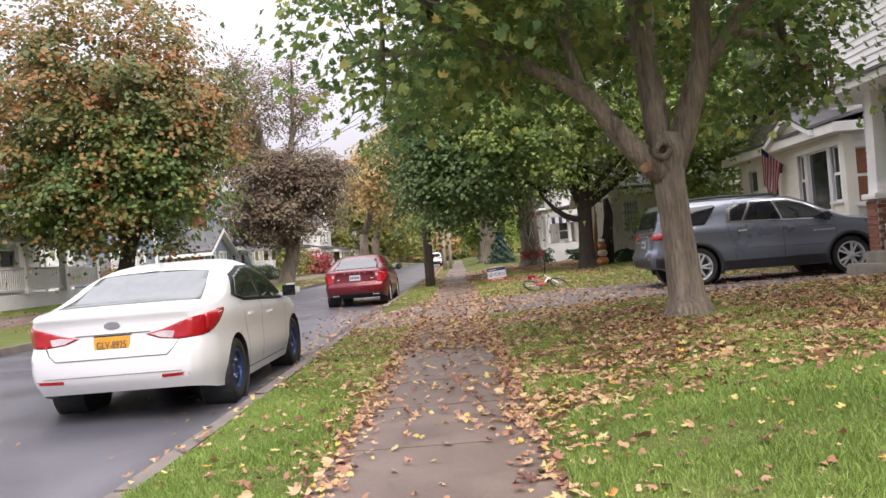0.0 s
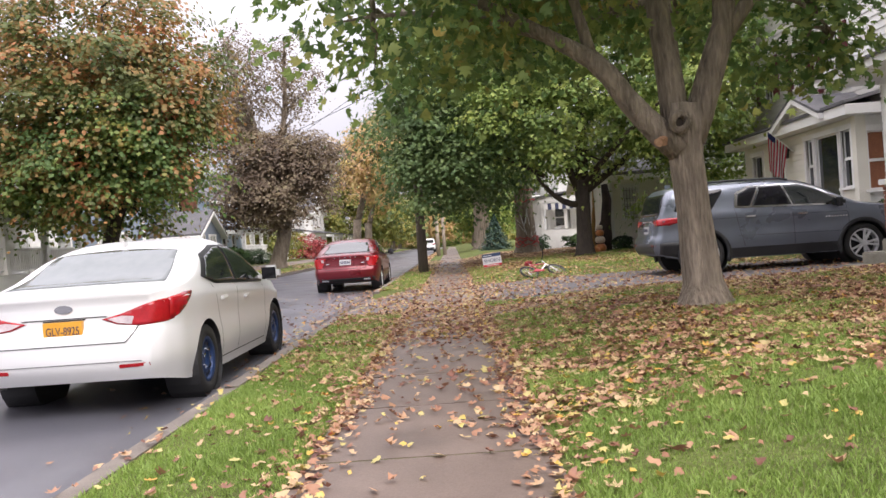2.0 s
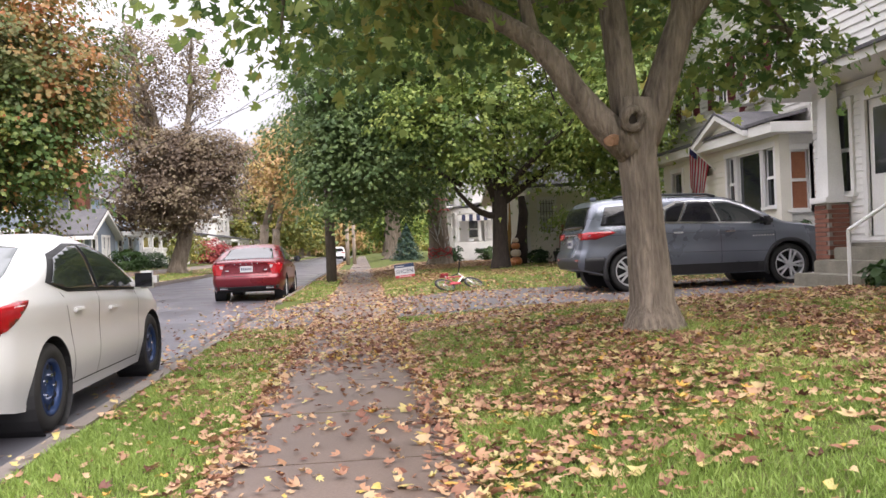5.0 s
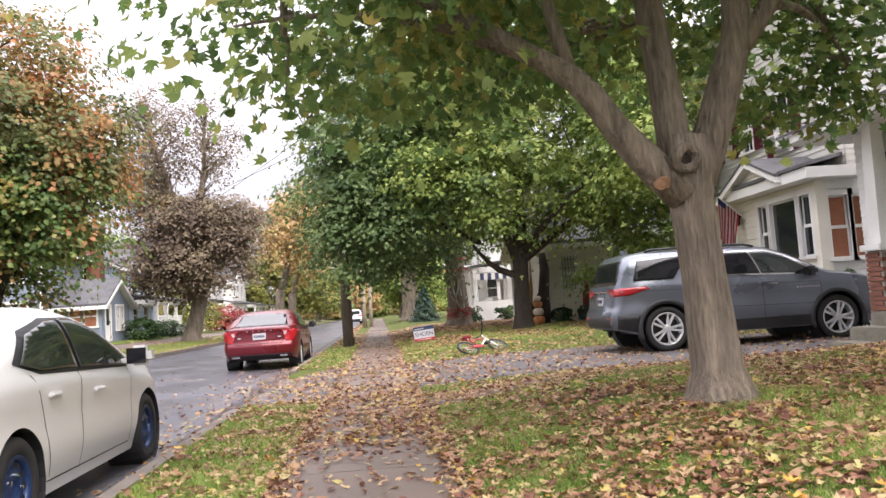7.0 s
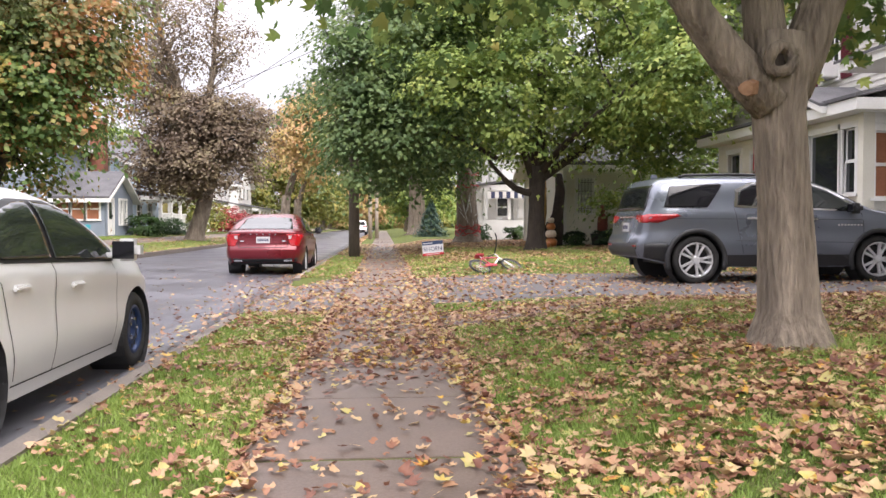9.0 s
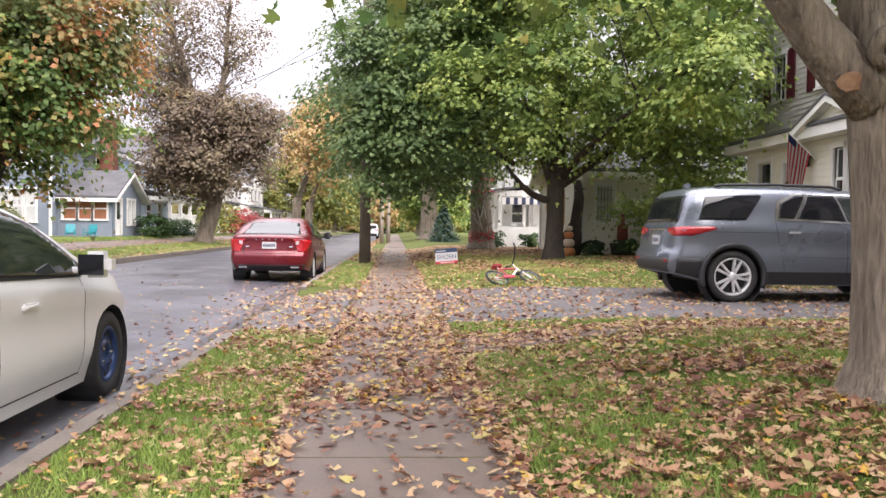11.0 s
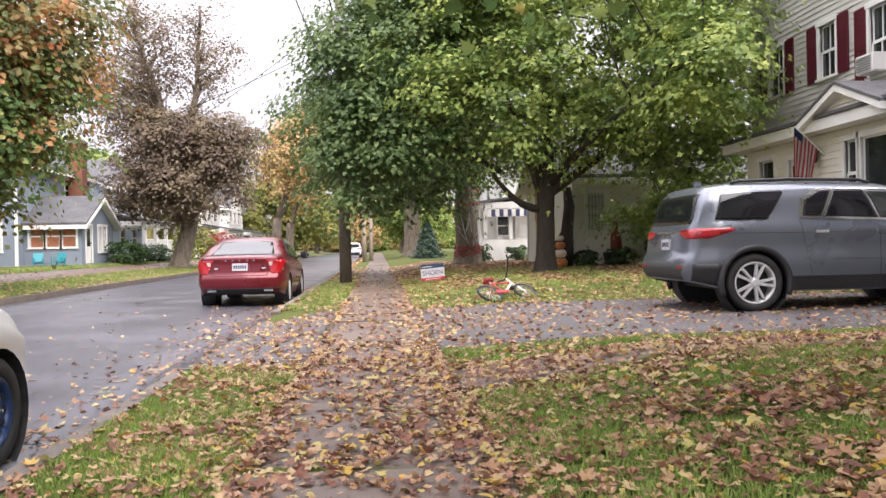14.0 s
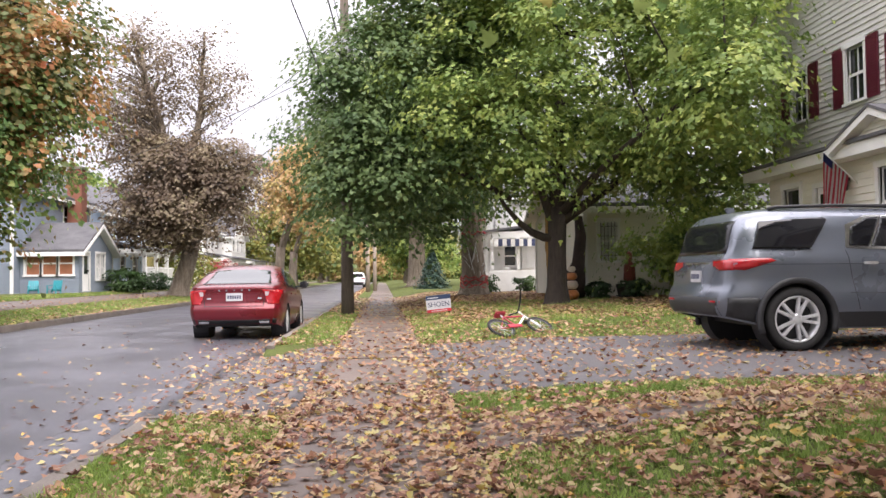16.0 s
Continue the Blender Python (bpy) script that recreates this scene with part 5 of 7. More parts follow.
utility_pole(-0.93, 28.9, 9.6, 0.16, "weathered wooden utility pole on the grass verge")
utility_pole(-0.95, 62, 9.0, 0.13, "pale wooden utility pole beside the sidewalk", False, M_palepole)
utility_pole(-0.5, 66, 9.0, 0.13, "pale wooden utility pole beside the sidewalk", False, M_palepole)


def wire(a, b, sag, r=0.011):
    w = part("cable", tube(bmesh.new(), bend(a, b, 14, -sag), [r] * 15, 5), M_black, None)
    tagged(w, "thin black overhead cable", "cable", "overhead cables")


for z, dx in ((8.3, -0.12), (7.9, -0.16), (7.6, -0.1), (5.6, -0.14)):
    wire((-0.95 + dx, 28.85, z), (-1.6 + dx, -30, z + 0.6), 1.0)
    wire((-0.95 + dx, 28.95, z), (-0.95, 62, z), 0.5)
wire((-1.05, 28.9, 7.9), (-17.5, 58.0, 6.3), 0.5)
wire((-1.05, 28.9, 7.2), (-17.5, 46.5, 5.5), 0.4)
wire((-1.05, 28.9, 6.3), (-17.5, 70, 6.3), 0.6)
wire((-1.05, 28.9, 5.6), (-17.5, 83, 5.5), 0.6)

# ---------- cars ----------
from mathutils.bvhtree import BVHTree


def paint(name, dark, light, rough=0.32, metal=0.0, coat=0.8):
    return surface(name, dark, light, 1.2, 220, rough, 0.04, 0.0, metal=metal, coat=coat)


M_wpaint = paint("white_car_paint", (0.62, 0.62, 0.62), (0.70, 0.70, 0.70), 0.38, coat=0.5)
M_rpaint = paint("red_car_paint", (0.105, 0.003, 0.008), (0.15, 0.005, 0.013), 0.28, 0.35, 0.5)
M_gpaint = paint("grey_car_paint", (0.12, 0.135, 0.165), (0.16, 0.178, 0.212), 0.28, 0.45)
M_carglass = surface("car_glass", (0.012, 0.016, 0.016), (0.03, 0.036, 0.036), 1.5, 8, 0.04, 0.02, 0, spec=1.0)
M_privacy = surface("tinted_car_glass", (0.006, 0.006, 0.008), (0.014, 0.014, 0.017), 1.5, 8, 0.05, 0.02, 0, spec=0.45)
M_paleglass = surface("pale_rear_glass", (0.11, 0.125, 0.125), (0.15, 0.165, 0.165), 0.8, 10, 0.09, 0.01, 0, spec=0.5)
M_plastic = surface("black_plastic", (0.012, 0.012, 0.013), (0.03, 0.03, 0.032), 4, 120, 0.55, 0.1, 0.1)
M_rubber = surface("tyre_rubber", (0.012, 0.012, 0.012), (0.032, 0.03, 0.029), 6, 90, 0.8, 0.08, 0.2)
M_tail = surface("red_lamp", (0.24, 0.003, 0.006), (0.4, 0.006, 0.012), 14, 60, 0.2, 0.04, 0.1, coat=0.3)
M_lens = surface("clear_lamp", (0.38, 0.3, 0.31), (0.58, 0.5, 0.51), 9, 60, 0.12, 0.04, 0.1, coat=0.8)
M_chrome = surface("chrome", (0.55, 0.55, 0.56), (0.75, 0.75, 0.76), 4, 50, 0.15, 0.05, 0, metal=1.0)
M_alloy = surface("silver_alloy", (0.55, 0.55, 0.56), (0.72, 0.72, 0.73), 4, 50, 0.35, 0.06, 0, metal=0.4)
M_bluerim = surface("blue_steel_rim", (0.012, 0.03, 0.095), (0.03, 0.062, 0.17), 5, 60, 0.35, 0.08, 0.05, metal=0.3)
M_darkrim = surface("dark_rim", (0.1, 0.1, 0.105), (0.2, 0.2, 0.205), 5, 60, 0.4, 0.08, 0.05, metal=0.6)
M_yplate = surface("orange_plate", (0.55, 0.25, 0.02), (0.68, 0.34, 0.04), 6, 60, 0.4, 0.05, 0)
M_wplate = surface("white_plate", (0.42, 0.42, 0.43), (0.55, 0.55, 0.56), 6, 60, 0.4, 0.05, 0)
M_navytext = surface("dark_lettering", (0.012, 0.014, 0.05), (0.02, 0.025, 0.08), 6, 60, 0.5, 0.05, 0)
M_seam = surface("panel_gap", (0.012, 0.012, 0.012), (0.03, 0.03, 0.03), 6, 60, 0.8, 0.05, 0)


def spline(points):
    """A smooth function through (x, value) pairs."""
    xs, vs = [p[0] for p in points], [p[1] for p in points]
    n = len(xs)
    d = [(vs[i + 1] - vs[i]) / (xs[i + 1] - xs[i]) for i in range(n - 1)]
    m = [d[0]] + [0 if d[i - 1] * d[i] <= 0 else 2 * d[i - 1] * d[i] / (d[i - 1] + d[i]) for i in range(1, n - 1)] + [d[-1]]

    def f(x):
        if x <= xs[0]:
            return vs[0]
        if x >= xs[-1]:
            return vs[-1]
        i = max(k for k in range(n - 1) if xs[k] <= x)
        h = xs[i + 1] - xs[i]
        t = (x - xs[i]) / h
        return (2 * t ** 3 - 3 * t * t + 1) * vs[i] + (t ** 3 - 2 * t * t + t) * h * m[i] + (-2 * t ** 3 + 3 * t * t) * vs[i + 1] + (t ** 3 - t * t) * h * m[i + 1]
    return f


def car_body(spec):
    """Body shell, x forward from the rear bumper, lofted over stations, with round wheel openings."""
    top, belt, half, sill, rear = (spline(spec[k]) for k in ("top", "belt", "half", "sill", "rear"))
    front = spline(spec["front"])
    L, tum = spec["length"], spec["tumble"]
    ax, R = spec["axles"], spec["arch"]
    NS, NL, NU = 96, 16, 16
    bm = bmesh.new()
    rows = []
    for i in range(NS + 1):
        s = i / NS
        x = L * (s - 0.055 * math.sin(2 * math.pi * s))
        w, zb, zs, zt = half(x), belt(x), sill(x), max(top(x), belt(x) + 0.02)
        ring = []
        for j in range(NL):
            f = j / NL
            z = zs + (zb - zs) * f
            bulge = 1 - 0.075 * (1 - f) ** 2.2 - 0.012 * math.cos(f * math.pi * 3)
            if f > 0.8:
                bulge -= 0.02 * (f - 0.8) / 0.2
            ring.append((w * bulge, z))
        H = zt - zb
        for j in range(NU + 1):
            th = math.pi / 2 * j / NU
            n = 2 / 5.0
            yy = math.cos(th) ** n if j < NU else 0.0
            hh = math.sin(th) ** n
            ring.append((w * 0.963 * yy * (1 - tum * H * hh), zb + H * hh))
        verts = []
        k0, k1 = max(0, 1 - x / 0.5), max(0, 1 - (L - x) / 0.6)
        for y, z in ring:
            xx = x + rear(z) * k0 - front(z) * k1
            verts.append((bm.verts.new((xx, y, z)), bm.verts.new((xx, -y, z)) if y > 1e-6 else None))
        rows.append(verts)

    def arch_hit(c):
        return any((c.x - a) ** 2 + (c.z - spec["hub"]) ** 2 < R * R for a in ax)
    m = len(rows[0])
    for r0, r1 in zip(rows, rows[1:]):
        for j in range(m - 1):
            for side in (0, 1):
                q = [r0[j][side] or r0[j][0], r1[j][side] or r1[j][0], r1[j + 1][side] or r1[j + 1][0], r0[j + 1][side] or r0[j + 1][0]]
                c = sum((v.co for v in q), Vector()) / 4
                if arch_hit(c):
                    continue
                bm.faces.new(q if side else q[::-1])
    for r in (rows[0], rows[-1]):
        left = [v[0] for v in r]
        right = [v[1] for v in r[:-1]]
        for j in range(m - 2):
            bm.faces.new((left[j], left[j + 1], right[j + 1], right[j]))
        bm.faces.new((left[m - 2], left[m - 1], right[m - 2]))
    bmesh.ops.delete(bm, geom=[v for v in bm.verts if not v.link_faces], context="VERTS")
    for v in bm.verts:
        if any(len(e.link_faces) == 1 for e in v.link_edges) and v.co.z < spec["hub"] + R * 1.3:
            for a in ax:
                d = Vector((v.co.x - a, 0, v.co.z - spec["hub"]))
                if 0.6 * R < d.length < 1.4 * R and v.co.z > sill(v.co.x) + 0.01:
                    d = d.normalized() * R
                    v.co.x, v.co.z = a + d.x, spec["hub"] + d.z
    bmesh.ops.recalc_face_normals(bm, faces=bm.faces)
    return bm


def patch(bvh, outline, view, offset=0.004, cell=0.06, thick=0.0):
    """A thin piece lying on the body: its outline given in side view (x, z), rear view (y, z) or top view (x, y)."""
    bm = bmesh.new()
    to3 = {"right": lambda a, b: (a, -3, b), "left": lambda a, b: (a, 3, b), "rear": lambda a, b: (-3, a, b), "top": lambda a, b: (a, b, 4)}[view]
    way = Vector({"right": (0, 1, 0), "left": (0, -1, 0), "rear": (1, 0, 0), "top": (0, 0, -1)}[view])
    bm.faces.new([bm.verts.new(to3(a, b)) for a, b in outline])
    aa, bb = [p[0] for p in outline], [p[1] for p in outline]
    axis_a = {"right": (1, 0, 0), "left": (1, 0, 0), "rear": (0, 1, 0), "top": (1, 0, 0)}[view]
    axis_b = (0, 1, 0) if view == "top" else (0, 0, 1)
    for lo, hi, ax in ((min(aa), max(aa), axis_a), (min(bb), max(bb), axis_b)):
        v = lo + cell
        while v < hi - 0.01:
            bmesh.ops.bisect_plane(bm, geom=bm.verts[:] + bm.edges[:] + bm.faces[:], plane_co=Vector(ax) * v, plane_no=ax)
            v += cell
    bmesh.ops.triangulate(bm, faces=bm.faces[:])
    last = None
    for v in bm.verts:
        loc, nor, _, _ = bvh.ray_cast(v.co, way)
        if loc is not None:
            v.co = loc - way * offset
            last = loc
    if last is not None:
        for v in bm.verts:
            if abs(v.co.dot(way)) > 2.9:
                v.co += way * ((last - v.co).dot(way) - offset)
    bmesh.ops.recalc_face_normals(bm, faces=bm.faces)
    if bm.faces and sum((f.normal.dot(way) for f in bm.faces)) > 0:
        bmesh.ops.reverse_faces(bm, faces=bm.faces)
    if thick:
        bmesh.ops.solidify(bm, geom=bm.faces[:], thickness=thick)
    return bm


def lathe(profile, n=32, m=None):
    """Turned about the y axis: profile of (radius, y)."""
    bm = bmesh.new()
    rings = [[bm.verts.new((r * math.cos(2 * math.pi * k / n), y, r * math.sin(2 * math.pi * k / n))) for k in range(n)] for r, y in profile]
    for a, b in zip(rings, rings[1:]):
        for k in range(n):
            bm.faces.new((a[k], a[(k + 1) % n], b[(k + 1) % n], b[k]))
    bmesh.ops.recalc_face_normals(bm, faces=bm.faces)
    if m is not None:
        bmesh.ops.transform(bm, matrix=m, verts=bm.verts)
    return bm


def wheel(car, x, side, r, half, width, rim_mat, spokes, rim_r):
    """A tyre with its rim; the outer face towards side."""
    y = side * (half - width / 2 - 0.03)
    m = pose(x, y, r) @ (pose(0, 0, 0, 0, 0, 180) if side > 0 else Matrix.Identity(4))
    w = width / 2
    ty = part("wheel", lathe([(rim_r, -w * 0.8), (rim_r + 0.02, -w), (r - 0.03, -w * 0.98), (r - 0.006, -w * 0.75), (r, -w * 0.4), (r, w * 0.4), (r - 0.006, w * 0.75), (r - 0.03, w), (rim_r, w)], 40, m), M_rubber, car, "black rubber tyre", True)
    bm = lathe([(rim_r + 0.004, -w * 0.86), (rim_r - 0.012, -w * 0.95), (rim_r - 0.03, -w * 0.6), (rim_r - 0.035, w * 0.5)], 40, m)
    part("rim", bm, rim_mat, ty, "", True)
    part("brake_disc", lathe([(rim_r - 0.04, w * 0.1), (0.0, w * 0.1)], 24, m), M_plastic, ty)
    if spokes:
        for k in range(spokes):
            for da in (-0.2, 0.2):
                a = 2 * math.pi * k / spokes
                q = m @ Matrix.Rotation(a, 4, "Y")
                bm = bmesh.new()
                box(bm, 0.05, rim_r - 0.01, -w * 0.9, -w * 0.5, -0.019, 0.019, m=q @ Matrix.Rotation(da, 4, "Y"), bevel=0.006)
                part("spoke", bm, rim_mat, ty)
        part("hub_cap", lathe([(0.075, -w * 0.5), (0.072, -w * 0.88), (0.03, -w * 0.93), (0.0, -w * 0.93)], 16, m), rim_mat, ty, "", True)
    else:
        part("steel_disc", lathe([(rim_r - 0.02, -w * 0.55), (rim_r * 0.78, -w * 0.45), (rim_r * 0.6, -w * 0.68), (rim_r * 0.34, -w * 0.7), (rim_r * 0.3, -w * 0.5), (0, -w * 0.5)], 32, m), rim_mat, ty, "", True)
        for k in range(12):
            a = 2 * math.pi * k / 12
            part("vent_hole", lathe([(0.022, -w * 0.60), (0.0, -w * 0.60)], 10, m @ pose(rim_r * 0.72 * math.cos(a), -0.006, rim_r * 0.72 * math.sin(a))), M_seam, ty)
        for k in range(5):
            a = 2 * math.pi * k / 5
            part("lug_nut", lathe([(0.012, -w * 0.68), (0.012, -w * 0.85), (0, -w * 0.85)], 6, m @ pose(rim_r * 0.42 * math.cos(a), 0, rim_r * 0.42 * math.sin(a))), M_chrome, ty)
    return ty


def lettering(name, text, size, m, material, parent, label="", squeeze=1.0):
    cu = bpy.data.curves.new(name, "FONT")
    cu.body, cu.size, cu.align_x, cu.align_y, cu.extrude = text, size, "CENTER", "CENTER", 0.001
    tmp = bpy.data.objects.new(name, cu)
    me = bpy.data.meshes.new_from_object(tmp)
    bpy.data.objects.remove(tmp)
    me.transform(m @ Matrix.Diagonal((squeeze, 1, 1, 1)))
    me.materials.append(material)
    ob = new(name, me)
    if parent is not None:
        ob.parent = parent
        if parent.type == "EMPTY" and "built_in_place" in parent:
            ob.matrix_parent_inverse = parent.matrix_basis.inverted()
    if label:
        ob["label"] = label
    return ob


REAR_TEXT = Matrix(((0, 0, -1, 0), (-1, 0, 0, 0), (0, 1, 0, 0), (0, 0, 0, 1)))


def car(spec, label, m, colour, rim_mat, spokes, pale_rear=False):
    c = new("car")
    c.empty_display_size = 0.3
    c.matrix_basis = m
    tagged(c, label, "car", "parked cars")
    bm = car_body(spec)
    bvh = BVHTree.FromBMesh(bm)
    body = part("body", bm, colour, c, "", True)
    W = spec["width"] / 2
    # underbody and wheel wells
    bm = bmesh.new()
    box(bm, 0.6, spec["length"] - 0.5, -W + 0.28, W - 0.28, spec["hub"] * 0.75, 0.75)
    part("underbody", bm, M_plastic, c)
    for a in spec["axles"]:
        for s in (-1, 1):
            mm = pose(a, s * (W - 0.16), spec["hub"])
            part("wheel_well", lathe([(spec["arch"] * 1.0, -0.14), (spec["arch"] * 1.0, 0.16), (0, 0.16)] if s < 0 else [(0, -0.16), (spec["arch"] * 1.0, -0.16), (spec["arch"] * 1.0, 0.14)], 24, mm), M_plastic, c)
            wheel(c, a, s, spec["hub"], W, spec["tyre"], rim_mat, spokes, spec["rim"])
    for view, s in (("right", -1), ("left", 1)):
        if "arch_trim" in spec:
            for a in spec["axles"]:
                bm = bmesh.new()
                R = spec["arch"] + 0.02
                tube(bm, [(a + R * math.cos(t), s * (W - 0.035), spec["hub"] + R * math.sin(t)) for t in np.linspace(-0.35, math.pi + 0.35, 26)], [0.045] * 26, 6)
                part("arch_trim", bm, M_plastic, c, "black plastic wheel arch", True)
        if "sill_trim" in spec:
            part("sill_trim", patch(bvh, spec["sill_trim"], view, 0.012, 0.2, 0.01), M_plastic, c, "black plastic sill")
        if "window_trim" in spec:
            part("window_trim", patch(bvh, spec["window_trim"], view, 0.007, 0.035, 0.003), spec["trim_mat"], body, "bright window surround")
        for k, o in enumerate(spec["windows"]):
            part("side_window", patch(bvh, o, view, 0.021, 0.03, 0.003), spec["glass"][k], c, "", True)
        for o in spec["seams"]:
            part("door_seam", patch(bvh, o, view, 0.0025, 0.08), M_seam, body)
        for x, z in spec["handles"]:
            loc, nor, _, _ = bvh.ray_cast(Vector((x, s * 3, z)), Vector((0, -s, 0)))
            if loc is not None:
                box_part("door_handle", (x - 0.1, x + 0.1, loc.y - 0.028, loc.y + 0.028, z - 0.017, z + 0.017), spec.get("handle_mat", colour), c, bevel=0.012)
        mx, mz = spec["mirror"]
        bm = bmesh.new()
        box(bm, mx - 0.08, mx + 0.1, s * (W + 0.02), s * (W + 0.22), mz - 0.085, mz + 0.085, bevel=0.05)
        box(bm, mx, mx + 0.07, s * (W - 0.14), s * (W + 0.04), mz - 0.06, mz - 0.02, bevel=0.01)
        mir = part("wing_mirror", bm, spec.get("mirror_mat", colour), c)
        part("mirror_glass", box(bmesh.new(), mx - 0.088, mx - 0.082, s * (W + 0.03), s * (W + 0.19), mz - 0.066, mz + 0.066, bevel=0.002), M_privacy, mir)
        for o in spec["tail_side"]:
            part("tail_light", patch(bvh, o, view, 0.007, 0.05, 0.004), M_tail, c, "red tail light", True)
        if "head_side" in spec:
            part("headlight", patch(bvh, spec["head_side"], view, 0.006, 0.05, 0.004), M_lens, c, "clear headlight", True)
    for mat, lab, nm, o in spec["rear_parts"]:
        for s in (1, -1):
            pts = [(s * a, b) for a, b in o]
            part(nm, patch(bvh, pts, "rear", 0.008 if nm == "rear_window" else 0.012 if nm == "reversing_light" else 0.006, 0.03 if nm == "tail_light" else 0.07, 0.004), mat, c, lab, nm in ("rear_window", "tail_light", "bumper_trim"))
            if all(any(abs(p[0] + q[0]) < 1e-6 and abs(p[1] - q[1]) < 1e-6 for q in o) for p in o):
                break
    part("windscreen", patch(bvh, spec["screen"], "top", 0.006, 0.09, 0.003), M_carglass, c, "", True)
    if spec.get("rear_glass_top"):
        part("rear_window", patch(bvh, spec["rear_glass_top"], "top", 0.006, 0.09, 0.003), M_paleglass if pale_rear else M_carglass, c, "", True)
    return c, bvh


def plate_on(c, bvh, y, z, w, h, mat, text=None, label=""):
    loc, nor, _, _ = bvh.ray_cast(Vector((-3, y, z)), Vector((1, 0, 0)))
    x = loc.x
    p = box_part("licence_plate", (x - 0.022, x + 0.02, y - w / 2, y + w / 2, z - h / 2, z + h / 2), mat, c, label)
    if text:
        lettering("plate_text", text, h * 0.62, Matrix.Translation((x - 0.024, y, z)) @ REAR_TEXT, M_navytext, p, "", 0.7)
    else:
        for k in range(6):
            yy = y - w / 2 + w * (0.14 + 0.145 * k)
            box_part("plate_mark", (x - 0.0245, x - 0.0225, yy - 0.014, yy + 0.014, z - h * 0.22, z + h * 0.22), M_navytext, p)
    return x


def vline(x0, x1, x2, z0, z1, z2, w=0.009):
    return [(x0 - w / 2, z0), (x0 + w / 2, z0), (x1 + w / 2, z1), (x2 + w / 2, z2), (x2 - w / 2, z2), (x1 - w / 2, z1)]


# white saloon
WHITE = dict(length=4.53, width=1.775, axles=(0.95, 3.65), hub=0.315, arch=0.36, tyre=0.2, rim=0.2, tumble=0.36,
    top=[(0, 0.99), (0.12, 1.03), (0.45, 1.055), (0.75, 1.13), (1.2, 1.33), (1.6, 1.42), (2.05, 1.45), (2.5, 1.40), (2.9, 1.28), (3.4, 1.04), (3.8, 0.95), (4.3, 0.80), (4.53, 0.66)],
    belt=[(0, 0.93), (0.5, 0.97), (1.2, 0.975), (2.5, 0.92), (3.3, 0.86), (4.0, 0.76), (4.53, 0.58)],
    half=[(0, 0.70), (0.12, 0.79), (0.4, 0.865), (0.9, 0.887), (3.6, 0.882), (4.1, 0.82), (4.4, 0.66), (4.53, 0.5)],
    sill=[(0, 0.30), (0.5, 0.22), (1.0, 0.18), (3.6, 0.18), (4.2, 0.2), (4.53, 0.26)],
    rear=[(0.25, 0.1), (0.45, 0.0), (0.66, 0.01), (0.72, 0.06), (0.9, 0.075), (1.0, 0.02)], front=[(0.25, 0.05), (0.5, 0), (0.8, 0.15)],
    windows=[[(1.02, 1.05), (1.28, 1.235), (1.72, 1.325), (1.9, 1.34), (1.93, 0.985), (1.3, 1.0)], [(1.98, 1.34), (2.3, 1.325), (2.62, 1.24), (3.05, 1.02), (3.08, 0.93), (1.99, 0.98)]],
    glass=[M_carglass, M_carglass], window_trim=[(0.95, 1.06), (1.26, 1.265), (1.72, 1.35), (2.3, 1.35), (2.68, 1.255), (3.15, 1.0), (3.14, 0.91), (1.3, 0.975)], trim_mat=M_plastic,
    seams=[vline(1.97, 1.97, 1.93, 0.26, 0.6, 0.97), vline(3.12, 3.14, 3.1, 0.26, 0.6, 0.9), vline(1.42, 1.3, 1.15, 0.3, 0.7, 0.98), [(1.4, 0.265), (3.12, 0.265), (3.12, 0.275), (1.4, 0.275)]],
    handles=[(1.45, 0.83), (2.3, 0.79)], mirror=(2.98, 1.0),
    tail_side=[[(0.2, 0.925), (0.2, 0.75), (0.3, 0.775), (0.42, 0.85), (0.58, 0.955), (0.42, 0.955)]],
    rear_parts=[(M_tail, "red tail light", "tail_light", [(0.3, 0.79), (0.42, 0.745), (0.6, 0.725), (0.78, 0.735), (0.815, 0.75), (0.815, 0.925), (0.74, 0.915), (0.62, 0.88), (0.46, 0.825)]),
                (M_lens, "clear lamp segment", "reversing_light", [(0.345, 0.79), (0.43, 0.755), (0.54, 0.74), (0.56, 0.8), (0.47, 0.81)]),
                (M_seam, "dark plate lamp housing", "plate_lamp", [(-0.17, 0.793), (0.17, 0.793), (0.17, 0.804), (-0.17, 0.804)]),
                (M_seam, "", "bumper_crease", [(-0.62, 0.452), (0.62, 0.452), (0.62, 0.455), (-0.62, 0.455)]),
                (M_tail, "red bumper reflector", "reflector", [(0.44, 0.40), (0.68, 0.41), (0.68, 0.435), (0.44, 0.43)]),
                (M_seam, "", "boot_seam", [(-0.5, 0.60), (0.5, 0.60), (0.56, 0.66), (0.62, 0.76), (0.613, 0.763), (0.555, 0.666), (0.497, 0.606), (-0.497, 0.606), (-0.555, 0.666), (-0.613, 0.763), (-0.62, 0.76), (-0.56, 0.66)]),
                (M_seam, "", "boot_lip", [(-0.34, 0.808), (0.34, 0.808), (0.34, 0.815), (-0.34, 0.815)]),
                (M_chrome, "oval chrome badge", "badge", [(0.075 * math.cos(a), 0.885 + 0.035 * math.sin(a)) for a in np.linspace(0, 2 * math.pi, 15)[:-1]]),
                ],
    screen=[(2.62, -0.55), (2.62, 0.55), (3.32, 0.66), (3.4, 0), (3.32, -0.66)], rear_glass_top=[(0.46, -0.68), (0.46, 0.68), (1.2, 0.56), (1.26, 0), (1.2, -0.56)])
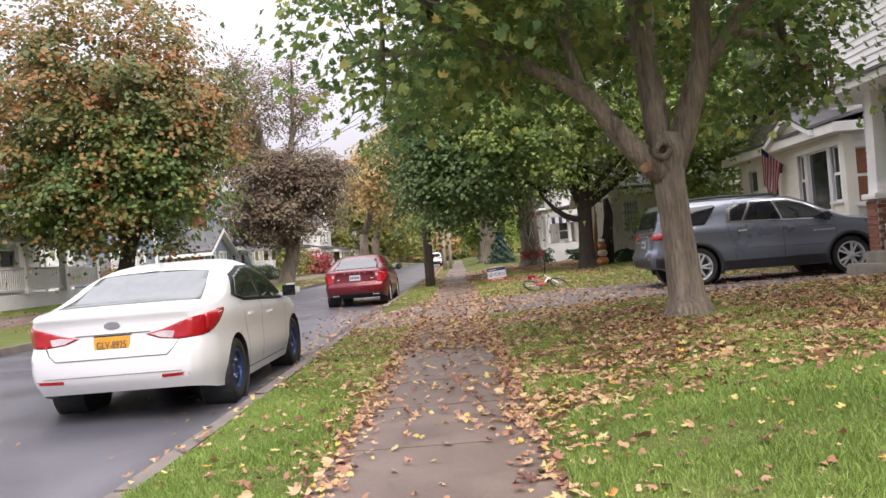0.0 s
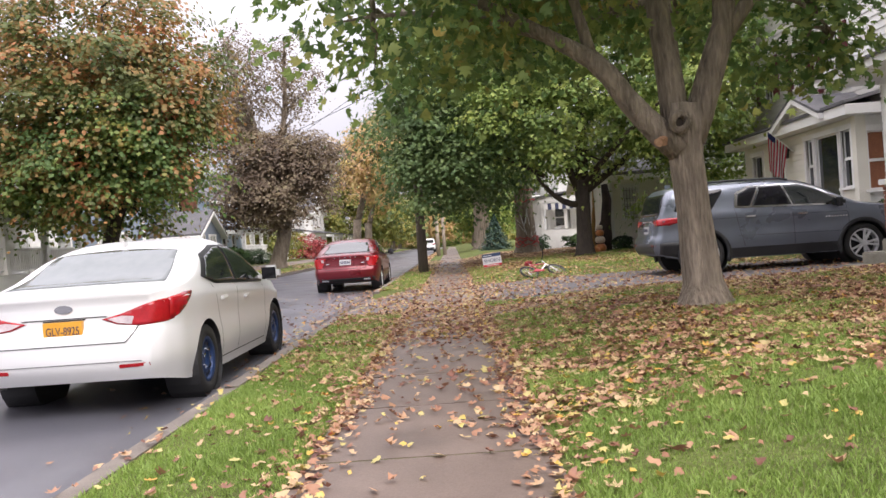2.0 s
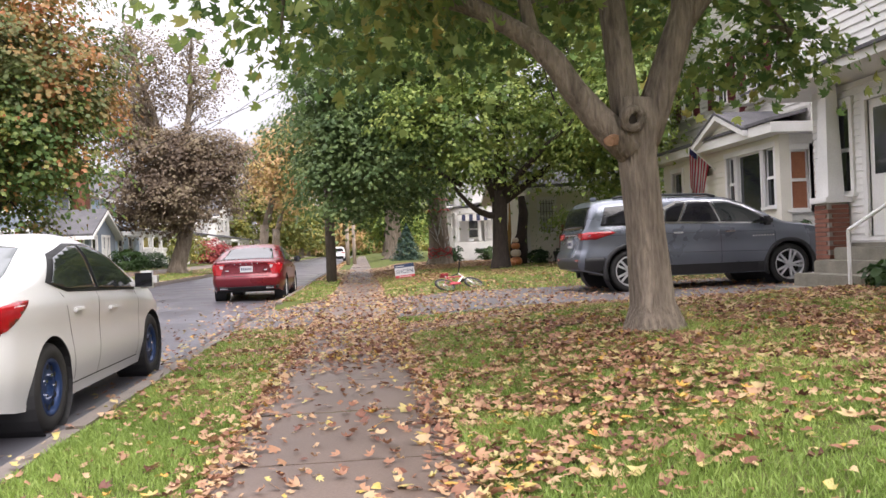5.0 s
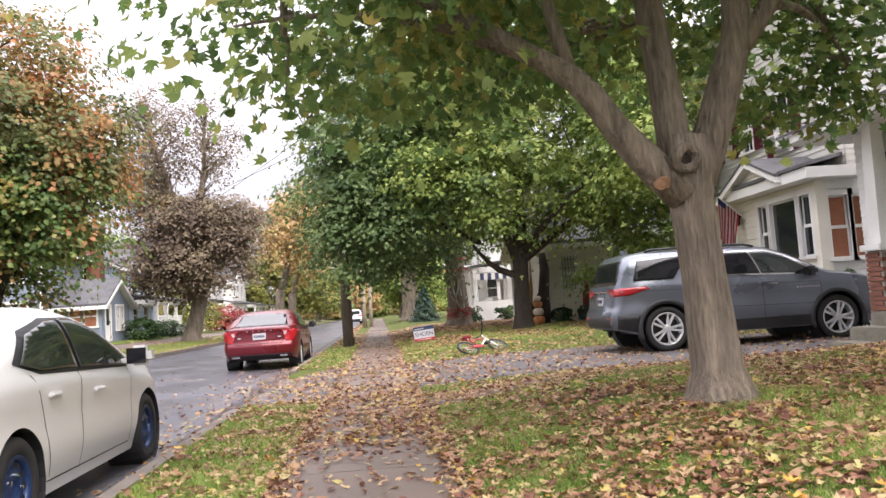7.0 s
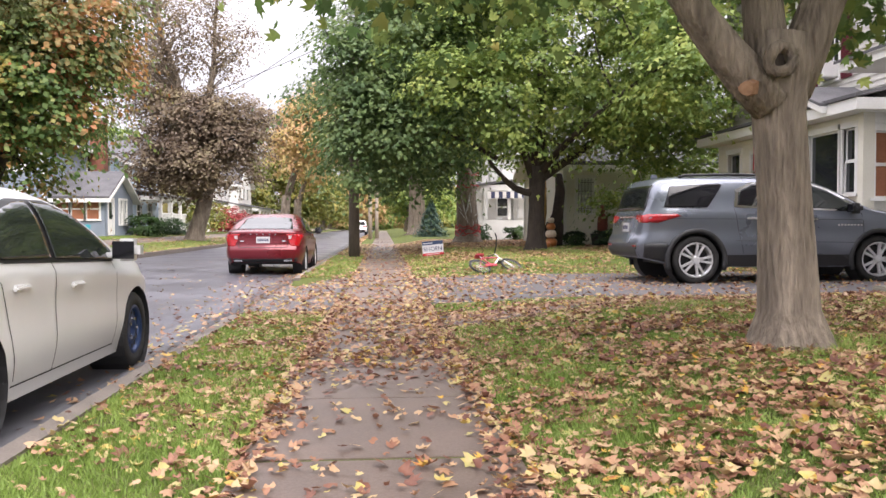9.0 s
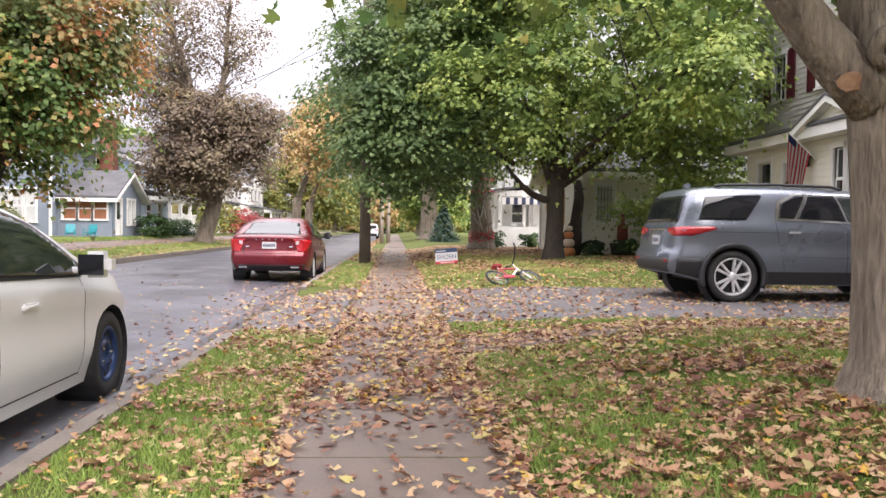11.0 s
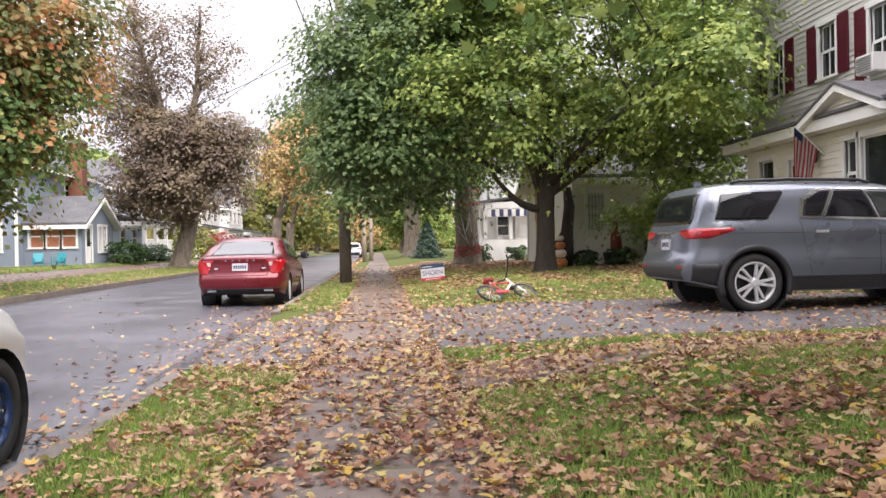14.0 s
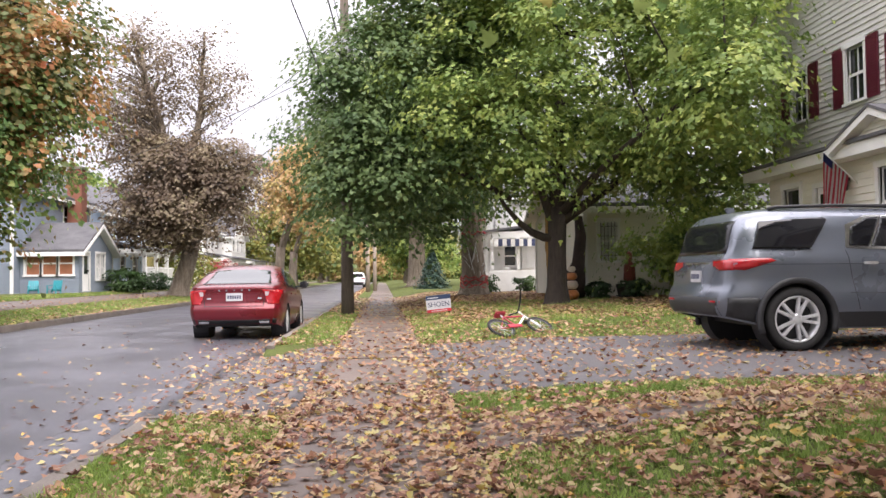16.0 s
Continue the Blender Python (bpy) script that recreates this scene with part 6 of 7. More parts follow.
white_car, bv = car(WHITE, "white saloon car with blue steel wheels parked at the kerb", pose(-2.92, 5.78, -0.145, 0, 0, 90), M_wpaint, M_bluerim, 0, True)
plate_on(white_car, bv, 0.0, 0.715, 0.31, 0.15, M_yplate, "GLV-8925", "orange licence plate with dark lettering")
box_part("antenna", (1.3, 1.42, -0.012, 0.012, 1.35, 1.43), M_wpaint, white_car, bevel=0.008)

# red saloon
RED = dict(length=4.63, width=1.865, axles=(1.0, 3.77), hub=0.325, arch=0.37, tyre=0.22, rim=0.225, tumble=0.36,
    top=[(0, 1.03), (0.15, 1.07), (0.4, 1.09), (0.7, 1.17), (1.2, 1.36), (1.6, 1.45), (2.1, 1.48), (2.6, 1.43), (3.0, 1.27), (3.4, 1.05), (3.9, 0.97), (4.4, 0.82), (4.63, 0.68)],
    belt=[(0, 0.95), (0.5, 1.0), (1.2, 1.0), (2.5, 0.95), (3.3, 0.88), (4.0, 0.78), (4.63, 0.6)],
    half=[(0, 0.76), (0.12, 0.85), (0.4, 0.915), (0.9, 0.932), (3.6, 0.928), (4.2, 0.86), (4.5, 0.7), (4.63, 0.55)],
    sill=[(0, 0.32), (0.5, 0.24), (1.0, 0.19), (3.6, 0.19), (4.2, 0.2), (4.63, 0.26)],
    rear=[(0.25, 0.12), (0.45, 0.0), (0.62, 0.0), (0.7, 0.06), (0.9, 0.08), (1.05, 0.03)], front=[(0.25, 0.05), (0.5, 0), (0.8, 0.15)],
    windows=[[(0.95, 1.08), (1.3, 1.28), (1.75, 1.38), (1.95, 1.39), (1.98, 1.01), (1.3, 1.03)], [(2.03, 1.39), (2.35, 1.37), (2.7, 1.27), (3.12, 1.05), (3.14, 0.96), (2.04, 1.0)]],
    glass=[M_carglass, M_carglass], window_trim=[(0.88, 1.085), (1.28, 1.305), (1.75, 1.405), (2.35, 1.395), (2.75, 1.28), (3.22, 1.03), (3.2, 0.935), (1.3, 1.0)], trim_mat=M_plastic,
    seams=[vline(2.02, 2.02, 1.98, 0.27, 0.6, 1.0), vline(3.18, 3.2, 3.16, 0.27, 0.6, 0.92), vline(1.48, 1.35, 1.2, 0.31, 0.7, 1.0)],
    handles=[(1.5, 0.87), (2.36, 0.84)], mirror=(3.0, 1.04), mirror_mat=M_plastic,
    tail_side=[[(0.13, 0.98), (0.13, 0.73), (0.2, 0.76), (0.34, 0.96)]],
    rear_parts=[(M_tail, "red tail light", "tail_light", [(0.52, 0.98), (0.60, 0.82), (0.64, 0.70), (0.84, 0.70), (0.86, 0.84), (0.83, 0.97)]),
                (M_lens, "clear lamp segment", "reversing_light", [(0.585, 0.86), (0.645, 0.86), (0.665, 0.94), (0.585, 0.94)]),
                (M_seam, "", "boot_seam", [(-0.56, 0.66), (0.56, 0.66), (0.57, 0.80), (0.56, 0.80), (0.55, 0.67), (-0.55, 0.67), (-0.56, 0.80), (-0.57, 0.80)]),
                (M_rpaint, "", "plate_recess", [(-0.38, 0.745), (0.38, 0.745), (0.46, 0.92), (-0.46, 0.92)]),
                (M_chrome, "", "badge_letter", [(-0.30, 0.955), (-0.27, 0.955), (-0.27, 0.985), (-0.30, 0.985)]),
                (M_chrome, "", "badge_letter", [(-0.16, 0.955), (-0.13, 0.955), (-0.13, 0.985), (-0.16, 0.985)]),
                (M_chrome, "", "badge_letter", [(-0.015, 0.955), (0.015, 0.955), (0.015, 0.985), (-0.015, 0.985)]),
                (M_chrome, "", "badge", [(0.44, 0.80), (0.52, 0.80), (0.52, 0.825), (0.44, 0.825)]),
                (M_plastic, "black lower bumper", "bumper_trim", [(-0.78, 0.325), (0.78, 0.325), (0.8, 0.42), (0.5, 0.40), (-0.5, 0.40), (-0.8, 0.42)]),
                (M_chrome, "chrome exhaust tip", "exhaust_tip", [(0.48, 0.335), (0.66, 0.335), (0.66, 0.375), (0.48, 0.375)])],
    screen=[(2.75, -0.58), (2.75, 0.58), (3.34, 0.68), (3.42, 0), (3.34, -0.68)], rear_glass_top=[(0.42, -0.66), (0.42, 0.66), (1.2, 0.54), (1.27, 0), (1.2, -0.54)])
red_car, bv = car(RED, "dark red saloon car parked beside the kerb", pose(-2.78, 21.5, -0.14, 0, 0, 90), M_rpaint, M_alloy, 5)
plate_on(red_car, bv, 0.0, 0.84, 0.31, 0.15, M_wplate, None, "white licence plate, not readable")

# grey sport utility car
SUV = dict(length=5.08, width=2.0, axles=(0.94, 4.01), hub=0.39, arch=0.455, tyre=0.25, rim=0.28, tumble=0.2,
    top=[(0, 1.12), (0.1, 1.28), (0.25, 1.62), (0.4, 1.72), (0.9, 1.77), (2.0, 1.78), (2.8, 1.74), (3.2, 1.62), (3.7, 1.36), (4.0, 1.22), (4.5, 1.15), (4.95, 1.03), (5.19, 0.85)],
    belt=[(0, 1.08), (0.5, 1.2), (1.2, 1.2), (3.0, 1.17), (3.9, 1.1), (4.6, 1.02), (5.19, 0.78)],
    half=[(0, 0.84), (0.12, 0.93), (0.45, 0.985), (1.0, 1.0), (4.2, 0.995), (4.7, 0.93), (5.0, 0.80), (5.19, 0.6)],
    sill=[(0, 0.42), (0.5, 0.32), (1.1, 0.27), (4.2, 0.27), (4.8, 0.28), (5.19, 0.36)],
    rear=[(0.3, 0.14), (0.55, 0.0), (0.72, 0.02), (0.8, 0.07), (1.1, 0.1), (1.7, 0.02)], front=[(0.3, 0.08), (0.6, 0), (1.0, 0.1)],
    windows=[[(0.4, 1.245), (0.52, 1.58), (1.34, 1.63), (1.38, 1.6), (1.12, 1.245)], [(1.62, 1.28), (1.66, 1.5), (1.9, 1.62), (2.05, 1.63), (1.86, 1.27)], [(1.9, 1.27), (2.09, 1.63), (2.5, 1.63), (2.66, 1.24)], [(2.7, 1.24), (2.56, 1.63), (2.85, 1.62), (3.15, 1.52), (3.6, 1.24), (3.58, 1.2)]],
    glass=[M_privacy, M_privacy, M_privacy, M_carglass],
    window_trim=[(1.56, 1.25), (1.6, 1.53), (1.88, 1.65), (2.85, 1.65), (3.2, 1.545), (3.72, 1.22), (3.65, 1.17), (1.66, 1.235)], trim_mat=M_chrome,
    sill_trim=[(1.38, 0.285), (3.58, 0.285), (3.58, 0.47), (1.38, 0.47)], arch_trim=1,
    seams=[vline(2.68, 2.68, 2.66, 0.46, 0.8, 1.2), vline(3.72, 3.74, 3.7, 0.46, 0.8, 1.15), vline(1.72, 1.62, 1.56, 0.5, 0.9, 1.22), [(0.4, 1.055), (3.7, 1.035), (3.7, 1.041), (0.4, 1.061)], [(1.6, 0.7), (3.72, 0.66), (3.72, 0.667), (1.6, 0.707)]],
    handles=[(1.85, 1.06), (2.85, 1.05)], handle_mat=M_chrome, mirror=(3.5, 1.22), mirror_mat=M_plastic,
    tail_side=[[(0.14, 1.13), (0.14, 1.0), (0.3, 0.99), (0.68, 1.1), (0.6, 1.135)]],
    head_side=[(4.7, 0.98), (4.75, 0.84), (5.08, 0.80), (5.05, 0.9)],
    rear_parts=[(M_tail, "red tail light", "tail_light", [(0.5, 1.11), (0.5, 1.05), (0.7, 0.99), (0.92, 0.99), (0.92, 1.12)]),
                (M_privacy, "dark rear window", "rear_window", [(-0.78, 1.2), (0.78, 1.2), (0.74, 1.6), (-0.74, 1.6)]),
                (M_plastic, "black lower bumper", "bumper_trim", [(-0.8, 0.44), (0.8, 0.44), (0.82, 0.66), (-0.82, 0.66)]),
                (M_chrome, "", "badge_bar", [(-0.42, 1.075), (0.42, 1.075), (0.42, 1.1), (-0.42, 1.1)]),
                (M_tail, "", "reflector", [(0.6, 0.6), (0.84, 0.6), (0.84, 0.625), (0.6, 0.625)])],
    screen=[(2.95, -0.68), (2.95, 0.68), (3.72, 0.8), (3.85, 0), (3.72, -0.8)])
suv, bv = car(SUV, "grey sport utility car parked across the driveway", pose(4.1, 16.1, 0.078), M_gpaint, M_alloy, 5)
plate_on(suv, bv, 0.0, 0.92, 0.31, 0.15, M_wplate, None, "white licence plate, not readable")
for s in (-1, 1):
    pts = [(0.75, s * 0.66, 1.745), (0.85, s * 0.66, 1.77), (1.6, s * 0.68, 1.785), (2.55, s * 0.68, 1.765), (2.72, s * 0.67, 1.725)]
    part("roof_rail", tube(bmesh.new(), pts, [0.022] * 5, 8), M_plastic, suv, "black roof rail", True)
    side_bumper = [(0.1, 0.435), (0.5, 0.345), (0.5, 0.6), (0.46, 0.66), (0.1, 0.66)]
    part("bumper_trim", patch(bv, side_bumper, "right" if s < 0 else "left", 0.006, 0.08, 0.004), M_plastic, suv, "", True)
    for k in range(8):
        box_part("badge_letter", (3.28 + 0.055 * k, 3.31 + 0.055 * k, s * 1.0 - 0.006, s * 1.0 + 0.006, 0.94, 0.965), M_chrome, suv)
bm = bmesh.new()
box(bm, 0.5, 0.62, -0.02, 0.02, 1.74, 1.82, bevel=0.015)
part("antenna", bm, M_gpaint, suv)
# far cars
FAR = dict(WHITE)
far1, bv = car(FAR, "dark blue car parked in a far driveway", pose(5.0, 56, 0.3, 0, 0, 180) @ pose(-4.5, 0, 0), M_gpaint, M_alloy, 5)
FARS = dict(SUV)
far2, bv = car(FARS, "white pickup-sized car parked far along the street", pose(-2.9, 98, -0.14, 0, 0, 90), M_wpaint, M_darkrim, 0)

# ---------- fallen leaves and grass ----------
def litter_density(x, y):
    """Leaves over the plan, 125 being thickest."""
    if x < KERB:
        if x > ROAD_R:
            return 6 if y < 12.1 else 20
        if x < ROAD_L:
            return 14 * math.exp(-abs(x - ROAD_L) / 2.5)
        edge = math.exp(-(ROAD_R - x) / 0.4)
        return 60 * edge * (0.15 + 0.85 * step01((y - 6) / 4)) + (4.5 * math.exp(-(ROAD_R - x) / 1.4) if 9 < y < 24 else 0.4)
    patch_noise = 0.7 * noise.noise(Vector((x * 1.3, y * 1.3, 0))) + 0.7 * noise.noise(Vector((x * 4.0, y * 4.0, 4)))
    clump = 0.2 + 0.95 * step01((patch_noise + 0.5) / 0.75)
    far = step01((y - 4.0) / 5.0)
    if x < WALK_L:
        if 12.1 < y < 18.4:
            return 40 * clump
        rim = math.exp(-(WALK_L - x) / 0.13) * step01((y - 1.5) / 4)
        return (6 + 88 * far * clump * (0.45 + 0.55 * step01((x - KERB) / 0.5)) + 70 * rim) if y < 12.2 else 55 * clump
    if x < WALK_R:
        sway = 0.06 * noise.noise(Vector((0, y * 1.7, 9)))
        edge = math.exp(-((x - WALK_L) / (0.14 + sway)) ** 2) + math.exp(-((WALK_R - x) / (0.16 + sway)) ** 2)
        mid = 2 + 12 * clump * step01((y - 2.6) / 2) + 64 * clump * step01((y - 7.4) / 1.8)
        if y > 13.5:
            mid = 26 * clump * (1 - 0.6 * step01((y - 19) / 4))
        return mid + 95 * edge * step01((y - 0.4) / 4) * (1 - 0.55 * step01((y - 12) / 4))
    if DRIVE0 < y < DRIVE1:
        return 30 * clump * math.exp(-max(0, x - 0.9) / 1.2) + 6 + 10 * clump
    if y > DRIVE1:
        return 60 * clump if y < 20.8 else 130 * (0.5 + clump)
    if 11.75 < y:
        return 42 * clump
    if 10.55 < y < 11.55 and x < 6.6:
        return 75 * clump
    shade = step01((y - 2.8 - 0.2 * (x - 1)) / 2.6)
    rim = math.exp(-(x - WALK_R) / 0.15) * step01((y - 1) / 4)
    return 5 + 118 * shade * clump + 40 * rim


def surface_height(x, y):
    if WALK_L <= x <= WALK_R:
        return 0.012
    if ROAD_L <= x <= ROAD_R:
        return -0.15 + 0.05 * (1 - ((x + 5.33) / 3.57) ** 2)
    if ROAD_R < x < KERB:
        return 0.02 if not 12.1 < y < 18.4 else -0.14
    if KERB <= x < WALK_L and 12.1 < y < 18.4:
        return 0.01 - 0.145 * step01((WALK_L - 0.05 - x) / 1.1)
    if x > WALK_R and DRIVE0 < y < DRIVE1:
        return height(x, y) + 0.018
    if x > WALK_R and 10.55 < y < 11.55 and x < 6.6:
        return height(x, y) + 0.016
    return height(x, y)


def scatter_leaves(name, x0, x1, y0, y1, seed, size, label, shape="maple", factor=1.0, limit=60000):
    rng = np.random.default_rng(seed)
    area = (x1 - x0) * (y1 - y0)
    n = int(area * 400 * factor)
    xs, ys, u = rng.uniform(x0, x1, n), rng.uniform(y0, y1, n), rng.uniform(0, 125, n)
    pts = []
    for x, y, q in zip(xs, ys, u):
        if q < litter_density(x, y):
            on_grass = (KERB < x < WALK_L and not 12.1 < y < 18.4) or (x > WALK_R and not DRIVE0 < y < DRIVE1) or x < ROAD_L
            lift = rng.uniform(0.012, 0.04) if on_grass else rng.uniform(0.004, 0.018)
            pts.append((x, y, surface_height(x, y) + lift))
    pts = np.array(pts[:limit])
    m = len(pts)
    nn = np.array([0, 0, 1.0]) + rng.normal(size=(m, 3)) * np.array([0.3, 0.3, 0.1])
    sizes = size * rng.uniform(0.45, 1.2, m)
    ob = leaf_cloud(name, pts, nn, sizes, M_litter, None, seed + 1, shape, "stuff")
    return tagged(ob, label, "leaves")


scatter_leaves("fallen_leaves", -1.75, 8, 0.5, 12.9, 101, 0.076, "fallen brown and yellow maple leaves on grass and sidewalk", factor=0.7)
scatter_leaves("fallen_leaves", -1.75, 8, 0.5, 12.9, 107, 0.058, "small crumpled brown leaves among larger maple leaves", "crumpled", 1.3)
scatter_leaves("fallen_leaves", -1.75, 9, 12.9, 19.5, 102, 0.07, "fallen brown leaves on the driveway")
scatter_leaves("fallen_leaves", -8.9, -1.75, 4, 30, 103, 0.075, "scattered fallen leaves on the damp street", "star")
scatter_leaves("fallen_leaves", -1.6, 12, 19.5, 46, 104, 0.1, "fallen orange leaves under the lawn maples", "star")
scatter_leaves("fallen_leaves", -14, -8.9, 18, 60, 105, 0.12, "fallen brown leaves along the far verge", "star")
scatter_leaves("fallen_leaves", -1.75, -1.3, 46, 90, 106, 0.16, "fallen orange leaves along the far kerb", "star")


def grass(name, x0, x1, y0, y1, density, h, seed, label, skip):
    """Single blades of grass, thicker in tufts."""
    rng = np.random.default_rng(seed)
    n = int((x1 - x0) * (y1 - y0) * density)
    x, y = rng.uniform(x0, x1, n), rng.uniform(y0, y1, n)
    keep = ~skip(x, y)
    x, y = x[keep], y[keep]
    n = len(x)
    z = np.array([height(a, b) for a, b in zip(x, y)]) - 0.004
    a = rng.uniform(0, 6.283, n)
    tuft = 0.65 + 0.5 * np.sin(x * 3.1 + 1.7 * np.sin(y * 2.3)) * np.sin(y * 2.7) + 0.2
    hh = h * np.clip(tuft, 0.35, 1.3) * rng.uniform(0.5, 1.2, n)
    w = 0.0035 * (h / 0.06) * rng.uniform(0.7, 1.5, n)
    lean = hh * rng.uniform(0.2, 1.0, n)
    b = rng.uniform(0, 6.283, n)
    dx, dy = np.cos(a) * w, np.sin(a) * w
    lx, ly = np.cos(b) * lean, np.sin(b) * lean
    v = np.stack([np.stack([x - dx, y - dy, z], 1), np.stack([x + dx, y + dy, z], 1), np.stack([x + lx * 0.4 + dx * 0.7, y + ly * 0.4 + dy * 0.7, z + hh * 0.65], 1), np.stack([x + lx, y + ly, z + hh], 1), np.stack([x + lx * 0.4 - dx * 0.7, y + ly * 0.4 - dy * 0.7, z + hh * 0.65], 1)], 1)
    f = (np.array([(0, 1, 2), (0, 2, 4), (4, 2, 3)])[None] + (np.arange(n) * 5)[:, None, None]).reshape(-1, 3)
    ob = raw_mesh(name, v.reshape(-1, 3), f, M_grass, loose_kind="stuff")
    return tagged(ob, label, "grass")


def paved(x, y):
    walk_strip = (x > WALK_L - 0.01) & (x < WALK_R + 0.03)
    drive_strip = (y > 12.05) & (y < 18.5) & (x < WALK_R) | (y > DRIVE0 - 0.02) & (y < DRIVE1 + 0.02) & (x > WALK_R)
    path = (y > 10.53) & (y < 11.57) & (x > WALK_R) & (x < 6.6)
    stairs = (x > 6.5) & (y > 11.0)
    return walk_strip | drive_strip | path | stairs | (x > 7.95) & (y < 14)


grass("grass", -1.6, 3.5, 1.2, 6.5, 6500, 0.047, 111, "bright green grass blades of verge and lawn", paved)
grass("grass", 3.5, 6.0, 3.5, 6.5, 3000, 0.05, 114, "bright green grass blades of the front lawn", paved)
grass("grass", -1.6, 4.2, 6.5, 12.9, 3400, 0.055, 116, "green grass blades showing between fallen leaves", paved)
grass("grass", 4.2, 8.0, 6.5, 12.9, 1800, 0.055, 112, "green grass blades among fallen leaves", paved)
grass("grass", -1.6, 10, 18.1, 30, 420, 0.08, 113, "green grass of the lawn beyond the driveway", paved)
grass("grass", -13.8, -9.1, 24, 52, 220, 0.09, 115, "green grass of the far verge", lambda x, y: (x < -11.2) & (x > -12.7))


# ---------- bicycle, sign, yard decorations ----------
def bicycle():
    b = new("bicycle")
    b.matrix_basis = pose(2.28, 18.75, height(2.28, 18.75) + 0.12, 33, 0, 30) @ pose(0, -0.25, 0) @ Matrix.Scale(0.9, 4)
    tagged(b, "small red and white bicycle lying on the grass", "bicycle")
    m_r = surface("red_frame_paint", (0.3, 0.02, 0.035), (0.42, 0.05, 0.07), 3, 60, 0.35, 0.05, 0)
    r = 0.24

    def ring(name, c, rad, th, mat, par):
        bm = bmesh.new()
        tube(bm, [(c[0] + rad * math.cos(a), c[1] + rad * math.sin(a), c[2]) for a in np.linspace(0, 2 * math.pi, 33)], [th] * 33, 8)
        return part(name, bm, mat, par, "", True)
    for x in (-0.45, 0.45):
        w = ring("wheel", (x, r, 0), r, 0.026, M_rubber, b)
        ring("rim", (x, r, 0), r - 0.03, 0.01, M_darkrim, w)
        for k in range(14):
            a = 2 * math.pi * k / 14
            part("spoke", tube(bmesh.new(), [(x, r, 0.02 * (-1) ** k), (x + 0.21 * math.cos(a), r + 0.21 * math.sin(a), 0)], [0.002, 0.002], 4), M_alloy, w)
    pts = dict(bb=(-0.08, 0.24, 0), seat=(-0.2, 0.56, 0), head=(0.3, 0.56, 0), ra=(-0.45, r, 0), fa=(0.45, r, 0))
    for a, c2, th, mat in (("bb", "seat", 0.017, m_r), ("bb", "head", 0.02, M_white), ("seat", "head", 0.017, m_r), ("ra", "bb", 0.011, m_r), ("ra", "seat", 0.011, m_r), ("head", "fa", 0.015, M_white)):
        part("frame_tube", tube(bmesh.new(), [pts[a], pts[c2]], [th, th], 8), mat, b)
    bm = bmesh.new()
    box(bm, -0.34, -0.1, 0.62, 0.67, -0.07, 0.07, bevel=0.02)
    part("saddle", bm, m_r, b)
    part("seat_post", tube(bmesh.new(), [(-0.2, 0.55, 0), (-0.22, 0.64, 0)], [0.012, 0.012], 6), M_alloy, b)
    part("stem", tube(bmesh.new(), [(0.3, 0.55, 0), (0.27, 0.72, 0)], [0.014, 0.014], 6), M_alloy, b)
    part("handlebar", tube(bmesh.new(), [(0.2, 0.78, -0.1), (0.26, 0.74, -0.06), (0.27, 0.72, 0), (0.26, 0.76, 0.2), (0.2, 0.8, 0.42)], [0.014] * 5, 6), M_plastic, b)
    for s in (-1, 1):
        part("grip", tube(bmesh.new(), [(0.2, 0.78 if s < 0 else 0.8, -0.1 if s < 0 else 0.42), (0.14, 0.79 if s < 0 else 0.82, -0.17 if s < 0 else 0.5)], [0.018, 0.018], 7), M_plastic, b)
        part("pedal", box(bmesh.new(), -0.14 + 0.12 * (s > 0), -0.06 + 0.12 * (s > 0), 0.2, 0.22, s * 0.09, s * 0.17), M_plastic, b)
    bm = bmesh.new()
    box(bm, -0.3, 0.02, 0.2, 0.29, 0.03, 0.045, bevel=0.006)
    part("chain_guard", bm, m_r, b)


bicycle()


def yard_sign():
    x, y = 1.42, 25.0
    z = height(x, y)
    s = new("yard_sign")
    s.matrix_basis = pose(x, y, z, 0, -5, 8) @ Matrix.Scale(0.88, 4)
    tagged(s, "white and navy yard sign with red stripe on the lawn", "sign")
    m_n = surface("sign_navy", (0.012, 0.025, 0.06), (0.02, 0.04, 0.1), 4, 40, 0.5, 0.05, 0)
    m_r = surface("sign_red", (0.4, 0.02, 0.03), (0.5, 0.04, 0.05), 4, 40, 0.5, 0.05, 0)
    box_part("board", (-0.34, 0.34, -0.004, 0.004, 0.12, 0.58), M_wplate, s)
    box_part("top_band", (-0.338, 0.338, -0.0075, -0.0045, 0.46, 0.578), m_n, s)
    box_part("red_stripe", (-0.338, 0.338, -0.0075, -0.0045, 0.122, 0.2), m_r, s)
    box_part("text_bar", (-0.22, 0.22, -0.0095, -0.0078, 0.15, 0.17), M_wplate, s)
    box_part("text_bar", (-0.3, 0.0, -0.0095, -0.0078, 0.5, 0.525), M_wplate, s)
    lettering("sign_text", "SHOEN", 0.185, Matrix.Translation((0, -0.008, 0.325)) @ Matrix.Rotation(radians(90), 4, "X"), M_navytext, s)
    for u in (-0.2, 0.2):
        part("stake", tube(bmesh.new(), [(u, 0.008, -0.1), (u, 0.008, 0.5)], [0.005, 0.005], 5), M_galv, s)


yard_sign()


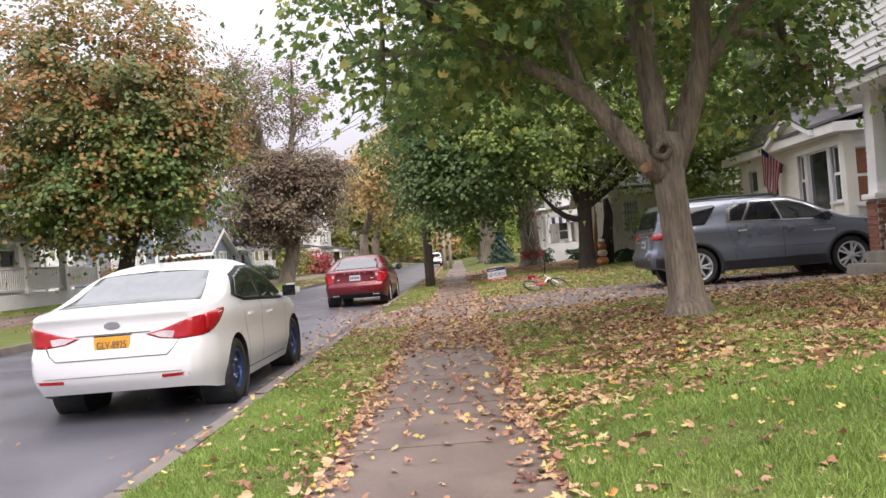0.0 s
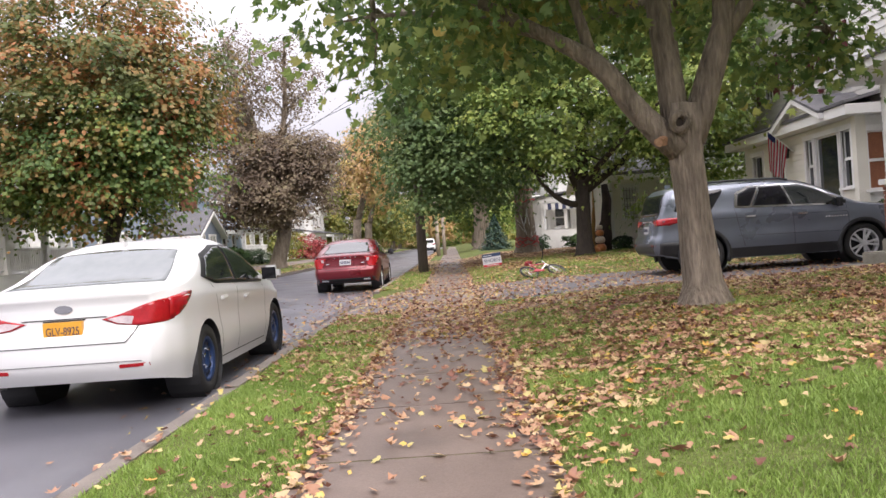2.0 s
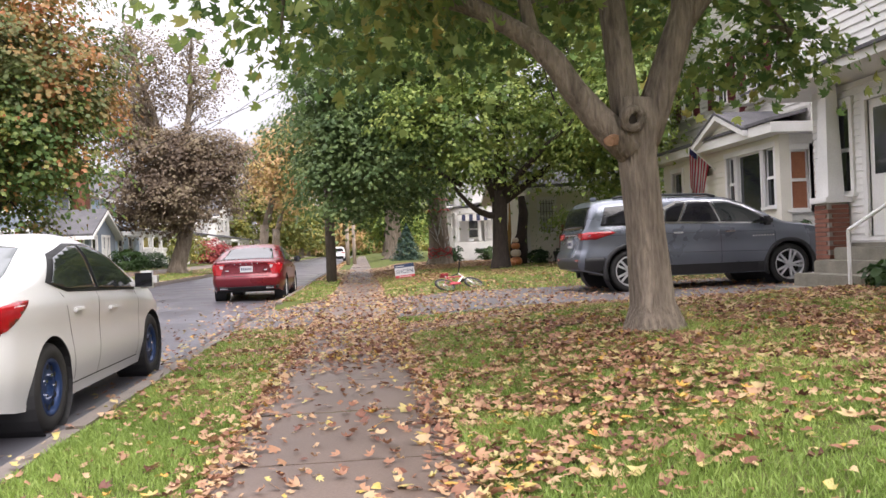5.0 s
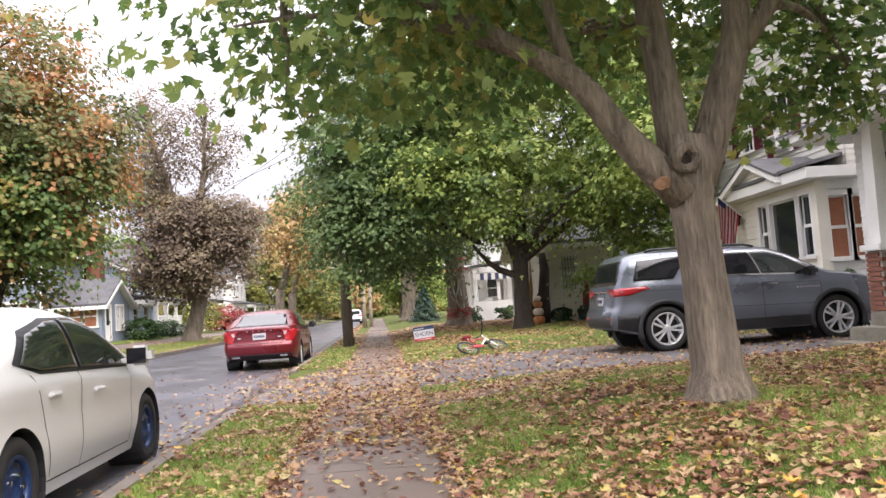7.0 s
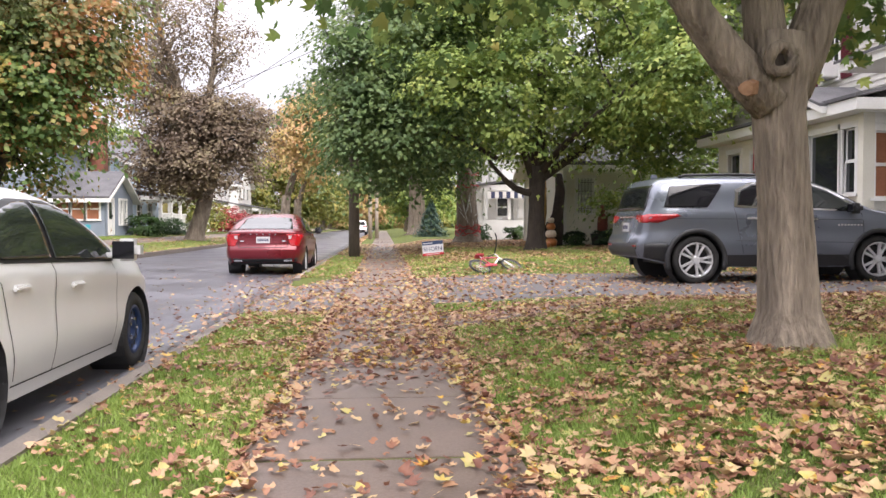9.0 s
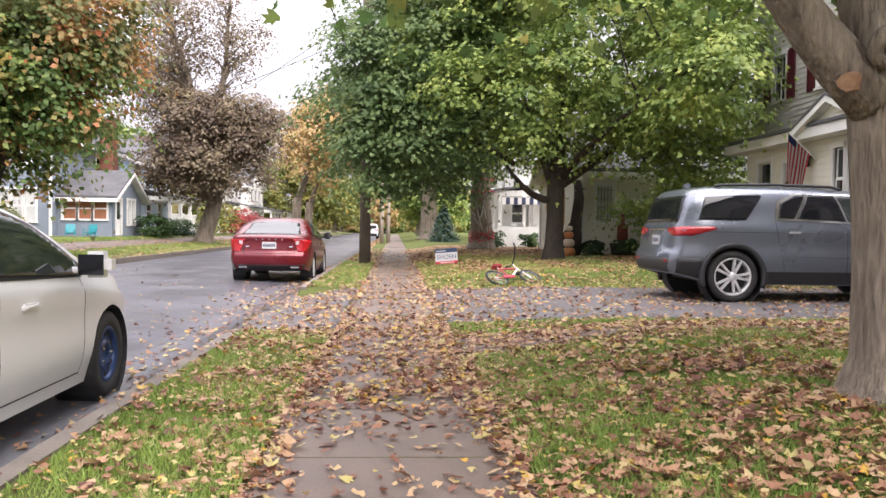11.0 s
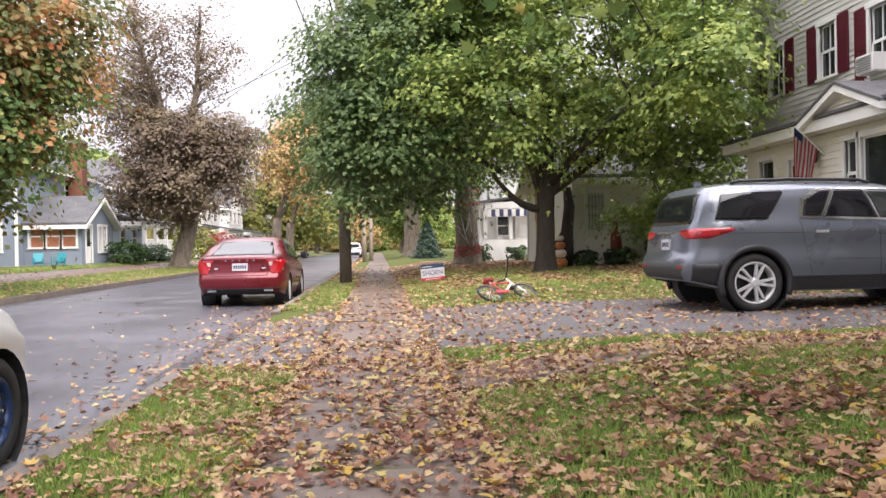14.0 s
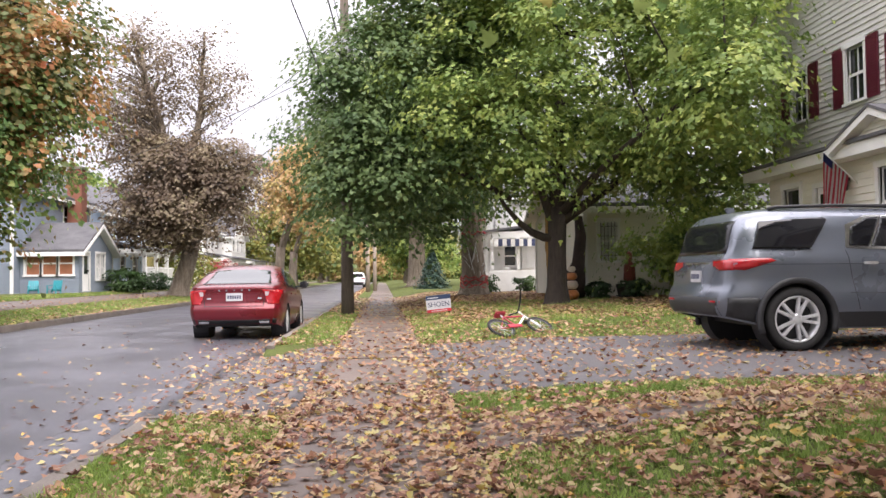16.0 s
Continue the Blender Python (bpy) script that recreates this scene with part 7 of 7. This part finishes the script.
def pumpkin_mesh(r, h):
    bm = bmesh.new()
    bmesh.ops.create_uvsphere(bm, u_segments=24, v_segments=10, radius=1)
    for v in bm.verts:
        a = math.atan2(v.co.y, v.co.x)
        k = 1 - 0.09 * abs(math.sin(a * 4)) ** 0.5
        v.co = Vector((v.co.x * r * k, v.co.y * r * k, v.co.z * h * (1 - 0.15 * (abs(v.co.z) > 0.9))))
    return bm


def decorations():
    m_o = surface("pumpkin_orange", (0.38, 0.12, 0.03), (0.55, 0.22, 0.07), 4, 30, 0.5, 0.1, 0.1)
    m_c = surface("pumpkin_cream", (0.5, 0.42, 0.32), (0.66, 0.58, 0.46), 4, 30, 0.5, 0.1, 0.1)
    m_d = surface("dark_cloth", (0.02, 0.014, 0.014), (0.06, 0.04, 0.035), 4, 40, 0.95, 0.03, 0.4)
    m_s = surface("corn_stalk", (0.28, 0.16, 0.05), (0.5, 0.32, 0.12), 5, 40, 0.9, 0.05, 0.4, stretch=(4, 4, 0.5))
    m_red = surface("rust_cloth", (0.10, 0.02, 0.015), (0.2, 0.05, 0.03), 4, 40, 0.95, 0.03, 0.4)
    g = height(6, 29)
    # stacked pumpkins
    st = thing("pumpkin_stack", 5.55, 28.9, g, "stack of orange and cream pumpkins by the house", "decoration")
    z = g
    for k, (r, h, m) in enumerate(((0.22, 0.17, m_o), (0.19, 0.15, m_c), (0.16, 0.13, m_o), (0.12, 0.1, m_c))):
        bm = pumpkin_mesh(r, h)
        bmesh.ops.translate(bm, vec=(5.55, 28.9, z + h * 0.95), verts=bm.verts)
        part("pumpkin", bm, m, st, "", True)
        z += h * 1.8
    for k, (x, y, r) in enumerate(((5.05, 29.2, 0.22), (4.95, 28.7, 0.17), (5.3, 28.4, 0.15), (5.2, 29.6, 0.25))):
        bm = pumpkin_mesh(r, r * 0.8)
        bmesh.ops.translate(bm, vec=(x, y, height(x, y) + r * 0.76), verts=bm.verts)
        p = part("pumpkin", bm, m_o, None, "", True)
        tagged(p, "ribbed orange pumpkin on the ground", "pumpkin", "loose pumpkins")
        part("stem", tube(bmesh.new(), [(x, y, height(x, y) + r * 1.4), (x + 0.03, y, height(x, y) + r * 1.4 + 0.09)], [0.03, 0.02], 6), m_s, p)
    # corn stalk bundle with dark draped cloth
    cs = thing("corn_stalks", 5.3, 29.9, g, "bundle of dry corn stalks tied to a post", "decoration")
    rng = random.Random(12)
    for k in range(16):
        a = rng.uniform(0, 6.28)
        p0 = Vector((5.3 + 0.2 * math.cos(a), 29.8 + 0.2 * math.sin(a), g - 0.02))
        p1 = Vector((5.3 + 0.3 * math.cos(a + 0.4), 29.8 + 0.3 * math.sin(a + 0.4), g + rng.uniform(2.0, 2.8)))
        part("stalk", tube(bmesh.new(), bend(p0, p1, 4, 0, 0.04, rng), [0.05, 0.045, 0.04, 0.04, 0.015], 6), m_s, cs)
    dc = thing("draped_figure", 5.95, 29.75, g, "dark draped cloth decoration beside corn stalks", "decoration")
    bm = bmesh.new()
    tube(bm, [(5.8, 29.7, g), (5.85, 29.7, g + 0.6), (5.95, 29.7, g + 1.1), (6.05, 29.75, g + 1.9), (6.0, 29.8, g + 2.5)], [0.34, 0.36, 0.2, 0.14, 0.1], 14, 0.5)
    part("cloth", bm, m_d, dc, "", True)
    # planter with figure of straw and rust cloth
    pl = thing("wooden_planter", 7.4, 29.55, g, "dark wooden tub planter by the wall", "planter")
    part("tub", tube(bmesh.new(), [(7.4, 29.5, g), (7.4, 29.5, g + 0.1), (7.4, 29.5, g + 0.45)], [0.28, 0.3, 0.36], 16), M_darkbark, pl)
    for hz in (0.1, 0.36):
        part("hoop", tube(bmesh.new(), [(7.4 + 0.35 * math.cos(a), 29.5 + 0.35 * math.sin(a), g + hz) for a in np.linspace(0, 6.283, 21)], [0.012] * 21, 5), M_black, pl)
    bm = bmesh.new()
    tube(bm, [(7.45, 29.5, g + 0.45), (7.45, 29.5, g + 0.6), (7.45, 29.5, g + 1.0), (7.45, 29.5, g + 1.14), (7.45, 29.5, g + 1.2), (7.45, 29.5, g + 1.34), (7.45, 29.5, g + 1.42)], [0.14, 0.19, 0.17, 0.06, 0.09, 0.09, 0.03], 14, 0.3)
    tagged(part("scarecrow", bm, m_red, None, "", True), "rust-coloured stuffed scarecrow on a wooden planter", "decoration")


decorations()
